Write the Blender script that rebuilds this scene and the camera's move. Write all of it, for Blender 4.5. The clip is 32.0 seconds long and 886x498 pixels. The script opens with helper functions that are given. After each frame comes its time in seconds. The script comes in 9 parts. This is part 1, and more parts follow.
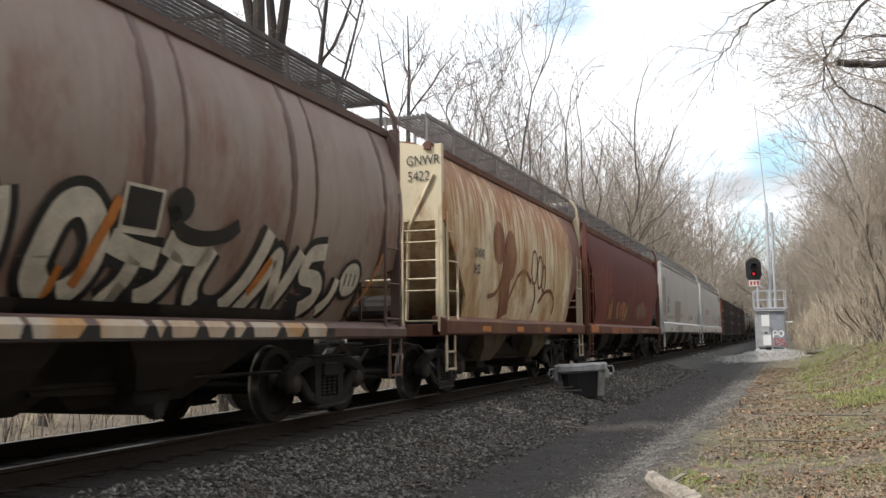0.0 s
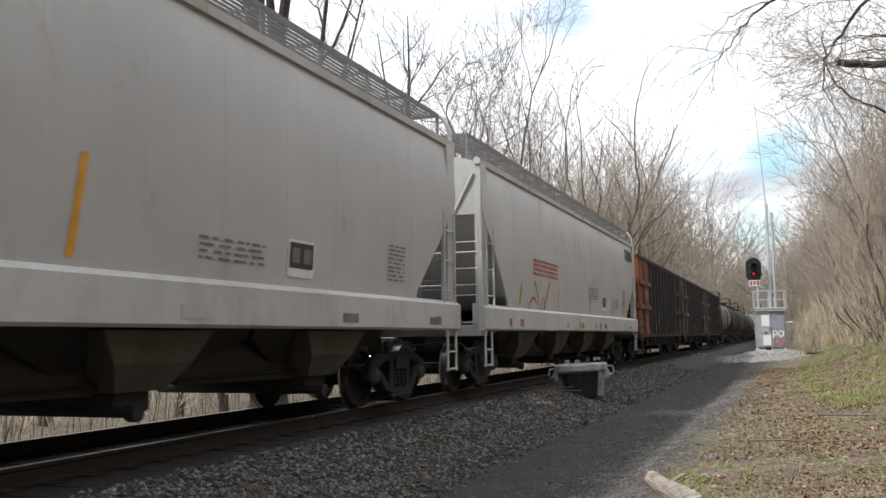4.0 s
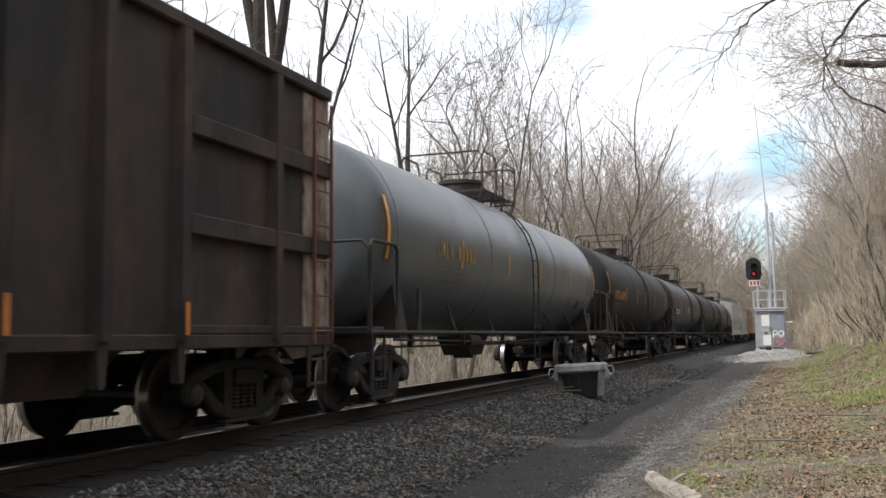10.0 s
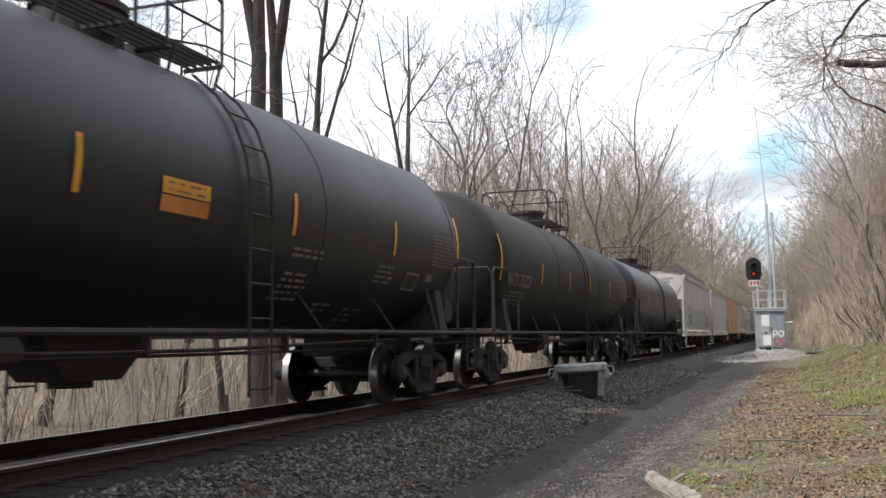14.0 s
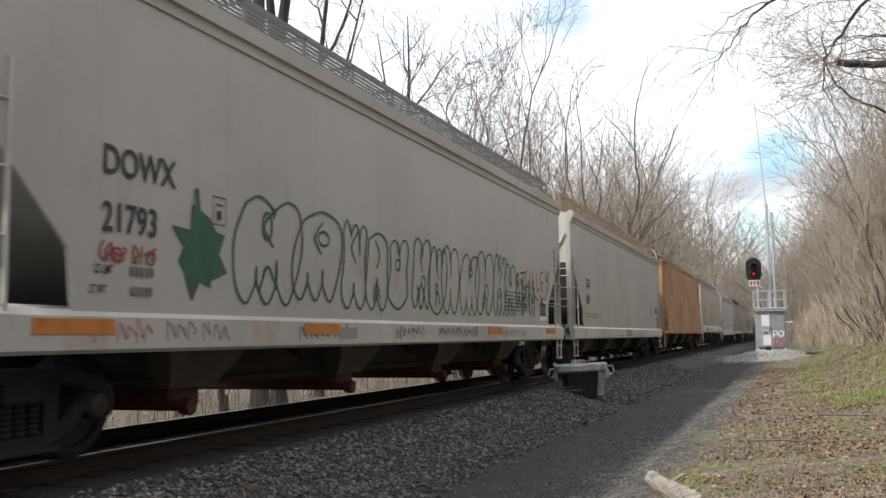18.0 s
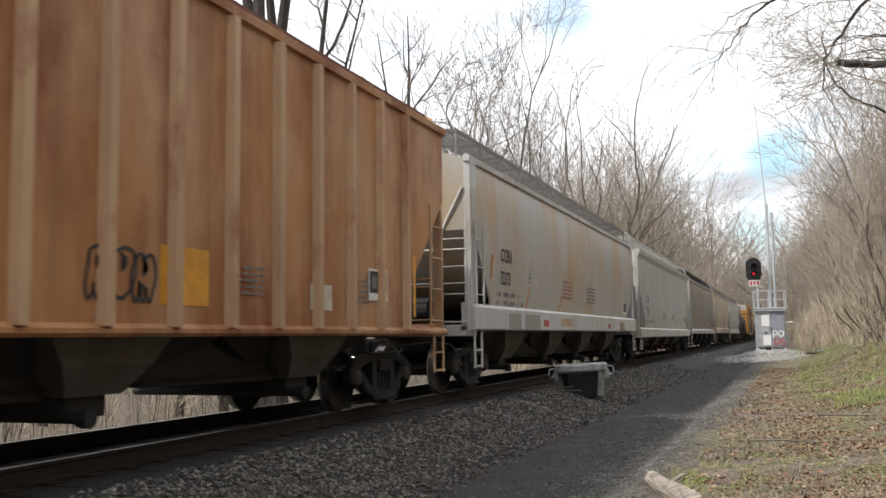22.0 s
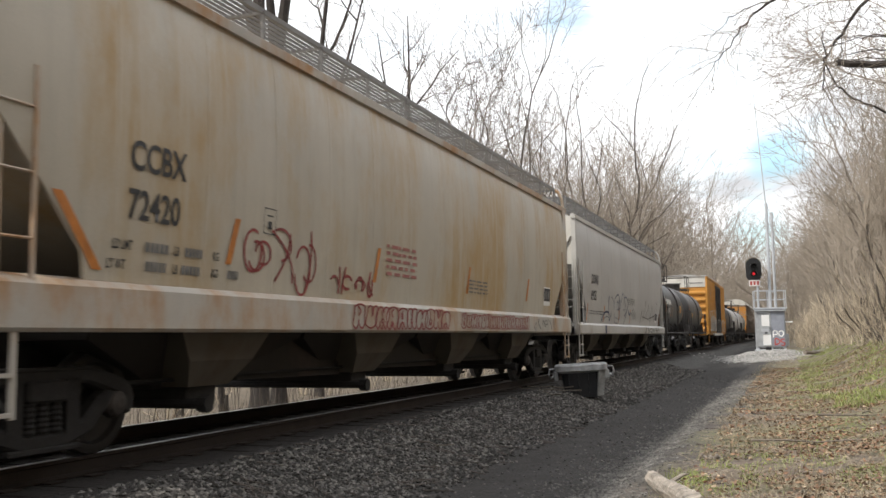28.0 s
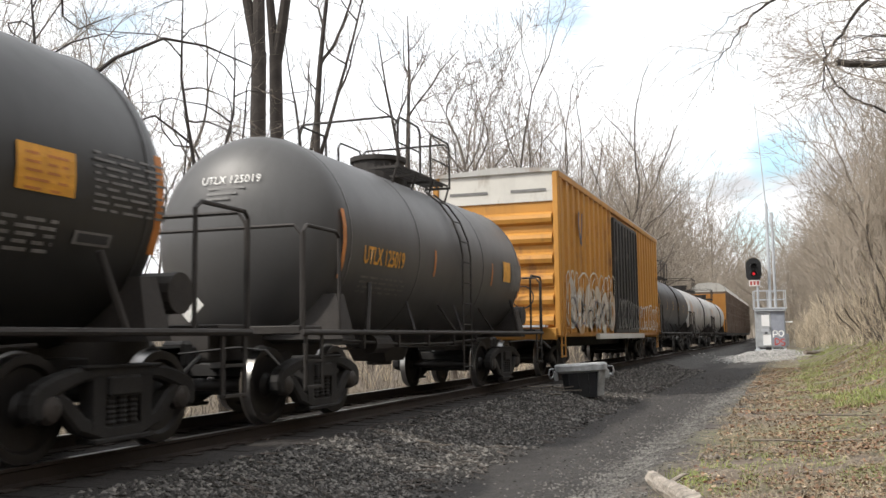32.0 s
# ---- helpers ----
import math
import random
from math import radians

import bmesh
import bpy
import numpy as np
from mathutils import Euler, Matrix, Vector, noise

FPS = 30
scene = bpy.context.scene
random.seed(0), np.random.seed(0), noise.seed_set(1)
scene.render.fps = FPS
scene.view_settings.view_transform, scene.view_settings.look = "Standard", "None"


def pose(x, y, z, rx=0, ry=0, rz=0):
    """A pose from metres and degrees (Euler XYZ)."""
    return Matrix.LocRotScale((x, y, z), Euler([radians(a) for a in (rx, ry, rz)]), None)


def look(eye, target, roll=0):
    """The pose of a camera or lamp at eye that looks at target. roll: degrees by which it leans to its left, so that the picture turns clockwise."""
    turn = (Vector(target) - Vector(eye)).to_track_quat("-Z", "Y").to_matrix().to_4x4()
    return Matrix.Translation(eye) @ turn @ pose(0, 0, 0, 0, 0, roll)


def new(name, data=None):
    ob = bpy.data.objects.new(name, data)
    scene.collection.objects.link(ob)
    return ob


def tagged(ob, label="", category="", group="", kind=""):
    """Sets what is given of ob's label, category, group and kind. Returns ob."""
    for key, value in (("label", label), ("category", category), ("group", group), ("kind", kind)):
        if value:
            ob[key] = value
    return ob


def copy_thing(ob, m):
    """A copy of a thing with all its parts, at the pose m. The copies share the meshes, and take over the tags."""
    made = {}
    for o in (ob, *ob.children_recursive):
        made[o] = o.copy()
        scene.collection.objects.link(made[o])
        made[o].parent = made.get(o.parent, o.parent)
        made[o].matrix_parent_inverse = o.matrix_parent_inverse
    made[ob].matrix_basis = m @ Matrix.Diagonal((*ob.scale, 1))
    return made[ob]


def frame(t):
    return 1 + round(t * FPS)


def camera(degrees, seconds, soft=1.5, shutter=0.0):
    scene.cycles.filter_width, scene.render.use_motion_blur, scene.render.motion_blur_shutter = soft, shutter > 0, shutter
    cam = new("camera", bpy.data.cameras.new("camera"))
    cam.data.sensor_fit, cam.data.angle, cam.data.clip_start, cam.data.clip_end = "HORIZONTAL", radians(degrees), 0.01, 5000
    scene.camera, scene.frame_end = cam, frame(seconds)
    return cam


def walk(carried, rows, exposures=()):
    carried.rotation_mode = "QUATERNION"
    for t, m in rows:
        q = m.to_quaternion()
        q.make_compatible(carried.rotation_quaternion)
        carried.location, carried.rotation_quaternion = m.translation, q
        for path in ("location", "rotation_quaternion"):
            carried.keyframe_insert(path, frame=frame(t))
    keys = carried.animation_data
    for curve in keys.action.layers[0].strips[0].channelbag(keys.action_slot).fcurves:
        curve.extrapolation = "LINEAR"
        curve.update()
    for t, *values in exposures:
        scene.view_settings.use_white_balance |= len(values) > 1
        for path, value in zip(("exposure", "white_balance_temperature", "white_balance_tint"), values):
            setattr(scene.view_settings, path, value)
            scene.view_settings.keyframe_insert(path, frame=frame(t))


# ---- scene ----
# ---- camera: it stands still beside the line ----
EYE = (0.0, 0.0, 1.0)
cam = camera(50.04, 32.0, shutter=0.12)
VIEW = look(EYE, (-0.33739, 0.93680, 1.09296), -0.73)
walk(cam, [(0.0, VIEW), (32.0, VIEW)], exposures=[(0.0, 0.10, 6350, 10), (9.0, 0.06, 6250, 10), (15.0, 0.06, 6250, 10), (22.0, 0.12, 6400, 10), (28.0, 0.21, 6450, 10), (32.0, 0.25, 6450, 10)])

TRACK_X = -6.71          # centre line of the track; rail tops lie at z = 0


def travelled(t):
    """How far the train has come since the start, in metres."""
    a = t / 16
    return 185.99 * a + 7.27 * a * a - 2.786 * a ** 3


# ---- sky, clouds and sun ----
SUN_TO = Vector((-0.72, -0.62, 1.0)).normalized()
world = bpy.data.worlds.new("sky")
scene.world = world
world.use_nodes = True
wn, wl = world.node_tree.nodes, world.node_tree.links
wn.clear()
w_out = wn.new("ShaderNodeOutputWorld")
w_bg = wn.new("ShaderNodeBackground")
w_sky = wn.new("ShaderNodeTexSky")
w_sky.sky_type, w_sky.sun_disc = "NISHITA", False
w_sky.sun_elevation = math.asin(SUN_TO.z)
w_sky.sun_rotation = math.atan2(SUN_TO.x, SUN_TO.y)
w_sky.air_density, w_sky.dust_density = 1.0, 2.0
w_gain = wn.new("ShaderNodeMix")
w_gain.data_type, w_gain.blend_type = "RGBA", "MULTIPLY"
w_gain.inputs[0].default_value = 1.0
w_gain.inputs[7].default_value = (0.15, 0.215, 0.205, 1)
w_co = wn.new("ShaderNodeTexCoord")
w_map = wn.new("ShaderNodeMapping")
w_map.inputs["Scale"].default_value = (1.0, 1.0, 2.6)
w_map.inputs["Location"].default_value = (0.35, 0.15, 0.0)
w_noise = wn.new("ShaderNodeTexNoise")
w_noise.inputs["Scale"].default_value = 2.6
w_noise.inputs["Detail"].default_value = 9
w_noise.inputs["Roughness"].default_value = 0.62
w_ramp = wn.new("ShaderNodeValToRGB")
w_ramp.color_ramp.elements[0].position, w_ramp.color_ramp.elements[1].position = 0.24, 0.42
w_ramp.color_ramp.elements[0].color = (0.28, 0.28, 0.28, 1)
w_noise2 = wn.new("ShaderNodeTexNoise")
w_noise2.inputs["Scale"].default_value = 4.0
w_noise2.inputs["Detail"].default_value = 6
w_shade = wn.new("ShaderNodeValToRGB")
w_shade.color_ramp.elements[0].position, w_shade.color_ramp.elements[1].position = 0.22, 0.6
w_shade.color_ramp.elements[0].color, w_shade.color_ramp.elements[1].color = (0.60, 0.605, 0.625, 1), (1.36, 1.375, 1.41, 1)
w_mid = w_shade.color_ramp.elements.new(0.35)
w_mid.color = (1.10, 1.11, 1.13, 1)
w_mix = wn.new("ShaderNodeMix")
w_mix.data_type = "RGBA"
wl.new(w_co.outputs["Generated"], w_map.inputs[0])
wl.new(w_map.outputs[0], w_noise.inputs["Vector"])
wl.new(w_map.outputs[0], w_noise2.inputs["Vector"])
# the cloud cover thins where the blue shows through, and is thicker and grey in one place
cover = w_noise.outputs[0]
for (dx, dy, dz), reach, weight in (((-0.199, 0.927, 0.322), 0.9992, -0.075), ((-0.002, 0.985, 0.172), 0.9992, -0.14), ((-0.020, 0.994, 0.105), 0.9988, -0.14), ((-0.591, 0.738, 0.330), 0.9960, -0.17)):
    w_dot = wn.new("ShaderNodeVectorMath")
    w_dot.operation = "DOT_PRODUCT"
    w_dot.inputs[1].default_value = Vector((dx, dy, dz)).normalized()
    wl.new(w_co.outputs["Generated"], w_dot.inputs[0])
    w_lobe = wn.new("ShaderNodeMapRange")
    w_lobe.interpolation_type = "SMOOTHSTEP"
    w_lobe.inputs[1].default_value, w_lobe.inputs[2].default_value = reach, 1.0
    w_lobe.inputs[4].default_value = weight
    wl.new(w_dot.outputs["Value"], w_lobe.inputs[0])
    w_add = wn.new("ShaderNodeMath")
    wl.new(cover, w_add.inputs[0])
    wl.new(w_lobe.outputs[0], w_add.inputs[1])
    cover = w_add.outputs[0]
wl.new(cover, w_ramp.inputs[0])
w_dot = wn.new("ShaderNodeVectorMath")
w_dot.operation = "DOT_PRODUCT"
w_dot.inputs[1].default_value = Vector((0.00, 0.969, 0.235)).normalized()
wl.new(w_co.outputs["Generated"], w_dot.inputs[0])
w_lobe = wn.new("ShaderNodeMapRange")
w_lobe.interpolation_type = "SMOOTHSTEP"
w_lobe.inputs[1].default_value, w_lobe.inputs[2].default_value = 0.982, 0.997
w_lobe.inputs[4].default_value = -0.19
wl.new(w_dot.outputs["Value"], w_lobe.inputs[0])
w_add = wn.new("ShaderNodeMath")
wl.new(w_noise2.outputs[0], w_add.inputs[0])
wl.new(w_lobe.outputs[0], w_add.inputs[1])
wl.new(w_add.outputs[0], w_shade.inputs[0])
wl.new(w_sky.outputs[0], w_gain.inputs[6])
wl.new(w_ramp.outputs[0], w_mix.inputs[0])
wl.new(w_gain.outputs[2], w_mix.inputs[6])
wl.new(w_shade.outputs[0], w_mix.inputs[7])
wl.new(w_mix.outputs[2], w_bg.inputs[0])
wl.new(w_bg.outputs[0], w_out.inputs[0])
sun_data = bpy.data.lights.new("sun", "SUN")
sun_data.energy, sun_data.angle, sun_data.color = 3.3, radians(2.0), (1.0, 0.94, 0.85)
sun = new("sun", sun_data)
sun.matrix_world = look(SUN_TO * 100, (0, 0, 0))


# ---- materials ----
def ramp(nt, source, lo, hi):
    node = nt.nodes.new("ShaderNodeMapRange")
    node.inputs[1].default_value, node.inputs[2].default_value = lo, hi
    nt.links.new(source, node.inputs[0])
    return node.outputs[0]


def noise_of(nt, scale, detail=4, stretch=None, rough=0.55, shift=0.0):
    co = nt.nodes.new("ShaderNodeTexCoord")
    out = co.outputs["Object"]
    mp = nt.nodes.new("ShaderNodeMapping")
    mp.inputs["Scale"].default_value = stretch or (1, 1, 1)
    mp.inputs["Location"].default_value = (shift, shift * 1.7, shift * 0.6)
    nt.links.new(out, mp.inputs[0])
    node = nt.nodes.new("ShaderNodeTexNoise")
    node.inputs["Scale"].default_value, node.inputs["Detail"].default_value = scale, detail
    node.inputs["Roughness"].default_value = rough
    nt.links.new(mp.outputs[0], node.inputs["Vector"])
    return node.outputs[0]


def mixed(nt, factor, a, b):
    node = nt.nodes.new("ShaderNodeMix")
    node.data_type = "RGBA"
    for socket, value in ((node.inputs[0], factor), (node.inputs[6], a), (node.inputs[7], b)):
        if isinstance(value, (tuple, list)):
            socket.default_value = (*value[:3], 1)
        elif isinstance(value, (int, float)):
            socket.default_value = value
        else:
            nt.links.new(value, socket)
    return node.outputs[2]


def times(nt, a, b):
    node = nt.nodes.new("ShaderNodeMath")
    node.operation = "MULTIPLY"
    for socket, value in ((node.inputs[0], a), (node.inputs[1], b)):
        if isinstance(value, (int, float)):
            socket.default_value = value
        else:
            nt.links.new(value, socket)
    return node.outputs[0]


def blank(name):
    m = bpy.data.materials.new(name)
    m.use_nodes = True
    return m, m.node_tree, m.node_tree.nodes["Principled BSDF"]


def tint(c, k):
    return tuple(min(1.0, max(0.0, v * k)) for v in c)


def surface(name, col, rough=0.7, metal=0.0, var=0.25, scale=2.0, bump=0.15, fine=40.0, each=0.0, island=0.0):
    """A plain surface with variation at two scales and a fine relief."""
    m, nt, b = blank(name)
    big, small = noise_of(nt, scale), noise_of(nt, fine, 6)
    c = mixed(nt, ramp(nt, big, 0.3, 0.7), tint(col, 1 - var), tint(col, 1 + var))
    c = mixed(nt, times(nt, ramp(nt, small, 0.35, 0.7), 0.5), c, tint(col, 1 - 1.4 * var))
    if island:
        geo = nt.nodes.new("ShaderNodeNewGeometry")
        c = mixed(nt, times(nt, ramp(nt, geo.outputs["Random Per Island"], 0.25, 1.0), island), c, tint(col, 0.28))
    if each:
        info = nt.nodes.new("ShaderNodeObjectInfo")
        c = mixed(nt, times(nt, info.outputs["Random"], each), c, tint(col, 0.45))
    nt.links.new(c, b.inputs["Base Color"])
    b.inputs["Roughness"].default_value, b.inputs["Metallic"].default_value = rough, metal
    bp = nt.nodes.new("ShaderNodeBump")
    bp.inputs["Strength"].default_value, bp.inputs["Distance"].default_value = bump, 0.02
    nt.links.new(small, bp.inputs["Height"])
    nt.links.new(bp.outputs[0], b.inputs["Normal"])
    return m


def paint(name, col, second=None, amount=0.0, streak=0.35, dirt=0.35, rough=0.5, shift=0.0, blotch=1.3, fade=None, zones=()):
    """Weathered car paint: vertical streaks, rust or grime in patches, dust and fine relief."""
    m, nt, b = blank(name)
    runs = noise_of(nt, 2.2, 6, (1.0, 1.6, 0.10), 0.65, shift)
    patch = noise_of(nt, blotch, 7, (1.0, 0.8, 0.45), 0.68, shift + 3)
    film = noise_of(nt, 0.55, 5, (1, 1, 1), 0.6, shift + 7)
    grit = noise_of(nt, 55, 4)
    c = mixed(nt, ramp(nt, film, 0.3, 0.7), tint(col, 1 - 0.22 * dirt), tint(col, 1 + 0.10))
    if fade:
        c = mixed(nt, ramp(nt, noise_of(nt, 1.7, 6, (1, 0.6, 0.3), 0.6, shift + 11), 0.42, 0.62), c, fade)
    c = mixed(nt, times(nt, ramp(nt, runs, 0.48, 0.75), streak), c, tint(col, 0.55))
    if second:
        both = times(nt, ramp(nt, patch, 0.60 - 0.30 * amount, 0.74 - 0.18 * amount), ramp(nt, runs, 0.24, 0.50))
        c = mixed(nt, both, c, second)
    for along, lo, hi, wide, zone_col, most in zones:      # rust or wear that begins at a height or towards one end
        sep = nt.nodes.new("ShaderNodeSeparateXYZ")
        nt.links.new(nt.nodes.new("ShaderNodeTexCoord").outputs["Object"], sep.inputs[0])
        ragged = nt.nodes.new("ShaderNodeMath")
        ragged.operation = "MULTIPLY_ADD"
        ragged.inputs[1].default_value = wide
        nt.links.new(noise_of(nt, 4.2, 7, (1, 2.2, 0.07) if along == 2 else (1, 1.0, 0.35), 0.62, shift + lo), ragged.inputs[0])
        nt.links.new(sep.outputs[along], ragged.inputs[2])
        c = mixed(nt, times(nt, ramp(nt, ragged.outputs[0], lo + wide * 0.5, hi + wide * 0.5), most), c, zone_col)
    c = mixed(nt, times(nt, ramp(nt, grit, 0.5, 0.75), 0.18), c, tint(col, 0.5))
    nt.links.new(c, b.inputs["Base Color"])
    r = nt.nodes.new("ShaderNodeMapRange")
    r.inputs[3].default_value, r.inputs[4].default_value = rough - 0.08, min(1.0, rough + 0.14)
    nt.links.new(patch, r.inputs[0])
    nt.links.new(r.outputs[0], b.inputs["Roughness"])
    bp = nt.nodes.new("ShaderNodeBump")
    bp.inputs["Strength"].default_value, bp.inputs["Distance"].default_value = 0.12, 0.01
    nt.links.new(patch, bp.inputs["Height"])
    nt.links.new(bp.outputs[0], b.inputs["Normal"])
    return m


M = {
    "grime": surface("oily_grime", (0.032, 0.027, 0.024), 0.75, 0.0, 0.35, 3.0),
    "steel": surface("worn_steel", (0.36, 0.35, 0.34), 0.32, 0.9, 0.2, 6.0, 0.05),
    "rail_side": surface("rusty_rail", (0.034, 0.024, 0.019), 0.85, 0.2, 0.35, 2.0),
    "tie": surface("creosoted_wood", (0.026, 0.021, 0.018), 0.9, 0, 0.4, 5.0, 0.3, 30, 0.6),
    "bark": surface("grey_bark", (0.24, 0.205, 0.17), 0.95, 0, 0.4, 3.0, 0.6, 22, 0.5),
    "bark_dark": surface("dark_bark", (0.058, 0.049, 0.043), 0.95, 0, 0.4, 3.0, 0.6, 22, 0.4),
    "bark_mid": surface("brown_grey_bark", (0.125, 0.105, 0.088), 0.95, 0, 0.4, 3.0, 0.6, 22, 0.3),
    "twig_mid": surface("brown_grey_twigs", (0.20, 0.168, 0.14), 0.95, 0, 0.35, 1.5, 0.0, 30, 0.3),
    "twig": surface("twigs", (0.37, 0.315, 0.255), 0.95, 0, 0.3, 1.5, 0.0, 30, 0.5),
    "brush": surface("dry_stems", (0.72, 0.61, 0.46), 0.95, 0, 0.35, 0.8, 0.0, 20, 0, 0.75),
    "straw": surface("dead_grass", (0.37, 0.315, 0.22), 0.95, 0, 0.35, 0.9, 0.0, 20, 0, 0.75),
    "weeds": surface("grey_brown_weeds", (0.20, 0.168, 0.122), 0.95, 0, 0.45, 0.8, 0.0, 20, 0, 0.8),
    "blade": surface("spring_grass", (0.34, 0.40, 0.115), 0.8, 0, 0.4, 0.7, 0.0, 20, 0, 0.6),
    "stone": surface("ballast_stone", (0.22, 0.205, 0.19), 0.9, 0, 0.5, 9.0, 0.3, 60),
    "black": surface("black_paint", (0.014, 0.014, 0.015), 0.5, 0, 0.3, 3.0, 0.05),
    "white": surface("white_lettering", (0.78, 0.77, 0.74), 0.6, 0, 0.12, 6.0, 0.0),
    "white_bright": surface("white_sheet", (0.86, 0.86, 0.85), 0.5, 0, 0.05, 3.0, 0.0),
    "dark": surface("dark_lettering", (0.035, 0.035, 0.038), 0.6, 0, 0.2, 6.0, 0.0),
    "faint": surface("faded_lettering", (0.19, 0.185, 0.18), 0.7, 0, 0.3, 6.0, 0.0),
    "ghost": surface("faint_lettering", (0.16, 0.15, 0.14), 0.7, 0, 0.3, 6.0, 0.0),
    "amber": surface("amber_reflector", (0.72, 0.34, 0.03), 0.45, 0, 0.2, 5.0, 0.0),
    "orange": surface("orange_reflector", (0.55, 0.20, 0.04), 0.5, 0, 0.25, 5.0, 0.0),
    "red": surface("red_lettering", (0.50, 0.09, 0.08), 0.6, 0, 0.25, 5.0, 0.0),
    "green": surface("green_spray", (0.035, 0.12, 0.075), 0.6, 0, 0.3, 5.0, 0.0),
    "blue": surface("blue_spray", (0.07, 0.09, 0.15), 0.6, 0, 0.3, 5.0, 0.0),
    "signal_body": surface("dull_galvanised", (0.40, 0.415, 0.43), 0.5, 0.1, 0.18, 4.0, 0.05),
    "signal_shade": surface("blue_grey_panel", (0.30, 0.32, 0.37), 0.5, 0, 0.15, 3.0, 0.05),
    "signal_grey": surface("galvanised", (0.52, 0.54, 0.57), 0.5, 0.2, 0.12, 3.0, 0.05),
    "dead_twig": surface("grey_dead_twigs", (0.13, 0.11, 0.095), 0.95, 0, 0.4, 3.0, 0.0, 20, 0, 0.6),
    "log": surface("weathered_log", (0.34, 0.30, 0.255), 0.95, 0, 0.45, 7.0, 0.8, 45),
    "tub": surface("black_plastic_tub", (0.022, 0.023, 0.025), 0.5, 0, 0.35, 4.0, 0.1),
    "tub_lit": surface("lit_side_plastic", (0.30, 0.30, 0.29), 0.7, 0, 0.4, 6.0, 0.1),
    "tub_rim": surface("scuffed_grey_plastic", (0.44, 0.45, 0.455), 0.6, 0, 0.35, 6.0, 0.1),
}
glow, gnt, gb = blank("red_signal_lens")
gb.inputs["Base Color"].default_value = (0.4, 0.01, 0.01, 1)
gb.inputs["Emission Color"].default_value = (1.0, 0.04, 0.06, 1)
gb.inputs["Emission Strength"].default_value = 0.55
M["lens"] = glow


# ---- mesh builders ----
class Mesh:
    """Collects vertices and faces of one part."""

    def __init__(self):
        self.v, self.f, self.smooth = [], [], False

    def add(self, verts, faces):
        n = len(self.v)
        self.v.extend(tuple(p) for p in verts)
        self.f.extend(tuple(i + n for i in face) for face in faces)
        return self

    def box(self, x0, x1, y0, y1, z0, z1, c=0.0):
        if c <= 0:
            p = [(x, y, z) for x in (x0, x1) for y in (y0, y1) for z in (z0, z1)]
            return self.add(p, [(0, 1, 3, 2), (4, 6, 7, 5), (0, 4, 5, 1), (2, 3, 7, 6), (0, 2, 6, 4), (1, 5, 7, 3)])
        lo, hi = (x0, y0, z0), (x1, y1, z1)
        ids, p, f = {}, [], []
        for sx in (0, 1):
            for sy in (0, 1):
                for sz in (0, 1):
                    s = (sx, sy, sz)
                    for a in range(3):
                        q = [(hi[k] if s[k] else lo[k]) + (0 if k == a else (-c if s[k] else c)) for k in range(3)]
                        ids[(s, a)] = len(p)
                        p.append(tuple(q))
        for a in range(3):
            b, d = (a + 1) % 3, (a + 2) % 3
            for side in (0, 1):
                quad = []
                for i, j in ((0, 0), (1, 0), (1, 1), (0, 1)):
                    s = [0, 0, 0]
                    s[a], s[b], s[d] = side, i, j
                    quad.append(ids[(tuple(s), a)])
                f.append(quad if side else quad[::-1])
            for i in (0, 1):
                for j in (0, 1):
                    s0, s1 = [0, 0, 0], [0, 0, 0]
                    s0[b], s0[d], s1[b], s1[d] = i, j, i, j
                    s0[a], s1[a] = 0, 1
                    quad = [ids[(tuple(s0), b)], ids[(tuple(s1), b)], ids[(tuple(s1), d)], ids[(tuple(s0), d)]]
                    f.append(quad if i == j else quad[::-1])
        for s in [(i, j, k) for i in (0, 1) for j in (0, 1) for k in (0, 1)]:
            tri = [ids[(s, 0)], ids[(s, 1)], ids[(s, 2)]]
            f.append(tri if sum(s) % 2 else tri[::-1])
        return self.add(p, f)

    def loft(self, rings, closed=True, caps=True):
        n = len(rings[0])
        verts = [p for r in rings for p in r]
        faces = []
        for i in range(len(rings) - 1):
            for j in range(n if closed else n - 1):
                k = (j + 1) % n
                faces.append((i * n + j, i * n + k, (i + 1) * n + k, (i + 1) * n + j))
        if caps:
            faces.append(tuple(range(n))[::-1])
            faces.append(tuple((len(rings) - 1) * n + j for j in range(n)))
        return self.add(verts, faces)

    def tube(self, pts, r, n=6, caps=True, r1=None):
        pts = [Vector(p) for p in pts]
        rings, side = [], None
        for i, p in enumerate(pts):
            d = (pts[min(i + 1, len(pts) - 1)] - pts[max(i - 1, 0)]).normalized()
            ref = Vector((0, 0, 1)) if abs(d.z) < 0.9 else Vector((1, 0, 0))
            if side is None:
                side = d.cross(ref).normalized()
            side = (side - d * side.dot(d)).normalized()
            up = d.cross(side)
            rr = r if r1 is None else r + (r1 - r) * i / (len(pts) - 1)
            rings.append([p + (side * math.cos(a) + up * math.sin(a)) * rr for a in (2 * math.pi * k / n for k in range(n))])
        return self.loft(rings, True, caps)

    def prism(self, outline, x0, x1):
        """A polygon of (y, z) drawn out from x0 to x1."""
        return self.loft([[(x0, y, z) for y, z in outline], [(x1, y, z) for y, z in outline]])

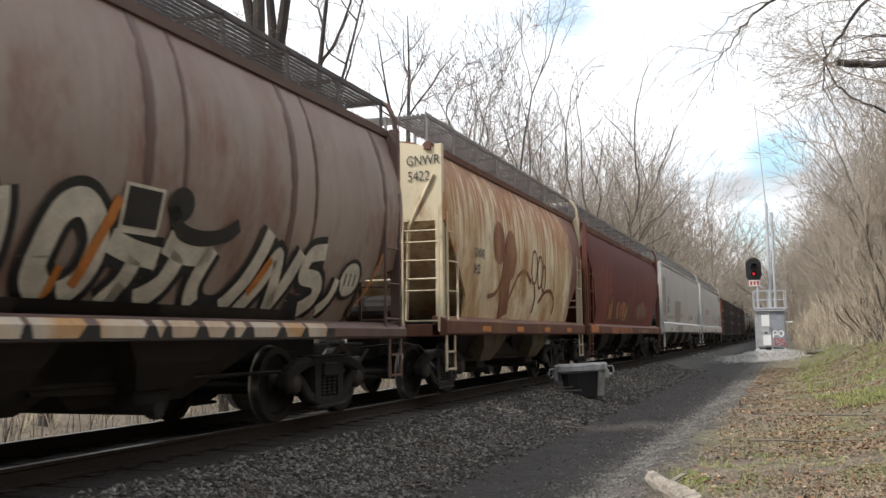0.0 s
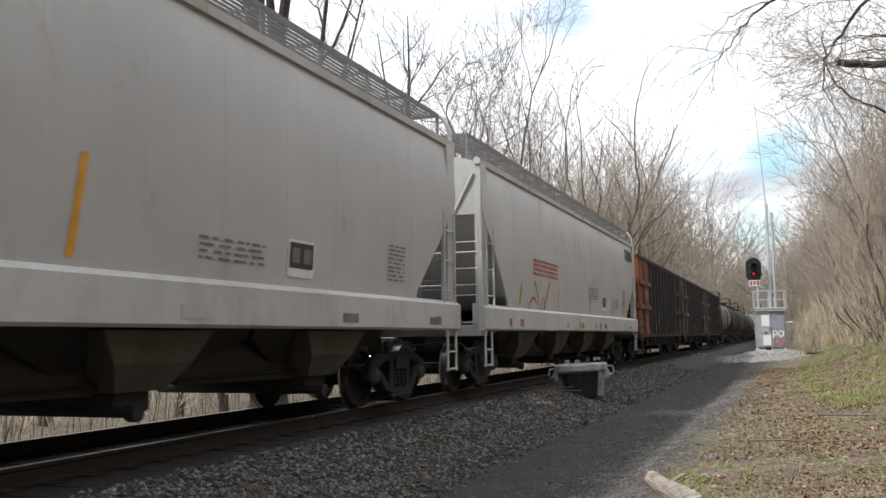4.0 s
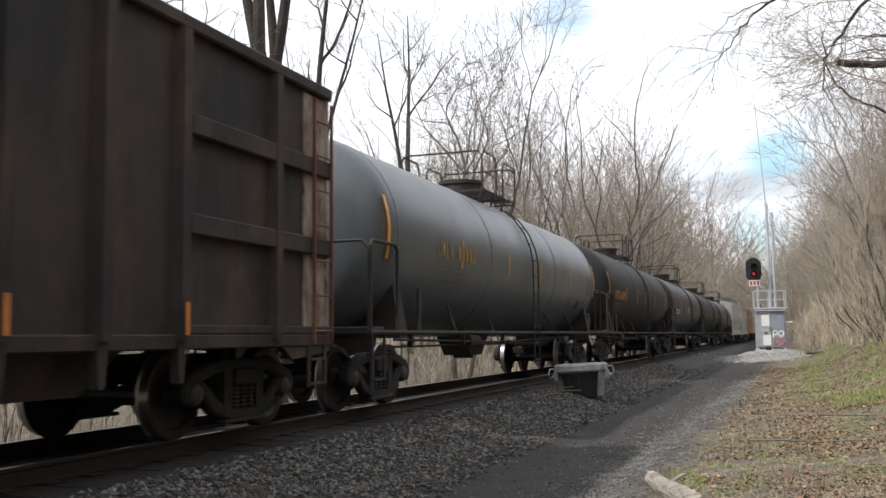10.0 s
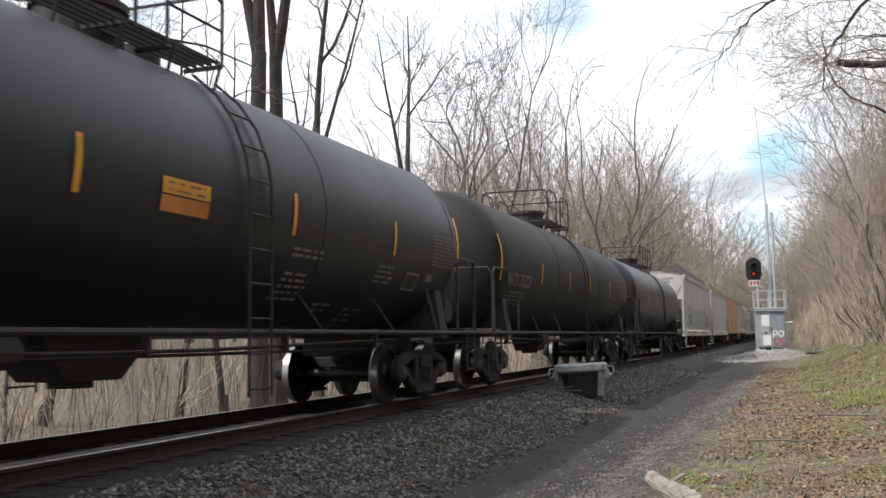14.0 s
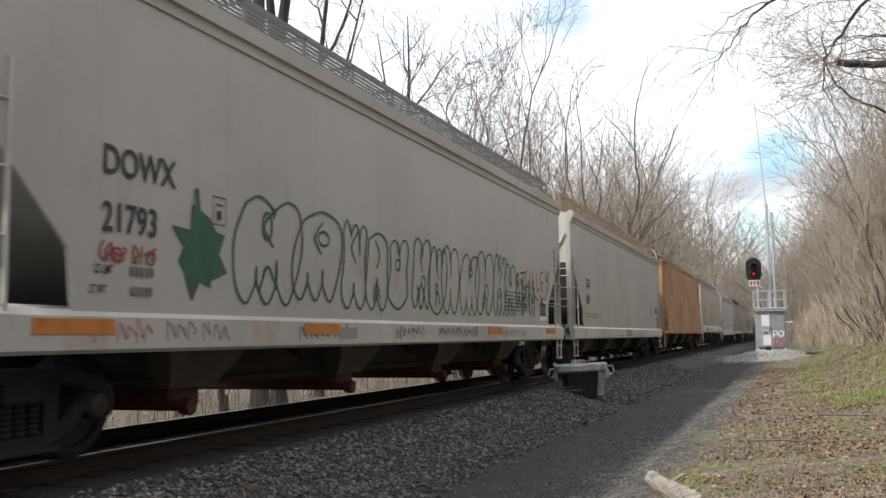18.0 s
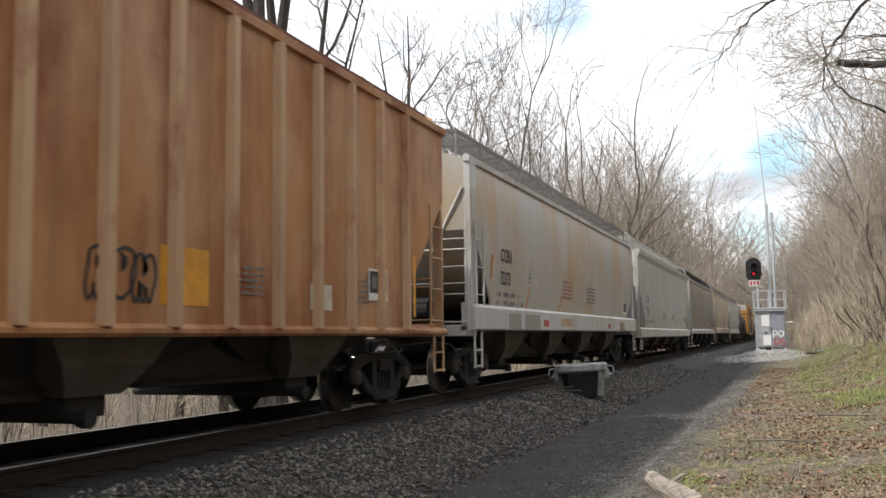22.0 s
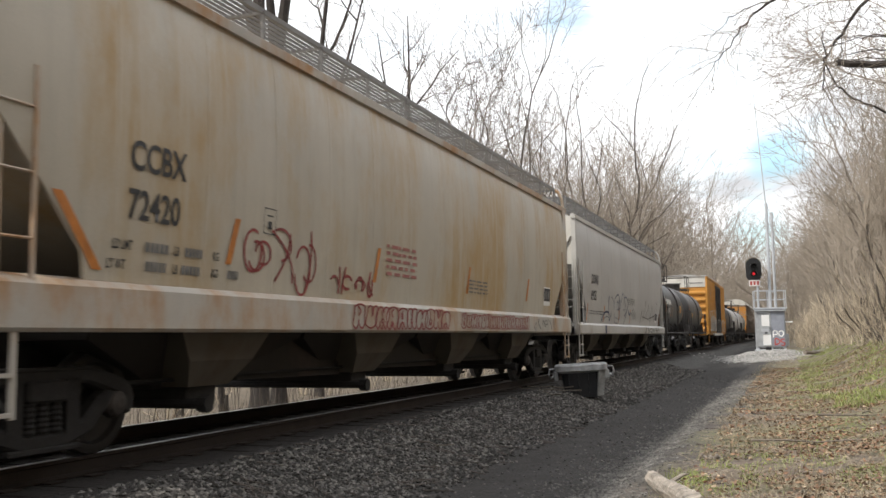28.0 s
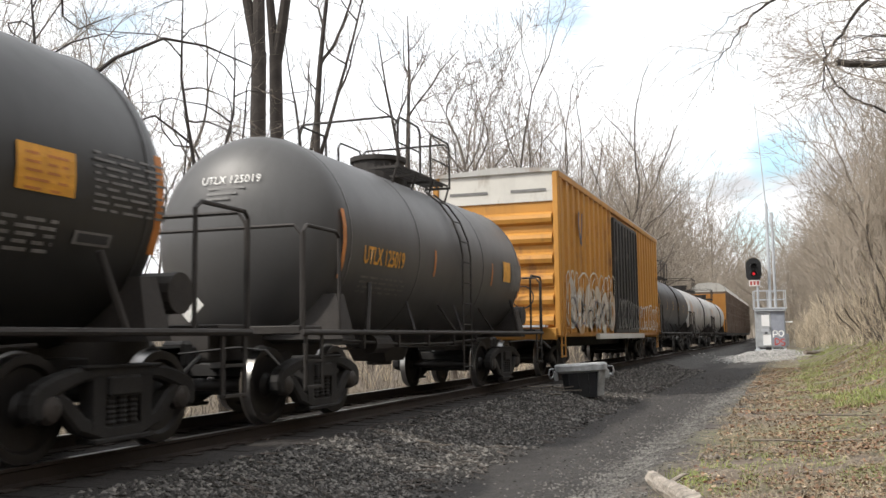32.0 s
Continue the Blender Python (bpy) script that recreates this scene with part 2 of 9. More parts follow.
    def cast(self, outline, x0, x1, c):
        """A polygon of (y, z) with rounded corners, drawn out from x0 to x1 with bevelled edges."""
        n = len(outline)
        soft = []
        for i in range(n):
            (a, b), (d, e) = outline[i], outline[(i + 1) % n]
            soft += [(a * 0.75 + d * 0.25, b * 0.75 + e * 0.25), (a * 0.25 + d * 0.75, b * 0.25 + e * 0.75)]
        n = len(soft)
        area = sum(soft[i][0] * soft[(i + 1) % n][1] - soft[(i + 1) % n][0] * soft[i][1] for i in range(n))
        turn = 1 if area > 0 else -1
        small = []
        for i in range(n):
            (a, b), (d, e) = soft[i - 1], soft[(i + 1) % n]
            l = math.hypot(d - a, e - b) or 1.0
            small.append((soft[i][0] - turn * (e - b) / l * c, soft[i][1] + turn * (d - a) / l * c))
        return self.loft([[(x0, y, z) for y, z in small], [(x0 + c, y, z) for y, z in soft], [(x1 - c, y, z) for y, z in soft], [(x1, y, z) for y, z in small]])

    def data(self, name, material):
        me = bpy.data.meshes.new(name)
        me.from_pydata(self.v, [], self.f)
        me.update()
        if self.smooth:
            me.shade_smooth()
            me.set_sharp_from_angle(angle=radians(38))
        me.materials.append(material)
        return me


def part(name, bm, material, parent, label=""):
    """One mesh object under a thing or under a part; with no parent, a thing."""
    me = bm if isinstance(bm, bpy.types.Mesh) else bm.data(name, material)
    ob = new(name, me)
    if parent is not None:
        ob.parent = parent
    if label:
        ob["label"] = label
    return ob


def thing(name, place, label, category, group="", kind=""):
    ob = new(name)
    ob.empty_display_size = 0.3
    ob.matrix_basis = place
    return tagged(ob, label, category, group, kind)


# ---- ground, road and track ----
def smooth(a, b, v):
    t = min(1.0, max(0.0, (v - a) / (b - a)))
    return t * t * (3 - 2 * t)


PAD = (-1.1, 62.0)       # the raised gravel pad of the signal


def ground_z(x, y):
    """Height of the ground: track bed, shoulder, service road, bank, woods and an added unseen hillside."""
    d = abs(x - TRACK_X)
    z = -0.47
    z += 0.29 * (1 - smooth(1.6, 2.9, d))
    if x < TRACK_X:
        z += -0.5 * smooth(2.8, 5.0, d) + 2.2 * smooth(7, 30, d) + 7.0 * smooth(28, 90, d)
    else:
        z += 0.05 * smooth(-1.7, -1.2, x) + 0.10 * smooth(-1.0, 1.0, x) + 1.7 * smooth(0.5, 5.2, x) * smooth(-5, 20, y)
        # Beyond x = 6 a steep unseen hillside is added to block sky light.
        z += 3.2 * smooth(4, 16, x) + 9.0 * smooth(12, 60, x) + (4.0 + 5.5 * (1 - smooth(8, 45, y))) * smooth(6, 19, x) * (1 - smooth(55, 95, y)) * smooth(-120, -70, y)
        z -= 0.05 * math.exp(-((x + 2.9) / 0.35) ** 2) + 0.04 * math.exp(-((x + 1.9) / 0.3) ** 2)
        z += 0.38 * math.exp(-(((x - PAD[0]) / 1.9) ** 4 + ((y - PAD[1]) / 3.0) ** 4))
    far = math.hypot(x, y)
    z += 40 * smooth(600, 1100, y)
    z += (0.05 * noise.noise((x * 0.55, y * 0.35, 1.7)) + 0.02 * noise.noise((x * 2.2, y * 1.9, 4.0))) * (0.15 + 0.85 * smooth(1.2, 2.6, d))
    z += 4.0 * noise.noise((x * 0.012, y * 0.012, 9.0)) * smooth(60, 260, far) * smooth(20, 80, d)
    return z


def axis(spans):
    out = [spans[0][0]]
    for a, b, step in spans:
        n = max(1, round((b - a) / step))
        out += [a + (b - a) * (i + 1) / n for i in range(n)]
    return out


def build_ground():
    xs = axis([(-2600, -400, 440), (-400, -100, 60), (-100, -30, 8), (-30, -11, 1.0), (-11, -9, 0.4), (-9, 2, 0.13), (2, 12, 0.4), (12, 40, 2.5), (40, 120, 10), (120, 400, 60), (400, 2600, 440)])
    ys = axis([(-2600, -400, 440), (-400, -40, 40), (-40, 0, 4), (0, 5, 0.5), (5, 26, 0.16), (26, 80, 0.8), (80, 160, 4), (160, 600, 30), (600, 3200, 520)])
    verts = [(x, y, ground_z(x, y)) for y in ys for x in xs]
    n = len(xs)
    faces = [(j * n + i, j * n + i + 1, (j + 1) * n + i + 1, (j + 1) * n + i) for j in range(len(ys) - 1) for i in range(n - 1)]
    m, nt, b = blank("ground_soil")
    co = nt.nodes.new("ShaderNodeTexCoord")
    sep = nt.nodes.new("ShaderNodeSeparateXYZ")
    nt.links.new(co.outputs["Object"], sep.inputs[0])
    wob = noise_of(nt, 0.9, 4)
    add = nt.nodes.new("ShaderNodeMath")
    add.operation = "MULTIPLY_ADD"
    add.inputs[1].default_value = 1.3
    nt.links.new(wob, add.inputs[0])
    nt.links.new(sep.outputs[0], add.inputs[2])
    bend = nt.nodes.new("ShaderNodeMapRange")
    bend.interpolation_type = "SMOOTHSTEP"
    bend.inputs[1].default_value, bend.inputs[2].default_value, bend.inputs[4].default_value = 8.0, 34.0, -0.75
    nt.links.new(sep.outputs[1], bend.inputs[0])
    edge = nt.nodes.new("ShaderNodeMath")
    nt.links.new(add.outputs[0], edge.inputs[0])
    nt.links.new(bend.outputs[0], edge.inputs[1])
    xe = edge.outputs[0]                                   # the same, following the edge of the road
    xw = add.outputs[0]                                    # sideways place, wavering by 0.65 m about
    fine, mid, big = noise_of(nt, 38, 5), noise_of(nt, 7, 5), noise_of(nt, 0.5, 4)
    stones = nt.nodes.new("ShaderNodeTexVoronoi")
    stones.inputs["Scale"].default_value = 22
    nt.links.new(co.outputs["Object"], stones.inputs["Vector"])
    grey = mixed(nt, ramp(nt, stones.outputs["Color"], 0.1, 0.9), (0.026, 0.024, 0.022), (0.105, 0.10, 0.094))
    dark_bed = mixed(nt, ramp(nt, stones.outputs["Color"], 0.1, 0.9), (0.012, 0.010, 0.009), (0.036, 0.030, 0.027))
    cinder = mixed(nt, ramp(nt, fine, 0.35, 0.75), (0.017, 0.015, 0.014), (0.046, 0.042, 0.039))
    cinder = mixed(nt, times(nt, ramp(nt, mid, 0.45, 0.75), 0.5), cinder, (0.060, 0.054, 0.048))
    tracks = mixed(nt, times(nt, ramp(nt, big, 0.4, 0.65), 0.6), cinder, grey)
    litter = mixed(nt, ramp(nt, mid, 0.35, 0.65), (0.075, 0.062, 0.05), (0.185, 0.15, 0.12))
    litter = mixed(nt, times(nt, ramp(nt, fine, 0.45, 0.7), 0.6), litter, (0.15, 0.10, 0.07))
    turf = mixed(nt, ramp(nt, fine, 0.3, 0.7), (0.10, 0.12, 0.045), (0.20, 0.20, 0.09))
    verge = mixed(nt, times(nt, ramp(nt, big, 0.46, 0.60), 0.5), litter, turf)
    woods = mixed(nt, ramp(nt, mid, 0.35, 0.65), (0.085, 0.068, 0.048), (0.175, 0.14, 0.10))
    c = mixed(nt, ramp(nt, xw, -10.4, -9.4), woods, grey)
    # The strip along the track centre is darker than the shoulder.
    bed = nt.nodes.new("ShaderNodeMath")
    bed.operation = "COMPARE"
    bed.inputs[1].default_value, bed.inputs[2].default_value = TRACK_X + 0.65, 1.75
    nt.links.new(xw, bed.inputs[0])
    c = mixed(nt, bed.outputs[0], c, dark_bed)
    c = mixed(nt, ramp(nt, xw, -3.3, -2.9), c, cinder)
    pale = mixed(nt, ramp(nt, stones.outputs["Color"], 0.1, 0.9), (0.045, 0.042, 0.038), (0.16, 0.152, 0.14))
    c = mixed(nt, times(nt, ramp(nt, xe, -1.25, -0.85), 0.3), c, pale)
    c = mixed(nt, ramp(nt, xe, -0.85, -0.25), c, verge)
    c = mixed(nt, ramp(nt, xw, 6.0, 10.0), c, woods)
    nt.links.new(c, b.inputs["Base Color"])
    b.inputs["Roughness"].default_value = 0.95
    bp = nt.nodes.new("ShaderNodeBump")
    bp.inputs["Strength"].default_value, bp.inputs["Distance"].default_value = 0.7, 0.03
    nt.links.new(mixed(nt, 0.5, fine, stones.outputs["Distance"]), bp.inputs["Height"])
    nt.links.new(bp.outputs[0], b.inputs["Normal"])
    me = bpy.data.meshes.new("ground")
    me.from_pydata(verts, [], faces)
    me.shade_smooth()
    me.materials.append(m)
    return tagged(new("ground", me), "cinder service road, gravel, leaf litter and grassy bank", "ground", kind="structure")


build_ground()


def build_track():
    top = tagged(new("railway_track"), "single railway track with shiny rail heads on dark ballast", "railway track", kind="structure")
    top.matrix_basis = pose(TRACK_X, 0, 0)
    prof = [(-0.07, -0.17), (0.07, -0.17), (0.07, -0.158), (0.012, -0.135), (0.012, -0.045), (0.036, -0.032), (0.036, -0.004)]
    prof += [(-x, z) for x, z in reversed(prof[2:])]
    for side in (-1, 1):
        ys = [-380, -60, 0, 20, 60, 160, 620]
        rail = part("rail", Mesh().loft([[(side * 0.753 + x, y, z) for x, z in prof] for y in ys]), M["rail_side"], top, "rusty steel rail")
        part("rail_head", Mesh().loft([[(side * 0.753 + x, y, z) for x, z in ((-0.033, -0.004), (0.033, -0.004), (0.028, 0.0), (-0.028, 0.0))] for y in ys]), M["steel"], rail, "polished running surface")
    tie = Mesh().box(-1.3, 1.3, -0.115, 0.115, -0.36, -0.172, 0.012).data("tie", M["tie"])
    plate = Mesh().box(-0.18, 0.18, -0.09, 0.09, -0.171, -0.158, 0.004).data("tie_plate", M["rail_side"])
    for i in range(120):
        t = part("tie", tie, None, top)
        t.location = (0, 1.0 + i * 0.5, random.uniform(-0.012, 0.004))
        if i < 60:
            for s in (-1, 1):
                p = part("tie_plate", plate, None, t)
                p.location = (s * 0.753, 0, 0)


build_track()


# ---- bare woods ----
def grow(seed, height, r0, limbs, levels, start=0.35, spread=0.9, lean=0.0, kids=5, fork=0.0, rise=0.10, arms=(), twist=1.0):
    """A bare tree: tapered trunk, forked on demand, with limbs, and a crown of curving twigs."""
    rng = random.Random(seed)
    trunk, crown = Mesh(), Mesh()

    def bend(p, d, length, n, wob, up):
        pts, d = [p], d.normalized()
        for _ in range(n):
            d = (d + Vector((rng.gauss(0, wob), rng.gauss(0, wob), rng.gauss(0, wob) + up)) * twist).normalized()
            pts.append(pts[-1] + d * (length / n))
        return pts

    def limb(p, d, length, r, level):
        n = (6, 6, 4, 3, 2)[min(level, 4)]
        pts = bend(p, d, length, n, (0.10, 0.15, 0.20, 0.24, 0.26)[min(level, 4)], rise * (1.0 if level < 3 else 0.6))
        into = trunk if level <= 1 else crown
        into.tube(pts, r, (6, 5, 4, 3, 3)[min(level, 4)], False, max(0.0025, r * 0.25))
        if level >= levels:
            return
        count = kids if level == 1 else kids - (1 if level > 2 else 0)
        for k in range(count):
            f = 0.2 + 0.8 * (k + rng.random()) / count
            i = min(int(f * n), n - 1)
            q = pts[i].lerp(pts[i + 1], f * n - i)
            axis_d = (pts[i + 1] - pts[i]).normalized()
            out = Vector((rng.gauss(0, 1), rng.gauss(0, 1), rng.gauss(0, 0.6)))
            out = (out - axis_d * out.dot(axis_d)).normalized()
            side = axis_d * rng.uniform(0.7, 1.2) + out * rng.uniform(0.5, 0.9) + Vector((0, 0, 0.2))
            limb(q, side, length * rng.uniform(0.36, 0.58), max(0.0035, r * (1 - 0.6 * f) * rng.uniform(0.4, 0.6)), level + 1)

    def stem(p, d, tall, r, count, first):
        pts = bend(p, d, tall, 9, 0.022 if arms else 0.05, 0.03)
        trunk.tube(pts, r, 9, False, r * 0.12)
        for k in range(count):
            f = first + (1 - first) * (k + rng.random() * 0.8) / count
            i = min(int(f * 9), 8)
            q = pts[i].lerp(pts[i + 1], f * 9 - i)
            a = k * 2.4 + rng.uniform(-0.5, 0.5)
            d2 = Vector((math.cos(a) * spread, math.sin(a) * spread, rng.uniform(0.4, 0.9)))
            limb(q, d2, tall * (0.46 - 0.28 * (f - first) / (1 - first)) * rng.uniform(0.75, 1.15), max(0.012, r * (1 - f) * 0.62 + 0.012), 1)

    foot = Vector((0, 0, -0.3))
    if arms:
        across = Vector((0.86, 0.50, 0))
        low = bend(foot, Vector((lean, 0, 1)), fork, 6, 0.010, 0.01)
        trunk.tube(low, r0, 12, False, r0 * 0.80)
        for dx, dy, tall, r in arms:
            stem(low[-1] - Vector((0, 0, 0.3)), across * dx + Vector((-0.5, 0.86, 0)) * dy + Vector((0, 0, 1)), tall, r, limbs // len(arms), start)
    elif fork:
        low = bend(foot, Vector((lean, 0, 1)), height * fork, 5, 0.03, 0.03)
        trunk.tube(low, r0, 10, False, r0 * 0.82)
        for s in (-1, 1):
            a = rng.uniform(0, 6.283) if s < 0 else a + math.pi
            stem(low[-1] - Vector((0, 0, 0.25)), Vector((math.cos(a) * 0.20, math.sin(a) * 0.20, 1)), height * (1 - fork), r0 * 0.66, limbs // 2, start)
    else:
        stem(foot, Vector((lean, 0, 1)), height, r0, limbs, start)
    trunk.loft([[Vector((math.cos(a) * r0 * k, math.sin(a) * r0 * k, z)) for a in (2 * math.pi * j / 9 for j in range(9))] for k, z in ((1.5, -0.35), (1.15, 0.1), (0.98, 0.5))], True, False)
    trunk.smooth = True
    return trunk, crown


def make_tree(name, seed, height, r0, limbs, levels, label, bark="bark", spread_out=False, **more):
    trunk, crown = grow(seed, height, r0, limbs, levels, **more)
    ob = thing(name, pose(0, 0, 0), label, "tree", "bare woods beside the line")
    part("trunk", trunk, M[bark], ob)
    part("crown", crown, M["twig"] if bark == "bark" or spread_out else M["bark"], ob, "bare twigs")
    return ob


def fork_tree(seed, height, r0, levels, trunk=0.26, spread=1.0, lean=(0.0, 0.0), rise=0.10, thin=0.006, shoots=0.72, stems_=1):
    """A bare tree that keeps forking: every limb splits in two or three until only twigs are left."""
    rng = random.Random(seed)
    wood, twigs = Mesh(), Mesh()
    sprout(wood, twigs, rng, Vector((0, 0, -0.3)), Vector((lean[0], lean[1], 1)), height * trunk, r0, levels, spread, rise, thin, shoots)
    for k in range(stems_ - 1):
        a = 6.283 * k / max(1, stems_ - 1) + rng.uniform(-0.4, 0.4)
        sprout(wood, twigs, rng, Vector((0, 0, -0.2)), Vector((math.cos(a) * 0.45, math.sin(a) * 0.45, 1)), height * trunk * rng.uniform(0.7, 1.0), r0 * 0.8, levels - 1, spread, rise, thin, shoots)
    wood.smooth = True
    return wood, twigs


def sprout(wood, twigs, rng, p, d, length, r, level, spread, rise, thin, shoots):
    """One limb with all that grows from it."""
    n = 4 if level > 3 else (3 if level > 1 else 2)
    pts, d = [p], d.normalized()
    wob = 0.07 if level > 4 else 0.15
    for _ in range(n):
        d = (d + Vector((rng.gauss(0, wob), rng.gauss(0, wob), rng.gauss(0, wob) + rise * 0.5))).normalized()
        pts.append(pts[-1] + d * (length / n))
    end = max(thin, r * (0.74 if level else 0.4))
    (wood if r > 0.035 else twigs).tube(pts, r, 8 if r > 0.1 else (5 if r > 0.035 else 3), False, end)
    if level <= 0:
        return

    def aside(angle):
        out = Vector((rng.gauss(0, 1), rng.gauss(0, 1), rng.gauss(0, 0.7)))
        out = (out - d * out.dot(d)).normalized()
        return d * math.cos(angle) + out * math.sin(angle) + Vector((0, 0, rise))

    for k in range(3 if rng.random() < 0.30 else 2):
        first = k == 0
        angle = spread * (rng.uniform(0.10, 0.36) if first else rng.uniform(0.45, 0.90))
        sprout(wood, twigs, rng, pts[-1], aside(angle), length * rng.uniform(0.70, 0.92) * (1.0 if first else 0.9), max(thin, end * (0.90 if first else 0.62)), level - 1, spread, rise, thin, shoots)
    if level < 6:
        for k in range(1, n):
            if rng.random() < shoots:
                sprout(wood, twigs, rng, pts[k], aside(spread * rng.uniform(0.6, 1.1)), length * rng.uniform(0.45, 0.75), max(thin, end * 0.42), max(0, level - 2), spread, rise, thin, shoots)


def forked(name, label, bark, twig, category="tree", group="bare woods beside the line", **how):
    wood, twigs = fork_tree(**how)
    ob = thing(name, pose(0, 0, 0), label, category, group)
    part("trunk" if category == "tree" else "stool", wood, M[bark], ob)
    part("crown", twigs, M[twig], ob, "bare twigs")
    return ob


NEAR = [
    make_tree("tree", 11, 22, 0.28, 10, 4, "tall bare tree whose thick dark trunk forks in two", "bark_dark", start=0.35, spread=0.6, kids=5, fork=11.0, arms=((-0.17, 0.05, 12, 0.18), (0.02, -0.05, 13, 0.215))),
    make_tree("tree", 12, 19, 0.17, 10, 4, "bare tree whose slim dark trunk forks low", "bark_dark", start=0.25, spread=0.9, kids=5, fork=8.6, arms=((-0.03, 0.0, 11, 0.13), (0.34, 0.05, 9, 0.08))),
    forked("tree", "bare tree with a wide crown of curving limbs", "bark_mid", "twig_mid", seed=329, height=17.5, r0=0.17, levels=7, trunk=0.36, spread=0.95, lean=(-0.03, 0.0), rise=0.035, thin=0.008, shoots=0.35),
    forked("tree", "slender bare tree with an upright open crown", "bark_mid", "twig_mid", seed=316, height=15.5, r0=0.12, levels=6, trunk=0.36, spread=0.65, lean=(0.06, 0.0), rise=0.06, thin=0.008, shoots=0.4),
    make_tree("tree", 15, 21, 0.25, 10, 4, "tall bare tree with a thick dark trunk and a wide fork", "bark_dark", start=0.35, spread=0.6, kids=5, fork=11.2, arms=((-0.08, 0.05, 12, 0.16), (0.15, -0.05, 12, 0.195))),
    make_tree("tree", 18, 12, 0.11, 10, 4, "crooked bare tree with twisting limbs", "bark_dark", start=0.30, spread=1.0, kids=3, twist=2.3, rise=0.02),
]
FAR = [
    forked("tree", "bare grey deciduous tree with a rounded crown", "bark_mid", "twig", seed=21, height=17, r0=0.17, levels=6, trunk=0.28, spread=1.0, rise=0.035, thin=0.008),
    forked("tree", "tall bare grey deciduous tree", "bark_mid", "twig", seed=22, height=19, r0=0.20, levels=6, trunk=0.32, spread=0.95, rise=0.04, thin=0.008),
    forked("tree", "slender bare young tree", "bark", "twig", seed=23, height=14, r0=0.11, levels=6, trunk=0.24, spread=0.85, rise=0.05, thin=0.007),
    forked("tree", "many-stemmed bare sapling with fine upright twigs", "bark_mid", "twig", seed=24, height=10, r0=0.06, levels=5, trunk=0.24, spread=0.70, rise=0.06, thin=0.006, stems_=5),
    forked("tree", "bare grey deciduous tree with a leaning trunk", "bark_mid", "twig", seed=25, height=16, r0=0.15, levels=6, trunk=0.26, spread=1.1, lean=(0.12, 0.05), rise=0.03, thin=0.008),
]
COARSE = [
    forked("tree", "bare tree of the distant wood", "bark_mid", "twig", seed=26, height=18, r0=0.20, levels=5, trunk=0.28, spread=0.95, rise=0.04, thin=0.014, shoots=0.5),
    forked("tree", "slim bare tree of the distant wood", "bark", "twig", seed=27, height=15, r0=0.14, levels=5, trunk=0.24, spread=0.85, rise=0.05, thin=0.014, shoots=0.5),
]
SHRUBS = [forked("shrub", "bare tan shrub with many thin stems on the bank", "brush", "brush", "shrub", "shrubs on the bank", seed=seed, height=h, r0=0.022, levels=4, trunk=0.30, spread=0.65, rise=0.10, thin=0.0035, stems_=6) for seed, h in ((61, 3.0), (62, 3.8))]


def plant(kind, x, y, scale=1.0, turn=0.0):
    m = pose(x, y, ground_z(x, y), 0, 0, turn)
    ob = copy_thing(kind, m)
    ob.scale = (scale, scale, scale)
    return ob


def join_woods(distant):
    """The far trees that nobody could count, and added unseen light-blocking ones, as one object."""
    verts, loops, sizes, base = [], [], [], 0
    for kind, m in distant:
        for child in kind.children:
            me = child.data
            co = np.empty(len(me.vertices) * 3)
            me.vertices.foreach_get("co", co)
            mat = np.array(m)
            verts.append(co.reshape(-1, 3) @ mat[:3, :3].T + mat[:3, 3])
            ids = np.empty(len(me.loops), dtype=np.int32)
            me.loops.foreach_get("vertex_index", ids)
            total = np.empty(len(me.polygons), dtype=np.int32)
            me.polygons.foreach_get("loop_total", total)
            loops.append(ids + base)
            sizes.append(total)
            base += len(me.vertices)
    verts, loops, sizes = np.concatenate(verts), np.concatenate(loops), np.concatenate(sizes)
    me = bpy.data.meshes.new("far_woods")
    me.vertices.add(len(verts))
    me.vertices.foreach_set("co", verts.ravel())
    me.loops.add(len(loops))
    me.loops.foreach_set("vertex_index", loops.astype(np.int32))
    me.polygons.add(len(sizes))
    me.polygons.foreach_set("loop_start", np.concatenate(([0], np.cumsum(sizes)[:-1])).astype(np.int32))
    me.update(calc_edges=True)
    me.materials.append(M["twig"])
    tagged(new("far_woods", me), "distant bare grey-brown woods, plus unseen trees added to block sky light", "woods", kind="stuff")


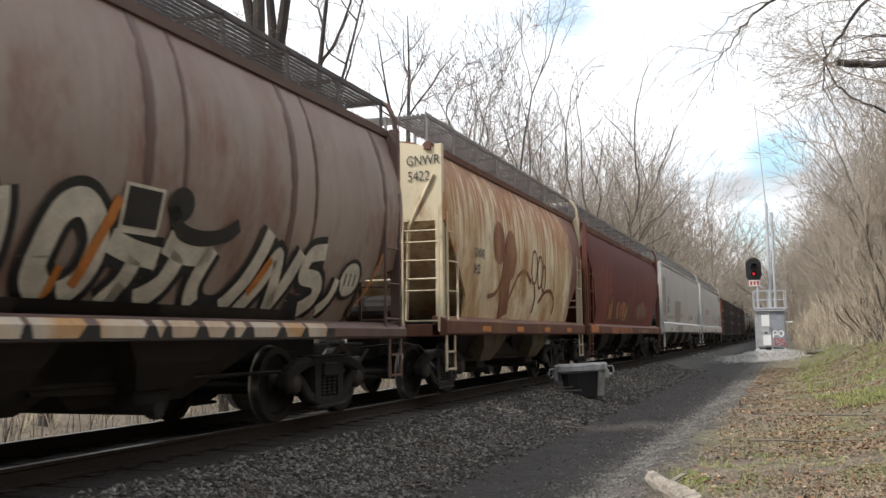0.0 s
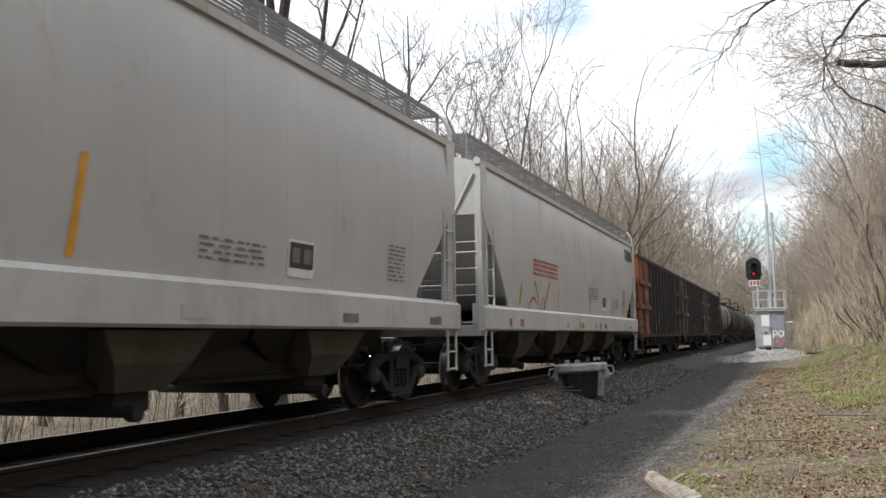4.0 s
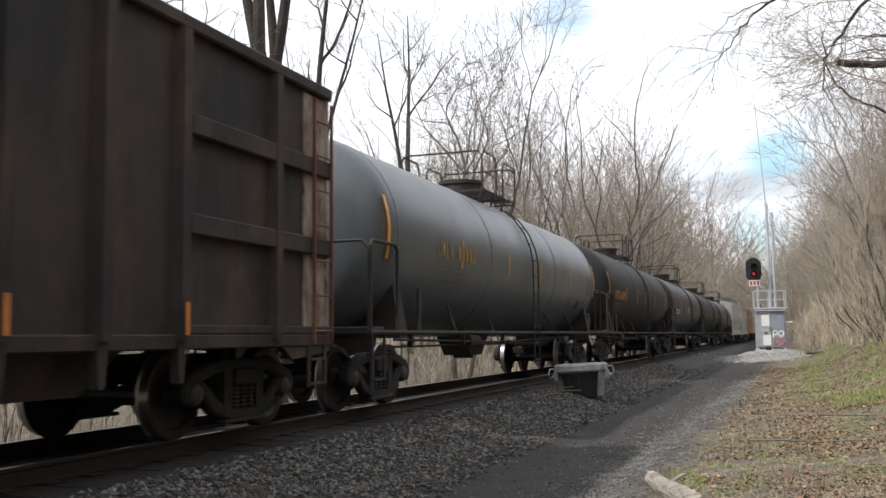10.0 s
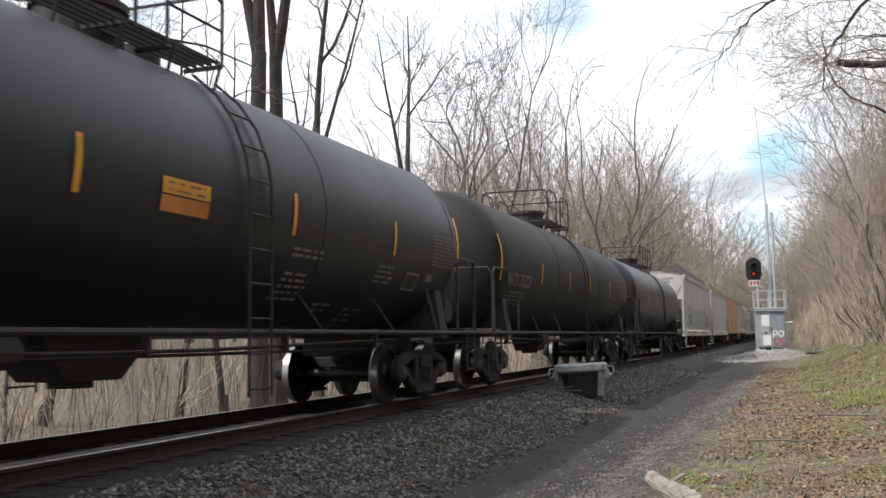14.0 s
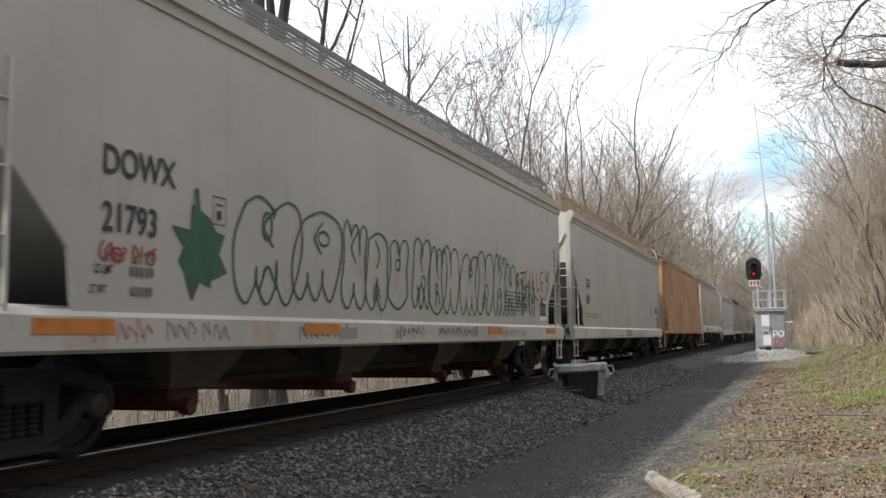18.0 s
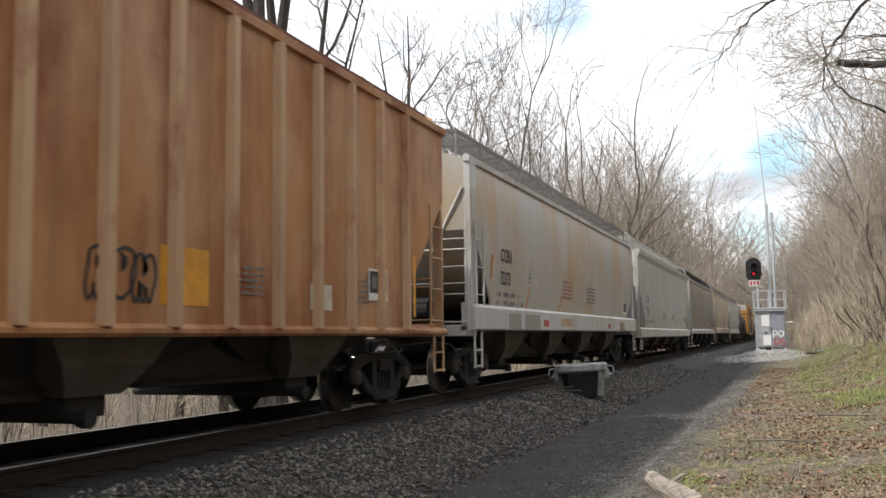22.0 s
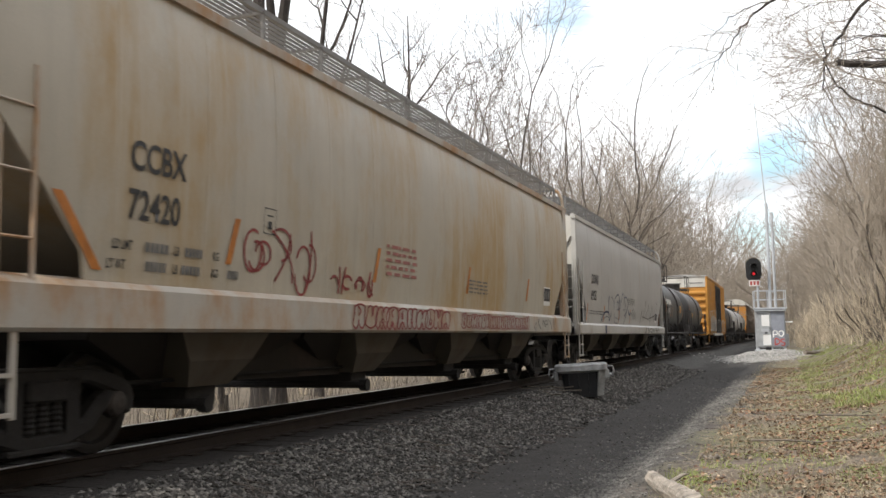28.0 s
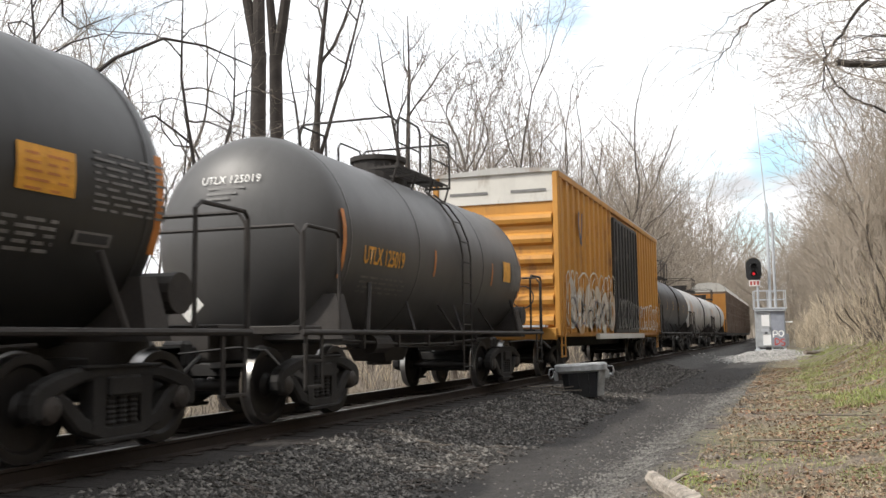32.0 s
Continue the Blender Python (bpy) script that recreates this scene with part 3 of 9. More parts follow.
def build_woods():
    rng = random.Random(5)
    # single trees that stand out behind the train
    for k, x, y, s, a in ((0, -14.61, 24.58, 1.0, 0), (4, -14.73, 25.9, 1.0, 0), (1, -15.12, 29.33, 1.0, 0), (2, -15.0, 43.0, 1.0, 0),
                          (3, -14.3, 43.0, 1.0, 0), (2, -17.5, 54.0, 0.95, 190), (5, -15.0, 21.2, 1.0, 40), (5, -14.6, 22.7, 0.95, 200), 
                          (5, -16.2, 17.7, 1.0, 300), (5, -13.6, 13.5, 1.2, 250), (2, -24.0, 21.0, 0.9, 200)):
        plant(NEAR[k], x, y, s, a)
    distant = []

    def fill(count, spot, kinds, low, high, base):
        spots = []
        for _ in range(count * 12):
            x, y = spot()
            gap = base + 0.006 * abs(y)
            if all((x - a) ** 2 + (y - b) ** 2 > gap * gap for a, b in spots):
                spots.append((x, y))
            if len(spots) >= count:
                break
        for x, y in spots:
            kind, size, turn = FAR[rng.choice(kinds)], rng.uniform(low, high), rng.uniform(0, 360)
            if x < -9 and y > 58:
                size *= 1.04 + 0.26 * smooth(64, 100, y)
            if y > 88 or y < 0:
                kind = COARSE[rng.randrange(2)] if y > 120 or y < 0 else kind
                distant.append((kind, pose(x, y, ground_z(x, y), 0, 0, turn) @ Matrix.Scale(size, 4)))
            else:
                plant(kind, x, y, size, turn)

    def far_side():
        y = 14 + 226 * rng.random() ** 0.95
        edge = -11.3 if y > 62 else -22.0
        return edge - (26 * rng.random() ** 1.5 if y > 62 else 8 + 26 * rng.random()), y

    def bank_side():
        y = 24 + 210 * rng.random() ** 1.15
        edge = float(np.interp(y, (24, 50, 75, 110, 160), (7.0, 7.0, 5.6, 4.6, 3.6)))
        return edge + 22 * rng.random() ** 1.6, y

    def young_edge():
        y = 32 + 95 * rng.random() ** 1.3
        edge = float(np.interp(y, (32, 50, 75, 110, 160), (2.9, 3.3, 3.3, 3.0, 2.6)))
        return edge + 5 * rng.random() ** 1.5, y

    # Unseen trees beside and behind the camera, added to hold off sky light.
    def behind():
        y = rng.uniform(-70, 22)
        return 8.5 + 22 * rng.random() ** 1.2, y

    fill(285, far_side, (0, 1, 0, 4, 2), 0.75, 1.0, 1.5)
    fill(190, bank_side, (0, 2, 3, 2, 4, 3, 3), 0.8, 1.1, 1.3)
    fill(95, young_edge, (3, 2, 3, 3), 0.75, 1.0, 0.9)
    fill(95, behind, (0, 1, 2), 0.9, 1.1, 2.0)
    fill(130, lambda: (rng.uniform(-3.6, 14), rng.uniform(125, 330)), (0, 1, 2, 3), 0.9, 1.2, 1.5)
    fill(100, lambda: (rng.uniform(-24, -9.8), rng.uniform(170, 340)), (0, 1, 2, 3), 0.9, 1.2, 1.5)
    for _ in range(85):
        y = 17 + 80 * rng.random() ** 1.1
        edge = float(np.interp(y, (13, 30, 50, 70, 100), (3.4, 3.1, 2.7, 1.5, 0.7)))
        plant(SHRUBS[rng.randrange(2)], edge + 6 * rng.random() ** 1.4, y, rng.uniform(0.7, 1.25), rng.uniform(0, 360))
    for _ in range(30):
        plant(SHRUBS[rng.randrange(2)], rng.uniform(-17, -12.5), 8 + 70 * rng.random(), rng.uniform(0.6, 1.1), rng.uniform(0, 360))
    join_woods(distant)


build_woods()
for k, ob in enumerate(SHRUBS):
    ob.matrix_basis = pose(4.2 + k, 26.0 + 3 * k, ground_z(4.2 + k, 26.0 + 3 * k))
for ob, (x, y) in zip(NEAR + FAR + COARSE, ((-24, 60), (-27, 75), (-23, 90), (-20, 71), (-33, 62), (-19.5, 35), (-21, 120), (-35, 110), (-14, 100), (-13, 84), (-17, 93), (-26, 150), (-18, 165))):
    ob.matrix_basis = pose(x, y, ground_z(x, y))      # the patterns themselves stand in the wood too


def build_overhang():
    """The tree on the bank whose limbs hang over the road."""
    x0, y0 = 3.3, 13.2
    base = Vector((x0, y0, ground_z(x0, y0)))
    ob = thing("tree", Matrix.Translation(base), "bare tree on the bank with limbs hanging over the road", "tree", "bare woods beside the line")
    rng = random.Random(91)
    wood, twigs = Mesh(), Mesh()
    top = Vector((0.3, 0.4, 8.5))
    wood.tube([(0, 0, -0.3), (0.05, 0, 1.5), (-0.05, 0.05, 3.4), (0.1, 0.2, 6.0), top], 0.17, 9, False, 0.07)
    sprout(wood, twigs, rng, top, Vector((0, 0, 1)), 2.2, 0.07, 5, 0.8, 0.08, 0.004, 0.5)

    def hang(pts, r, r1, level, every, droop=0.0, long=0.8):
        q = [Vector(p) - base for p in pts]
        path = []
        for i in range(len(q) - 1):
            a, b, c, d = q[max(i - 1, 0)], q[i], q[i + 1], q[min(i + 2, len(q) - 1)]
            for k in range(5):
                t = k / 5
                path.append(0.5 * (2 * b + (c - a) * t + (2 * a - 5 * b + 4 * c - d) * t * t + (3 * b - a - 3 * c + d) * t ** 3))
        path.append(q[-1])
        path = [p + Vector((rng.gauss(0, 0.012), rng.gauss(0, 0.03), rng.gauss(0, 0.012))) for p in path]
        wood.tube(path, r, 6, True, r1)
        for i in range(2, len(path)):
            for _ in range(every if rng.random() < 0.85 else 0):
                t = (path[i] - path[i - 1]).normalized()
                out = Vector((rng.gauss(0, 0.6), rng.gauss(0, 0.8), rng.gauss(0, 0.8)))
                sprout(wood, twigs, rng, path[i], t * 0.8 + out.normalized() * 0.8, long * rng.uniform(0.35, 0.75), max(0.004, r * 0.24), level, 0.85, droop, 0.0024, 0.4)

    hang(((3.3, 13.2, 4.2), (2.3, 13.1, 5.6), (1.18, 13, 5.24), (0.82, 13, 4.82), (0.63, 13, 4.54), (0.56, 12.9, 4.1)), 0.035, 0.008, 2, 1)
    hang(((3.3, 13.2, 3.9), (2.2, 13.1, 4.3), (1.32, 13, 4.37), (0.73, 13, 4.47)), 0.060, 0.045, 1, 0)
    hang(((3.3, 13.2, 2.4), (2.2, 13.1, 3.1), (1.29, 13, 3.76), (0.85, 13, 4.05), (0.65, 13, 4.34), (0.60, 13, 4.9)), 0.022, 0.007, 2, 1)
    hang(((3.3, 13.2, 5.2), (1.6, 13.0, 6.0), (0.06, 13, 5.40), (-0.34, 13, 5.14), (-0.60, 13, 4.80), (-0.82, 13, 4.56)), 0.026, 0.004, 2, 1, -0.10, 0.5)
    hang(((0.06, 13, 5.40), (-0.30, 13.1, 5.38), (-0.62, 13.2, 5.25), (-0.90, 13.3, 5.02)), 0.010, 0.003, 1, 1, -0.08, 0.4)
    for y, z0, z1, x1 in ((14.2, 4.6, 5.05, 0.70), (15.4, 5.2, 5.45, 0.65), (14.8, 5.6, 5.9, 0.50), (13.8, 4.2, 4.75, 0.75), (16.2, 4.4, 5.3, 0.85)):
        hang(((3.3, 13.4, z0 - 0.8), (2.4, (13.4 + y) / 2, z0), (1.6, y, z1), (1.1, y, z1 + 0.05), (x1, y, z1 - 0.05), (x1 - 0.4, y + 0.1, z1 - 0.22)), 0.016, 0.003, 3, 1, 0.0, 0.55)
    wood.smooth = True
    part("trunk", wood, M["bark_dark"], ob)
    part("crown", twigs, M["twig"], ob, "bare twigs")


build_overhang()


# ---- undergrowth, grass, leaves, stones ----
def stems(name, material, count, place, height, width, lean, label, category, seed, segs=2, fork=0):
    rng = random.Random(seed)
    v, f = [], []

    def blade(p, d, h, w, depth):
        n0 = len(v)
        side = Vector((-d.y, d.x, 0)).normalized() if d.x or d.y else Vector((1, 0, 0))
        q, dd = p, Vector((0, 0, 1)) + d * 0.35
        for i in range(segs + 1):
            k = w * (1 - 0.85 * i / segs)
            v.append(tuple(q - side * k))
            v.append(tuple(q + side * k))
            dd = (dd + d * (0.9 / segs)).normalized()
            q = q + dd * (h / segs)
        for i in range(segs):
            a = n0 + 2 * i
            f.append((a, a + 1, a + 3, a + 2))
        if depth > 0:
            mid = Vector(v[n0 + 2])
            for _ in range(2):
                a = rng.uniform(0, 6.283)
                blade(mid + Vector((0, 0, h * rng.uniform(-0.05, 0.25))), Vector((math.cos(a), math.sin(a), 0)) * rng.uniform(0.3, 0.9), h * rng.uniform(0.35, 0.6), w * 0.6, depth - 1)

    for _ in range(count):
        x, y = place(rng)
        a, l = rng.uniform(0, 6.283), lean * rng.uniform(0.2, 1.2)
        blade(Vector((x, y, ground_z(x, y) - 0.02)), Vector((math.cos(a) * l, math.sin(a) * l, 0)), height * rng.uniform(0.45, 1.2), width * rng.uniform(0.6, 1.2), fork)
    me = bpy.data.meshes.new(name)
    me.from_pydata(v, [], f)
    me.materials.append(material)
    return tagged(new(name, me), label, category, kind="stuff")


def clumped(x0, x1, y0, y1, freq, level, seed):
    def place(rng):
        while True:
            x, y = rng.uniform(x0, x1), y0 + (y1 - y0) * rng.random() ** 1.5
            if noise.noise((x * freq + seed, y * freq, seed * 0.37)) > level:
                return x, y
    return place


def bank_brush(r):
    y = 13 + 85 * r.random() ** 1.3
    edge = float(np.interp(y, (13, 30, 50, 70, 100), (3.0, 2.8, 2.6, 1.6, 0.6)))
    return edge + 7.5 * r.random() ** 1.3, y


stems("dead_grass", M["weeds"], 9000, lambda r: (r.uniform(-16.5, -9.7), 1 + 70 * r.random() ** 1.4), 0.42, 0.007, 1.6, "tall dead grass and weeds behind the track", "grass", 31)
stems("brushwood", M["bark_mid"], 1500, lambda r: (r.uniform(-20, -11.0), 2 + 80 * r.random() ** 1.3), 2.2, 0.010, 0.7, "bare brown undergrowth at the edge of the wood", "undergrowth", 32, 3, 2)
stems("bare_canes", M["bark_mid"], 1500, bank_brush, 2.0, 0.009, 1.2, "dark bare canes tangled on the bank", "undergrowth", 37, 3, 2)
stems("brambles", M["brush"], 3600, bank_brush, 1.5, 0.008, 1.5, "dense dry brush and brambles on the bank", "undergrowth", 33, 3, 2)
stems("dry_grass", M["straw"], 24000, clumped(-1.0, 6.5, 7, 60, 0.8, -0.05, 3), 0.20, 0.004, 1.6, "matted dry grass on the verge", "grass", 34)
stems("bank_grass", M["blade"], 20000, clumped(0.4, 4.8, 17, 75, 0.9, -0.02, 4), 0.15, 0.008, 1.0, "green grass growing through dry stems on the bank", "grass", 36)
GREEN = ((-0.75, 9.7, 0.28, 0.5, 1.5), (0.85, 10.2, 0.30, 0.5, 2), (-0.2, 11.5, 0.5, 0.7, 1.2), (1.0, 14.0, 0.7, 1.2, 2), (0.35, 25.0, 0.45, 4.5, 6), (0.25, 34.0, 0.5, 5.0, 4), (1.6, 22.0, 0.5, 4.0, 3), (2.2, 34.0, 0.7, 6.0, 4))


def green_spot(r):
    x, y, sx, sy, _ = r.choices(GREEN, [g[4] for g in GREEN])[0]
    while True:
        px_, py_ = r.gauss(x, sx), r.gauss(y, sy)
        if py_ > 6.5 and px_ > -1.25 and noise.noise((px_ * 2.2, py_ * 1.6, 6.1)) > -0.12:
            return px_, py_


stems("green_grass", M["blade"], 34000, green_spot, 0.065, 0.005, 1.1, "patches of fresh green grass on the verge and bank", "grass", 35)


def scatter_leaves(count, seed):
    rng = random.Random(seed)
    places = [clumped(-1.0, 4.5, 6, 40, 0.9, level, 5) for level in (-0.6, -0.1, 0.12)]
    v, f = [], []
    for _ in range(count):
        x, y = places[rng.randrange(3)](rng)
        z = ground_z(x, y) + rng.uniform(0.01, 0.035)
        s, a = rng.uniform(0.010, 0.034) * (1.15 if rng.random() < 0.15 else 1.0), rng.uniform(0, 6.283)
        ux, uy = math.cos(a) * s, math.sin(a) * s
        n = len(v)
        t = rng.uniform(-0.4, 0.4) * s
        v += [(x - ux, y - uy, z), (x - uy * 0.6, y + ux * 0.6, z + s * 0.35 + t), (x + ux, y + uy, z + t), (x + uy * 0.6, y - ux * 0.6, z + s * 0.35 - t)]
        f += [(n, n + 1, n + 2), (n, n + 2, n + 3)]
    me = bpy.data.meshes.new("fallen_leaves")
    me.from_pydata(v, [], f)
    m, nt, b = blank("leaf_litter")
    geo = nt.nodes.new("ShaderNodeNewGeometry")
    pick = geo.outputs["Random Per Island"]
    c = mixed(nt, ramp(nt, pick, 0.15, 0.40), (0.11, 0.062, 0.040), (0.37, 0.19, 0.11))
    c = mixed(nt, ramp(nt, pick, 0.50, 0.72), c, (0.36, 0.285, 0.175))
    c = mixed(nt, ramp(nt, pick, 0.90, 0.97), c, (0.58, 0.46, 0.33))
    c = mixed(nt, times(nt, ramp(nt, noise_of(nt, 0.8, 3), 0.45, 0.62), 0.45), c, (0.12, 0.085, 0.06))
    nt.links.new(c, b.inputs["Base Color"])
    b.inputs["Roughness"].default_value = 0.85
    me.materials.append(m)
    return tagged(new("fallen_leaves", me), "curled brown fallen leaves on the verge", "leaves", kind="stuff")


scatter_leaves(42000, 41)


def scatter_straw(count, seed):
    """Flattened dead stalks that lie criss-cross on the verge."""
    rng = random.Random(seed)
    places = [clumped(-1.2, 5.0, 6.5, 45, 0.7, level, 2.6) for level in (-0.7, 0.0)]
    v, f = [], []
    for _ in range(count):
        x, y = places[rng.randrange(2)](rng)
        l, a, w = rng.uniform(0.05, 0.20), rng.gauss(0.3, 0.9), rng.uniform(0.0015, 0.0035) * (1 + 0.03 * y)
        ux, uy = math.cos(a), math.sin(a)
        n = len(v)
        for e in (-1, 0, 1):
            px_, py_ = x + ux * l * e - uy * rng.gauss(0, 0.02), y + uy * l * e + ux * rng.gauss(0, 0.02)
            z = ground_z(px_, py_) + rng.uniform(0.008, 0.045)
            v += [(px_ - uy * w, py_ + ux * w, z), (px_ + uy * w, py_ - ux * w, z + rng.uniform(-0.5, 0.5) * w)]
        f += [(n, n + 1, n + 3, n + 2), (n + 2, n + 3, n + 5, n + 4)]
    me = bpy.data.meshes.new("straw")
    me.from_pydata(v, [], f)
    me.materials.append(M["straw"])
    return tagged(new("straw", me), "flattened dead stalks matted over the verge", "straw", kind="stuff")


scatter_straw(15000, 42)


def scatter_stones(name, count, place, size, label, seed, fresh=False):
    rng = random.Random(seed)
    v, f = [], []
    for _ in range(count):
        x, y = place(rng)
        s = size * rng.uniform(0.45, 1.3) * (1 + 0.02 * y)
        z = ground_z(x, y) + s * rng.uniform(-0.1, 0.35)
        a = rng.uniform(0, 6.283)
        n = len(v)
        ring = []
        for k in range(4):
            b = a + k * math.pi / 2 + rng.uniform(-0.35, 0.35)
            e = s * rng.uniform(0.7, 1.25)
            ring.append((x + math.cos(b) * e, y + math.sin(b) * e, z + s * rng.uniform(-0.3, 0.3)))
        v += ring + [(x + rng.uniform(-0.4, 0.4) * s, y + rng.uniform(-0.4, 0.4) * s, z + s * rng.uniform(0.45, 0.8)), (x, y, z - s * 0.6)]
        for k in range(4):
            f += [(n + k, n + (k + 1) % 4, n + 4), (n + (k + 1) % 4, n + k, n + 5)]
    me = bpy.data.meshes.new(name)
    me.from_pydata(v, [], f)
    m = bpy.data.materials.get("loose_stone")
    if fresh:
        m = surface("fresh_stone", (0.40, 0.39, 0.37) if size > 0.02 else (0.17, 0.162, 0.15), 0.9, 0, 0.6, 6.0, 0.2)
    if m is None:
        m, nt, b = blank("loose_stone")
        geo = nt.nodes.new("ShaderNodeNewGeometry")
        c = mixed(nt, ramp(nt, geo.outputs["Random Per Island"], 0.46, 1.0), (0.018, 0.017, 0.016), (0.25, 0.235, 0.215))
        c = mixed(nt, times(nt, noise_of(nt, 60, 4), 0.5), c, (0.10, 0.09, 0.08))
        nt.links.new(c, b.inputs["Base Color"])
        b.inputs["Roughness"].default_value = 0.9
    me.materials.append(m)
    return tagged(new(name, me), label, "gravel", kind="stuff")


def gravel_edge(r):
    y = 7 + 24 * r.random() ** 1.4
    return r.gauss(-1.75 + 0.7 * smooth(9, 30, y), 0.16 if r.random() < 0.6 else 0.42), y


scatter_stones("ballast", 44000, lambda r: (r.triangular(-5.3, -3.15, -4.3), 4.5 + 36 * r.random() ** 1.7), 0.025, "grey crushed stone ballast along the track shoulder", 51)
scatter_stones("gravel", 10000, gravel_edge, 0.015, "pale gravel along the edge of the road", 52, True)
scatter_stones("road_stones", 1500, lambda r: (r.uniform(-3.3, -1.2), 6 + 30 * r.random() ** 1.6), 0.014, "scattered small stones on the cinder road", 53)
scatter_stones("pad_gravel", 7000, lambda r: (r.gauss(-1.2, 1.1), r.gauss(59.0, 3.2)), 0.03, "fresh pale gravel pad round the signal", 54, True)


def scatter_twigs(count, seed):
    rng = random.Random(seed)
    m = Mesh()
    for k in range(count):
        x, y = (rng.uniform(-5.3, -3.2), 7 + 26 * rng.random() ** 1.3) if k % 3 else (rng.uniform(-1.2, 2.5), 7 + 26 * rng.random() ** 1.2)
        l, a = rng.uniform(0.08, 0.36), rng.uniform(0, 6.283)
        pts = []
        for i in (-1, 0, 1):
            px, py = x + math.cos(a) * l * i / 2 + rng.gauss(0, 0.02), y + math.sin(a) * l * i / 2 + rng.gauss(0, 0.02)
            pts.append((px, py, ground_z(px, py) + 0.025))
        m.tube(pts, rng.uniform(0.004, 0.011), 4, True, 0.003)
    me = m.data("twigs", M["dead_twig"])
    return tagged(new("twigs", me), "broken twigs strewn over ballast and verge", "twigs", kind="stuff")


scatter_twigs(640, 55)


# ---- small things beside the road ----
def build_tub():
    ob = thing("plastic_tub", pose(-4.42, 21.5, ground_z(-4.42, 21.5) - 0.02, 0, -3, 14), "black plastic storage tub with a scuffed grey rim, standing on gravel", "tub")
    def ring(w, d, z, n=20):
        out = []
        for k in range(n):
            a = 2 * math.pi * (k + 0.5) / n
            c, s = math.cos(a), math.sin(a)
            out.append((math.copysign(abs(c) ** 0.45, c) * w * 0.94, math.copysign(abs(s) ** 0.45, s) * d * 0.94, z))
        return out
    shell = Mesh().loft([ring(0.42, 0.30, 0.0), ring(0.45, 0.33, 0.30), ring(0.50, 0.38, 0.62), ring(0.48, 0.36, 0.62), ring(0.41, 0.28, 0.06)], True, True)
    body = part("body", shell, M["tub"], ob)
    rim = Mesh().loft([ring(0.50, 0.38, 0.55), ring(0.60, 0.47, 0.585), ring(0.625, 0.495, 0.60), ring(0.63, 0.50, 0.715), ring(0.60, 0.47, 0.745), ring(0.53, 0.41, 0.735), ring(0.51, 0.39, 0.66)], True, False)
    rim.smooth = True
    part("rim", rim, M["tub_rim"], ob, "scuffed pale grey rim")
    for s in (-1, 1):
        h = Mesh().tube([(s * 0.60, -0.15, 0.66), (s * 0.70, -0.15, 0.66), (s * 0.73, -0.12, 0.55), (s * 0.70, -0.02, 0.45), (s * 0.62, 0.06, 0.50), (s * 0.58, 0.10, 0.60)], 0.024, 6)
        part("handle", h, M["tub_rim"], ob)
        part("handle_lug", Mesh().box(s * 0.57 - 0.05, s * 0.57 + 0.05, -0.22, 0.14, 0.40, 0.60, 0.02), M["tub_rim"], body, "scuffed grey lug")
    # Pale strip for the lit right-hand corner; the light is in its colour.
    part("corner_rib", Mesh().loft([[(0.30, -0.335, 0.02), (0.43, -0.20, 0.02), (0.46, -0.22, 0.02), (0.32, -0.36, 0.02)], [(0.36, -0.41, 0.60), (0.51, -0.26, 0.60), (0.54, -0.28, 0.60), (0.38, -0.435, 0.60)]]), M["tub_lit"], body, "corner strip painted pale like the lit side")
    for k in range(3):
        part("rib", Mesh().box(-0.30 + k * 0.22, -0.28 + k * 0.22, -0.40, -0.33, 0.08, 0.55, 0.004), M["tub"], body)


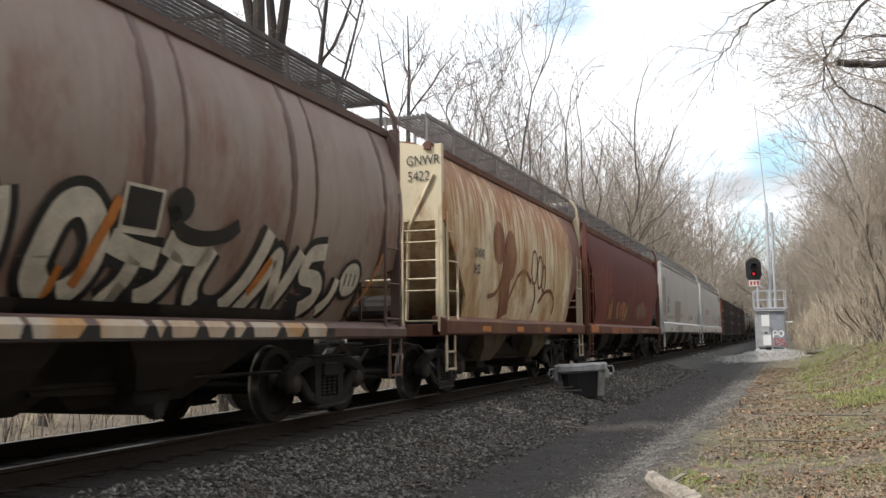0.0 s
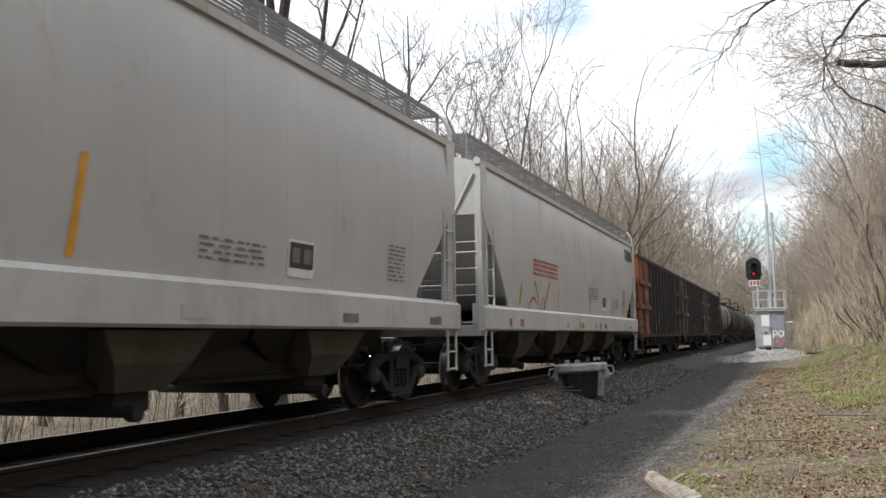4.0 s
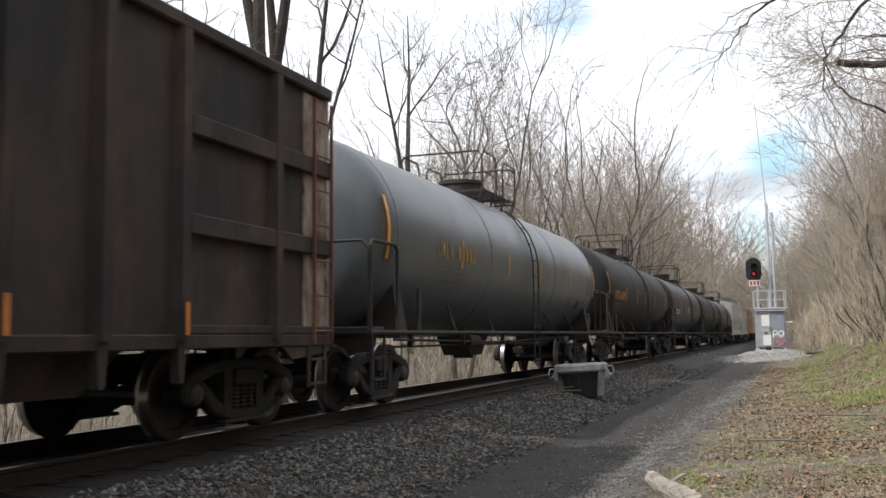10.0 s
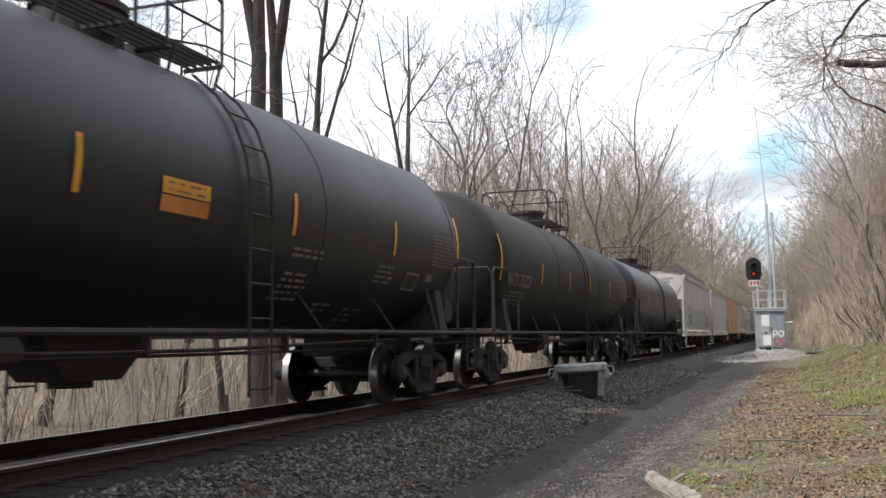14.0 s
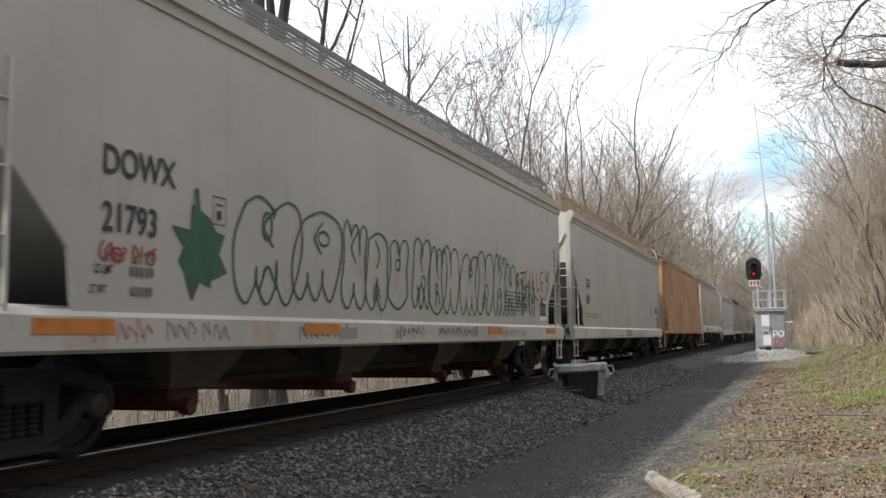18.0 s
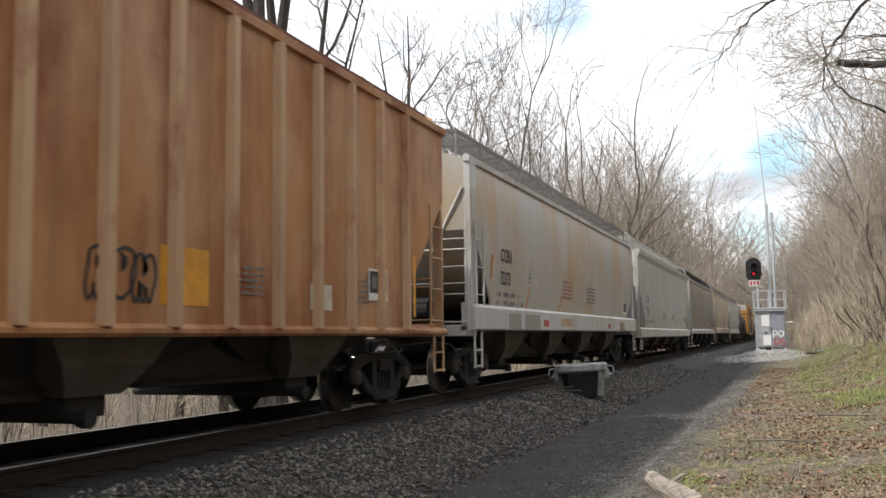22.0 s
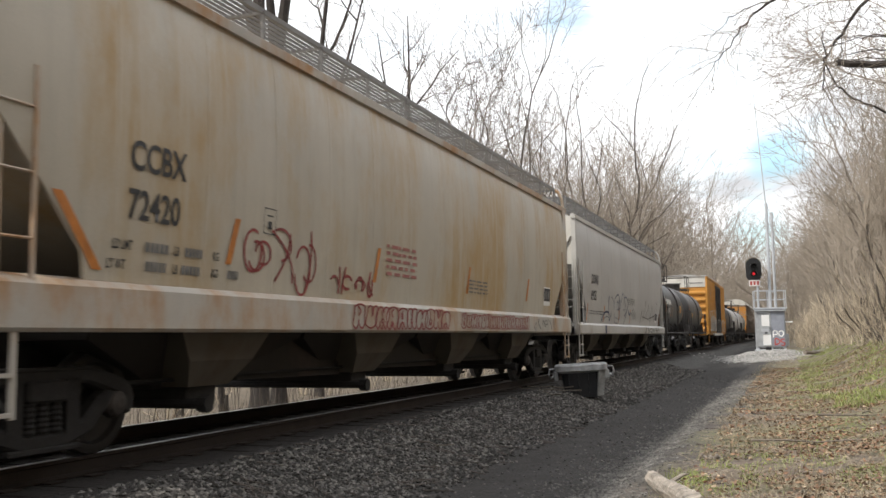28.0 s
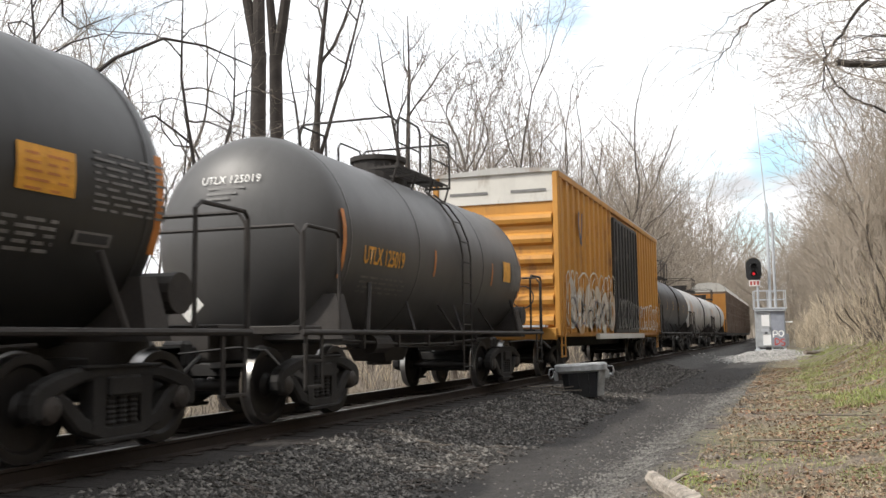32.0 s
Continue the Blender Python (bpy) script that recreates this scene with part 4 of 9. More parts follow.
def build_signal():
    x, y = PAD
    z = ground_z(x, y) - 0.02
    ob = thing("railway_signal", pose(x, y, z, 0, 0, 6), "silver signal cabinet carrying a lit red signal head", "signal")
    cab = part("cabinet", Mesh().box(-0.74, 0.98, -0.45, 0.45, 0.22, 2.50, 0.03), M["signal_body"], ob, "grey metal cabinet")
    part("base", Mesh().box(-0.80, 1.04, -0.5, 0.5, 0.0, 0.10, 0.02), M["signal_grey"], ob)
    for fx in (-0.66, 0.12, 0.90):
        part("foot", Mesh().box(fx - 0.07, fx + 0.07, -0.42, 0.42, 0.08, 0.24, 0.01), M["signal_grey"], ob)
    door = part("door", Mesh().box(-0.68, 0.10, -0.475, -0.44, 0.30, 2.42, 0.012), M["signal_body"], cab)
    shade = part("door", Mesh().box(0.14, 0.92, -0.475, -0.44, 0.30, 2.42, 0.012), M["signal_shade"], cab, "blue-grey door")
    for px_ in (0.06, 0.18):
        part("door_handle", Mesh().tube([(px_, -0.48, 1.25), (px_, -0.53, 1.27), (px_, -0.53, 1.43), (px_, -0.48, 1.45)], 0.016, 6), M["black"], cab)
    part("rain_hood", Mesh().prism([(-0.62, 2.46), (-0.44, 2.54), (-0.44, 2.44)], -0.80, 1.04), M["signal_grey"], cab)
    part("notice", Mesh().box(-0.42, 0.04, -0.49, -0.474, 1.52, 2.22, 0.004), M["white_bright"], cab, "blank white notice")
    part("notice", Mesh().box(-0.36, 0.10, -0.49, -0.474, 0.36, 1.02, 0.03), M["white_bright"], cab, "blank white notice with rounded corners")
    part("vent", Mesh().box(-0.44, -0.02, -0.485, -0.474, 1.18, 1.36, 0.004), M["signal_grey"], cab)
    part("padlock", Mesh().box(-0.24, -0.10, -0.50, -0.474, 1.06, 1.16, 0.01), M["black"], cab)
    part("conduit_box", Mesh().box(-0.22, 0.10, -0.62, -0.48, 0.06, 0.24, 0.02), M["black"], ob, "black box at the foot")
    part("side_bracket", Mesh().box(0.96, 1.42, -0.30, -0.22, 1.72, 1.80, 0.01), M["white_bright"], cab)
    part("meter_box", Mesh().box(0.97, 1.16, -0.30, 0.10, 0.30, 1.05, 0.02), M["signal_body"], cab)
    flat = lambda z: 0.0
    for lines, wide, mat, words in ((((0.24, 0.82), (0.25, 1.20), (0.44, 1.20), (0.46, 1.02), (0.27, 1.0)), 0.07, "white_bright", "white sprayed loop"), (((0.56, 1.14), (0.70, 1.24), (0.84, 1.10), (0.74, 0.90), (0.58, 0.96), (0.56, 1.12)), 0.07, "white_bright", "white sprayed loop"),
                                    (((0.34, 0.36), (0.34, 0.74), (0.54, 0.70), (0.58, 0.50), (0.36, 0.38)), 0.07, "red", "red sprayed loop"), (((0.88, 0.72), (0.68, 0.70), (0.70, 0.56), (0.86, 0.50), (0.84, 0.36), (0.66, 0.36)), 0.07, "red", "red sprayed curve")):
        flat_mesh = Mesh()
        stroke(flat_mesh, flat, flow(*lines), wide, 0.0)
        flat_mesh.v = [(y_, -0.482, z_) for x_, y_, z_ in flat_mesh.v]
        part("graffiti", flat_mesh, M[mat], cab, words)
    part("platform", Mesh().box(-0.82, 1.1, -0.55, 0.55, 2.56, 2.66, 0.01), M["signal_grey"], ob)
    for px in (-0.78, 0.05, 1.05):
        for py in (-0.5, 0.5):
            part("rail_post", Mesh().tube([(px, py, 2.65), (px, py, 3.7)], 0.03, 6), M["signal_grey"], ob)
    for zz in (3.15, 3.7):
        for py in (-0.5, 0.5):
            part("handrail", Mesh().tube([(-0.78, py, zz), (1.05, py, zz)], 0.022, 6), M["signal_grey"], ob)
    part("mast", Mesh().tube([(-0.52, 0, 2.6), (-0.52, 0, 4.6)], 0.07, 8), M["signal_grey"], ob)
    head = Mesh()
    outline = []
    for k in range(24):
        a = 2 * math.pi * k / 24
        outline.append((math.cos(a) * 0.47, (0.30 if math.sin(a) > 0 else -0.30) + math.sin(a) * 0.44))
    head.loft([[(-0.72 + u, -0.1, 5.02 + w) for u, w in outline], [(-0.72 + u, -0.06, 5.02 + w) for u, w in outline], [(-0.72 + u * 0.8, 0.12, 5.02 + w * 0.8) for u, w in outline]])
    hd = part("signal_head", head, M["black"], ob, "black oval signal backboard")
    for zz in (4.78, 5.22):
        hood = Mesh()
        arcs = [[(-0.72 + math.cos(a) * r, yy, zz + math.sin(a) * r) for a in (math.pi * (-0.15 + 1.3 * j / 14) for j in range(15))] for r, yy in ((0.22, -0.1), (0.21, -0.50), (0.19, -0.50), (0.20, -0.1))]
        hood.loft(arcs, False, False)
        part("hood", hood, M["black"], hd)
        lens = Mesh().loft([[(-0.72 + math.cos(a) * r, yy, zz + math.sin(a) * r) for a in (2 * math.pi * j / 16 for j in range(16))] for r, yy in ((0.085, -0.105), (0.06, -0.13))])
        part("lens", lens, M["lens"] if zz < 5 else M["black"], hd, "glowing red lens" if zz < 5 else "dark lens")
    part("number_board", Mesh().box(-1.02, -0.36, -0.12, -0.09, 4.0, 4.38, 0.005), M["white"], ob, "small white board with red bars")
    for k in range(3):
        part("red_bar", Mesh().box(-0.96 + k * 0.2, -0.83 + k * 0.2, -0.13, -0.119, 4.07, 4.31), M["red"], ob)
    part("antenna_mast", Mesh().tube([(0.22, 0.3, 2.6), (0.22, 0.3, 9.2)], 0.09, 8), M["signal_grey"], ob, "tall pale lattice mast")
    part("antenna_mast", Mesh().tube([(0.52, 0.3, 2.6), (0.52, 0.3, 8.6)], 0.09, 8), M["signal_grey"], ob)
    for zz in (3.6, 5.0, 6.4, 7.8):
        part("mast_clamp", Mesh().box(0.20, 0.54, 0.26, 0.34, zz, zz + 0.07, 0.01), M["signal_grey"], ob)
    part("whip_antenna", Mesh().tube([(0.2, 0.3, 9.0), (-0.25, 0.3, 16.2)], 0.045, 6, True, 0.022), M["signal_grey"], ob, "thin whip antenna")
    part("antenna_bar", Mesh().tube([(-0.85, 0.3, 15.55), (-0.2, 0.3, 15.6)], 0.018, 5), M["signal_grey"], ob)


def build_logs():
    def log(x, y, l, r, turn, label):
        rng = random.Random(int(x * 100))
        n = 12
        rings = []
        for k in range(n):
            cx, cy, cz = l * (k / (n - 1) - 0.5), 0.05 * math.sin(k * 0.9), r * 0.75 + 0.015 * math.sin(k * 1.7)
            taper = r * (1.0 - 0.35 * k / (n - 1)) * (0.55 if k in (0, n - 1) else 1.0)
            rings.append([(cx + rng.uniform(-0.012, 0.012), cy + taper * rng.uniform(0.75, 1.2) * math.cos(a), cz + taper * rng.uniform(0.75, 1.2) * math.sin(a)) for a in (2 * math.pi * j / 10 for j in range(10))])
        ob = tagged(part("log", Mesh().loft(rings), M["log"], None), label, "log")
        ob.matrix_basis = pose(x, y, ground_z(x, y), 0, 0, turn)
        part("stub", Mesh().tube([(l * 0.15, 0, r), (l * 0.2, r * 1.4, r * 2.1)], r * 0.3, 6, True, r * 0.2), M["log"], ob)
    log(-0.85, 11.1, 0.26, 0.035, 10, "dark chunk of wood on the verge")
    # the rotten log: furrowed all round, frayed at its far end
    rng = random.Random(12)
    rings = []
    n, m_ = 34, 18
    for k in range(n):
        t = k / (n - 1)
        u = 1.95 * (t - 0.5)
        r = (0.070 + 0.035 * t) * (0.75 if k == 0 else 1.0)
        ring = []
        for j in range(m_):
            a = 2 * math.pi * j / m_
            q = r * (1 + 0.20 * noise.noise((u * 2.5, math.cos(a) * 2.4, math.sin(a) * 2.4)) + 0.16 * noise.noise((u * 9, math.cos(a) * 6, math.sin(a) * 6 + 5)))
            ring.append((u + (rng.uniform(-0.05, 0.03) if k == 0 else 0), 0.03 * math.sin(3 * u) + q * math.cos(a), 0.062 + 0.02 * t + q * math.sin(a)))
        rings.append(ring)
    ob = tagged(part("log", Mesh().loft(rings), M["log"], None), "pale rotten log with a furrowed surface on leaf litter", "log")
    ob.matrix_basis = pose(-1.01, 8.70, ground_z(-1.01, 8.70) - 0.02, 0, 0, -72)
    part("splinter", Mesh().tube([(-0.80, 0.02, 0.10), (-0.93, 0.05, 0.13), (-1.0, 0.09, 0.12)], 0.016, 5, True, 0.004), M["log"], ob)
    part("stub", Mesh().tube([(-0.35, 0.05, 0.10), (-0.38, 0.16, 0.16), (-0.42, 0.22, 0.17)], 0.022, 6, True, 0.010), M["log"], ob)
    for k, (x, y, l, turn) in enumerate(((-4.9, 20.3, 1.9, 150), (-4.75, 19.6, 1.4, 120), (-5.05, 21.0, 1.2, 165), (0.3, 12.5, 1.6, 12), (1.0, 15.5, 1.3, -20), (-4.3, 11.3, 0.7, -15), (1.6, 55.0, 3.0, 60))):
        rng = random.Random(k)
        m = Mesh().tube([(l * (i / 4 - 0.5), rng.uniform(-0.06, 0.06), 0.03 + rng.uniform(0, 0.05)) for i in range(5)], 0.016 if y < 50 else 0.12, 5, True, 0.006)
        ob = tagged(part("fallen_branch", m, M["bark"], None), "thin bare fallen branch on the ground", "branch")
        ob.matrix_basis = pose(x, y, ground_z(x, y), 0, 0, turn)


build_tub()
build_logs()


# ---- the train: running gear ----
WHEEL_R = 0.457


def wheel_profile(side):
    """Rings of a wheel about its axle, from the outer face inwards."""
    s = side
    return [(s * 0.82, 0.10), (s * 0.80, 0.12), (s * 0.765, 0.15), (s * 0.775, 0.34), (s * 0.815, 0.37), (s * 0.82, 0.44), (s * 0.815, WHEEL_R - 0.004), (s * 0.71, WHEEL_R + 0.003), (s * 0.695, WHEEL_R + 0.025), (s * 0.685, 0.37), (s * 0.735, 0.33), (s * 0.74, 0.15), (s * 0.68, 0.10)]


def spun(rings, n=28):
    return [[(x, r * math.cos(2 * math.pi * k / n), r * math.sin(2 * math.pi * k / n)) for k in range(n)] for x, r in rings]


def gear_meshes():
    out = {}
    ws = Mesh()
    for s in (-1, 1):
        ws.loft(spun(wheel_profile(s)))
    ws.loft(spun([(-1.1, 0.07), (-0.7, 0.075), (0.7, 0.075), (1.1, 0.07)], 12))
    ws.smooth = True
    out["wheelset"] = ws.data("wheelset", M["wheel"])
    out["wheelset"].materials.append(M["steel"])
    for f in out["wheelset"].polygons:          # the polished tread
        p = f.center
        if 0.70 < abs(p.x) < 0.80 and math.hypot(p.y, p.z) > WHEEL_R - 0.02:
            f.material_index = 1
    fr = Mesh()
    top = [(-1.10, 0.36), (-1.13, 0.56), (-0.98, 0.69), (-0.5, 0.80), (0.5, 0.80), (0.98, 0.69), (1.13, 0.56), (1.10, 0.36), (0.96, 0.36), (0.93, 0.52), (0.70, 0.60), (0.44, 0.67), (-0.44, 0.67), (-0.70, 0.60), (-0.93, 0.52), (-0.96, 0.36)]
    low = [(-0.90, 0.55), (-0.45, 0.13), (0.45, 0.13), (0.90, 0.55), (0.74, 0.61), (0.36, 0.27), (-0.36, 0.27), (-0.74, 0.61)]
    for p, a, b in ((top, -0.08, 0.08), (low, -0.075, 0.075)):
        fr.cast(p, a, b, 0.028)
    for s in (-1, 1):
        fr.prism([(s * 0.24, 0.24), (s * 0.24, 0.70), (s * 0.40, 0.70), (s * 0.40, 0.24)], -0.08, 0.08)
    fr.box(-0.10, 0.10, -0.52, 0.52, 0.765, 0.80, 0.01)
    fr.box(-0.11, 0.11, -0.40, 0.40, 0.12, 0.165, 0.01)
    out["side_frame"] = fr.data("side_frame", M["gear"])
    sp = Mesh()
    rings = []
    for k in range(13):
        z, r = 0.27 + 0.022 * k, 0.068 if k % 2 else 0.055
        rings.append([(0.03 + r * math.cos(a), r * math.sin(a), z) for a in (2 * math.pi * j / 8 for j in range(8))])
    out["spring"] = sp.loft(rings).data("spring", M["gear"])
    be = Mesh().loft(spun([(-0.03, 0.13), (0.05, 0.13), (0.09, 0.10), (0.11, 0.04)], 14))
    be.box(-0.06, 0.05, -0.15, 0.15, 0.05, 0.17, 0.01)
    out["bearing"] = be.data("bearing", M["bearing"])
    bo = Mesh().box(-1.12, 1.12, -0.22, 0.22, 0.52, 0.70, 0.02)
    bo.box(-0.45, 0.45, -0.28, 0.28, 0.62, 0.86, 0.02)
    for s in (-1, 1):
        bo.box(-0.95, 0.95, s * 0.36 - 0.03, s * 0.36 + 0.03, 0.30, 0.40, 0.01)
        for q in (-1, 1):
            bo.box(q * 0.75 - 0.06, q * 0.75 + 0.06, s * 0.38, s * 0.43, 0.28, 0.50, 0.01)
    out["truck"] = bo.data("truck", M["gear"])
    co = Mesh().box(-0.12, 0.12, -0.95, 0.0, 0.72, 0.94, 0.02)
    co.box(-0.17, 0.15, -1.12, -0.90, 0.68, 1.00, 0.04)
    co.box(0.05, 0.19, -1.28, -1.02, 0.70, 0.98, 0.04)
    co.tube([(0.3, -0.3, 0.82), (0.34, -0.75, 0.60), (0.24, -1.1, 0.42), (0.05, -1.3, 0.36)], 0.025, 6)
    out["coupler"] = co.data("coupler", M["gear"])
    ln = Mesh().tube([(0.18, -0.55, 0.85), (0.9, -0.45, 0.92), (1.25, -0.42, 0.88), (1.42, -0.42, 0.72)], 0.014, 5)
    out["uncoupling_lever"] = ln.data("uncoupling_lever", M["gear"])
    return out


M["gear"] = surface("dusty_cast_steel", (0.021, 0.0195, 0.019), 0.8, 0.0, 0.4, 4.0, 0.3)
M["bearing"] = surface("bearing_cap", (0.060, 0.052, 0.048), 0.6, 0.2, 0.3, 5.0, 0.1)
M["walkway"] = surface("weathered_grating", (0.20, 0.195, 0.19), 0.6, 0.2, 0.2, 5.0, 0.05)
M["wheel"] = surface("oiled_wheel_steel", (0.022, 0.019, 0.018), 0.55, 0.3, 0.35, 5.0, 0.1)
GEAR = gear_meshes()
WHEELSETS = ([], [])
CARS = []


def add_truck(car, y):
    t = part("truck", GEAR["truck"], None, car)
    t.location = (0, y, 0)
    for k, yy in enumerate((-0.889, 0.889)):
        w = part("wheelset", GEAR["wheelset"], None, t, "dark steel wheels on an axle")
        w.location = (0, yy, WHEEL_R)
        WHEELSETS[k].append(w)
        for s in (-1, 1):
            b = part("bearing", GEAR["bearing"], None, t)
            b.matrix_basis = Matrix.Translation((s * 1.0, yy, WHEEL_R)) @ Matrix.Rotation(0 if s > 0 else math.pi, 4, "Z")
    for s in (-1, 1):
        f = part("side_frame", GEAR["side_frame"], None, t, "cast steel side frame")
        f.location = (s * 1.0, 0, 0)
        for yy in (-0.15, 0.0, 0.15):
            part("spring", GEAR["spring"], None, t).location = (s * 1.0, yy, 0)


def start_car(name, y0, y1, label, category, trucks=1.38):
    """A car with trucks and couplers; y0 and y1: where its two ends are along the line at the start."""
    car = thing(name, pose(TRACK_X, (y0 + y1) / 2, 0), label, category, "freight cars of the train")
    half = (y1 - y0) / 2
    CARS.append((car, (y0 + y1) / 2))
    for s in (-1, 1):
        add_truck(car, s * (half - trucks))
        c = part("coupler", GEAR["coupler"], None, car)
        c.matrix_basis = Matrix.Translation((0, s * (half - 0.12), 0)) @ Matrix.Rotation(0 if s < 0 else math.pi, 4, "Z")
        u = part("uncoupling_lever", GEAR["uncoupling_lever"], None, car)
        u.matrix_basis = Matrix.Translation((0, s * (half - 0.12), 0)) @ Matrix.Rotation(0 if s < 0 else math.pi, 4, "Z")
    return car, half


def ladder(car, x, y, z0, z1, mat, along="y", width=0.42, step=0.36, label=""):
    m = Mesh()
    a, b = -width / 2, width / 2
    for s in (a, b):
        p = (x, y + s) if along == "y" else (x + s, y)
        m.box(p[0] - 0.016, p[0] + 0.016, p[1] - 0.016, p[1] + 0.016, z0, z1)
    top = part("ladder", m, mat, car, label)
    n = max(2, round((z1 - z0) / step))
    for k in range(n):
        z = z0 + (k + 0.35) * (z1 - z0) / n
        p0 = (x, y + a, z) if along == "y" else (x + a, y, z)
        p1 = (x, y + b, z) if along == "y" else (x + b, y, z)
        part("rung", Mesh().tube([p0, p1], 0.012, 5), mat, top)
    return top


def stirrup(car, x, y, mat, depth=0.62):
    m = Mesh()
    for s in (-0.2, 0.2):
        m.box(x - 0.012, x + 0.012, y + s - 0.03, y + s + 0.03, 1.08 - depth, 1.1)
    for z in (1.1 - depth, 1.1 - depth * 0.55):
        m.box(x - 0.03, x + 0.03, y - 0.2, y + 0.2, z, z + 0.03)
    part("sill_step", m, mat, car)


def lettering(body, car, y, z, size, mat, shape, end=None, squeeze=1.0, x=0.0):
    """Painted letters on the side that faces the road (shape: half width by height), or on the end at y."""
    cu = bpy.data.curves.new("lettering", "FONT")
    cu.body, cu.size, cu.resolution_u = body, size * 1.38, 3
    cu.offset = 0.006 * size / 0.25 if end is None else 0.0
    tmp = new("lettering", cu)
    me = bpy.data.meshes.new_from_object(tmp.evaluated_get(bpy.context.evaluated_depsgraph_get()))
    bpy.data.objects.remove(tmp)
    me.name = "lettering"
    for v in me.vertices:
        u, w = v.co.x * squeeze, v.co.y
        if end is None:
            v.co = (shape(z + w) + 0.012, y + u, z + w)
        else:
            v.co = (x + u, end(x + u, z + w) if callable(end) else end - 0.010, z + w)
    me.materials.clear()
    me.materials.append(mat)
    part("lettering", me, None, car)


def side_quad(m, shape, y0, y1, z0, z1, off=0.010, skew=0.0, n=4):
    """A painted patch on the side that follows its curve."""
    for k in range(n):
        a, b = z0 + (z1 - z0) * k / n, z0 + (z1 - z0) * (k + 1) / n
        sa, sb = skew * k / n, skew * (k + 1) / n
        m.add([(shape(a) + off, y0 + sa, a), (shape(a) + off, y1 + sa, a), (shape(b) + off, y1 + sb, b), (shape(b) + off, y0 + sb, b)], [(0, 1, 2, 3)])
    return m


def blade(m, shape, base, foot, head, off=0.011, n=4):
    """A sprayed patch that tapers from its foot to its head, each (from, to, height)."""
    rows = [[foot[j] + (head[j] - foot[j]) * k / n for j in range(3)] for k in range(n + 1)]
    for (a, b, z), (c, d, w) in zip(rows, rows[1:]):
        m.add([(shape(z) + off, a - base, z), (shape(z) + off, b - base, z), (shape(w) + off, d - base, w), (shape(w) + off, c - base, w)], [(0, 1, 2, 3)])
    return m


def load_limits(car, shape, y, z, mat, full=True, size=0.085):
    """Two rows of weight stencils: readable words with bars for the figures."""
    for k, (word, bars) in enumerate((("LD LMT", ((0.44, 0.78), (1.02, 1.30))), ("LT WT", ((0.46, 0.76), (0.98, 1.28), (1.74, 1.94))))):
        zz = z - 0.165 * k
        lettering(word, car, y - 0.05 * k, zz, size, mat, shape, None, 0.66)
        if full:
            lettering("LB", car, y + 0.84, zz, size, mat, shape, None, 0.66)
            lettering("KG", car, y + 1.46, zz, size, mat, shape, None, 0.66)
        m = Mesh()
        for a, b in bars if full else bars[:1]:
            for j in range(5):
                c = a + (b - a) * j / 5
                side_quad(m, shape, y + c, y + c + (b - a) * 0.15, zz, zz + size, 0.010, 0, 1)
        part("figures", m, M["faint"], car)


def routing_frame(car, shape, y, z, w=0.26, h=0.28):
    m = Mesh()
    for a, b, c, d in ((0, w, 0, 0.012), (0, w, h - 0.012, h), (0, 0.008, 0, h), (w - 0.008, w, 0, h), (w * 0.35, w * 0.65, h * 0.2, h * 0.5), (w * 0.25, w * 0.75, h * 0.68, h * 0.74)):
        side_quad(m, shape, y + a, y + b, z + c, z + d, 0.012, 0, 1)
    part("stencil_frame", m, M["dark"], car)


def small_print(car, shape, y, z, w, rows, mat, rng, h=0.06, gap=0.05):
    h, gap, rows = h * 0.55, gap * 0.75, rows + (1 if rows > 2 else 0)
    """Lines of writing too small to read, as bars."""
    m = Mesh()
    for r in range(rows):
        zz, u = z - r * (h + gap), 0.0
        while u < w:
            l = rng.uniform(0.06, 0.28)
            side_quad(m, shape, y + u, y + min(u + l, w), zz - h, zz, 0.009, 0, 1)
            u += l + rng.uniform(0.03, 0.10)
    part("small_print", m, mat, car, "rows of small stencilled print")


def stripes(car, shape, ys, z0, z1, mat, w=0.10, skew=0.0, name="reflector"):
    for y in ys:
        part(name, side_quad(Mesh(), shape, y - w / 2, y + w / 2, z0, z1, 0.008, skew), mat, car)


def stroke(m, shape, pts, w, off=0.011):
    """A sprayed line through (y, z) points."""
    out = []
    n = len(pts)
    for i in range(n):
        a, b = pts[max(i - 1, 0)], pts[min(i + 1, n - 1)]
        dy, dz = b[0] - a[0], b[1] - a[1]
        l = math.hypot(dy, dz) or 1.0
        ny, nz = -dz / l * w / 2, dy / l * w / 2
        y, z = pts[i]
        out += [(shape(z + nz) + off, y + ny, z + nz), (shape(z - nz) + off, y - ny, z - nz)]
    m.add(out, [(2 * i, 2 * i + 1, 2 * i + 3, 2 * i + 2) for i in range(n - 1)])


def curl(y, z, w, h, rng, turns=1.0):
    """A rounded sprayed stroke, as in bubble letters."""
    a0 = rng.uniform(0, 6.283)
    k = rng.uniform(0.7, 1.0)
    return [(y + w / 2 * math.cos(a0 + 6.283 * turns * i / 14) * (1 - 0.2 * i / 14 * (1 - k)), z + h / 2 * math.sin(a0 + 6.283 * turns * i / 14)) for i in range(15)]


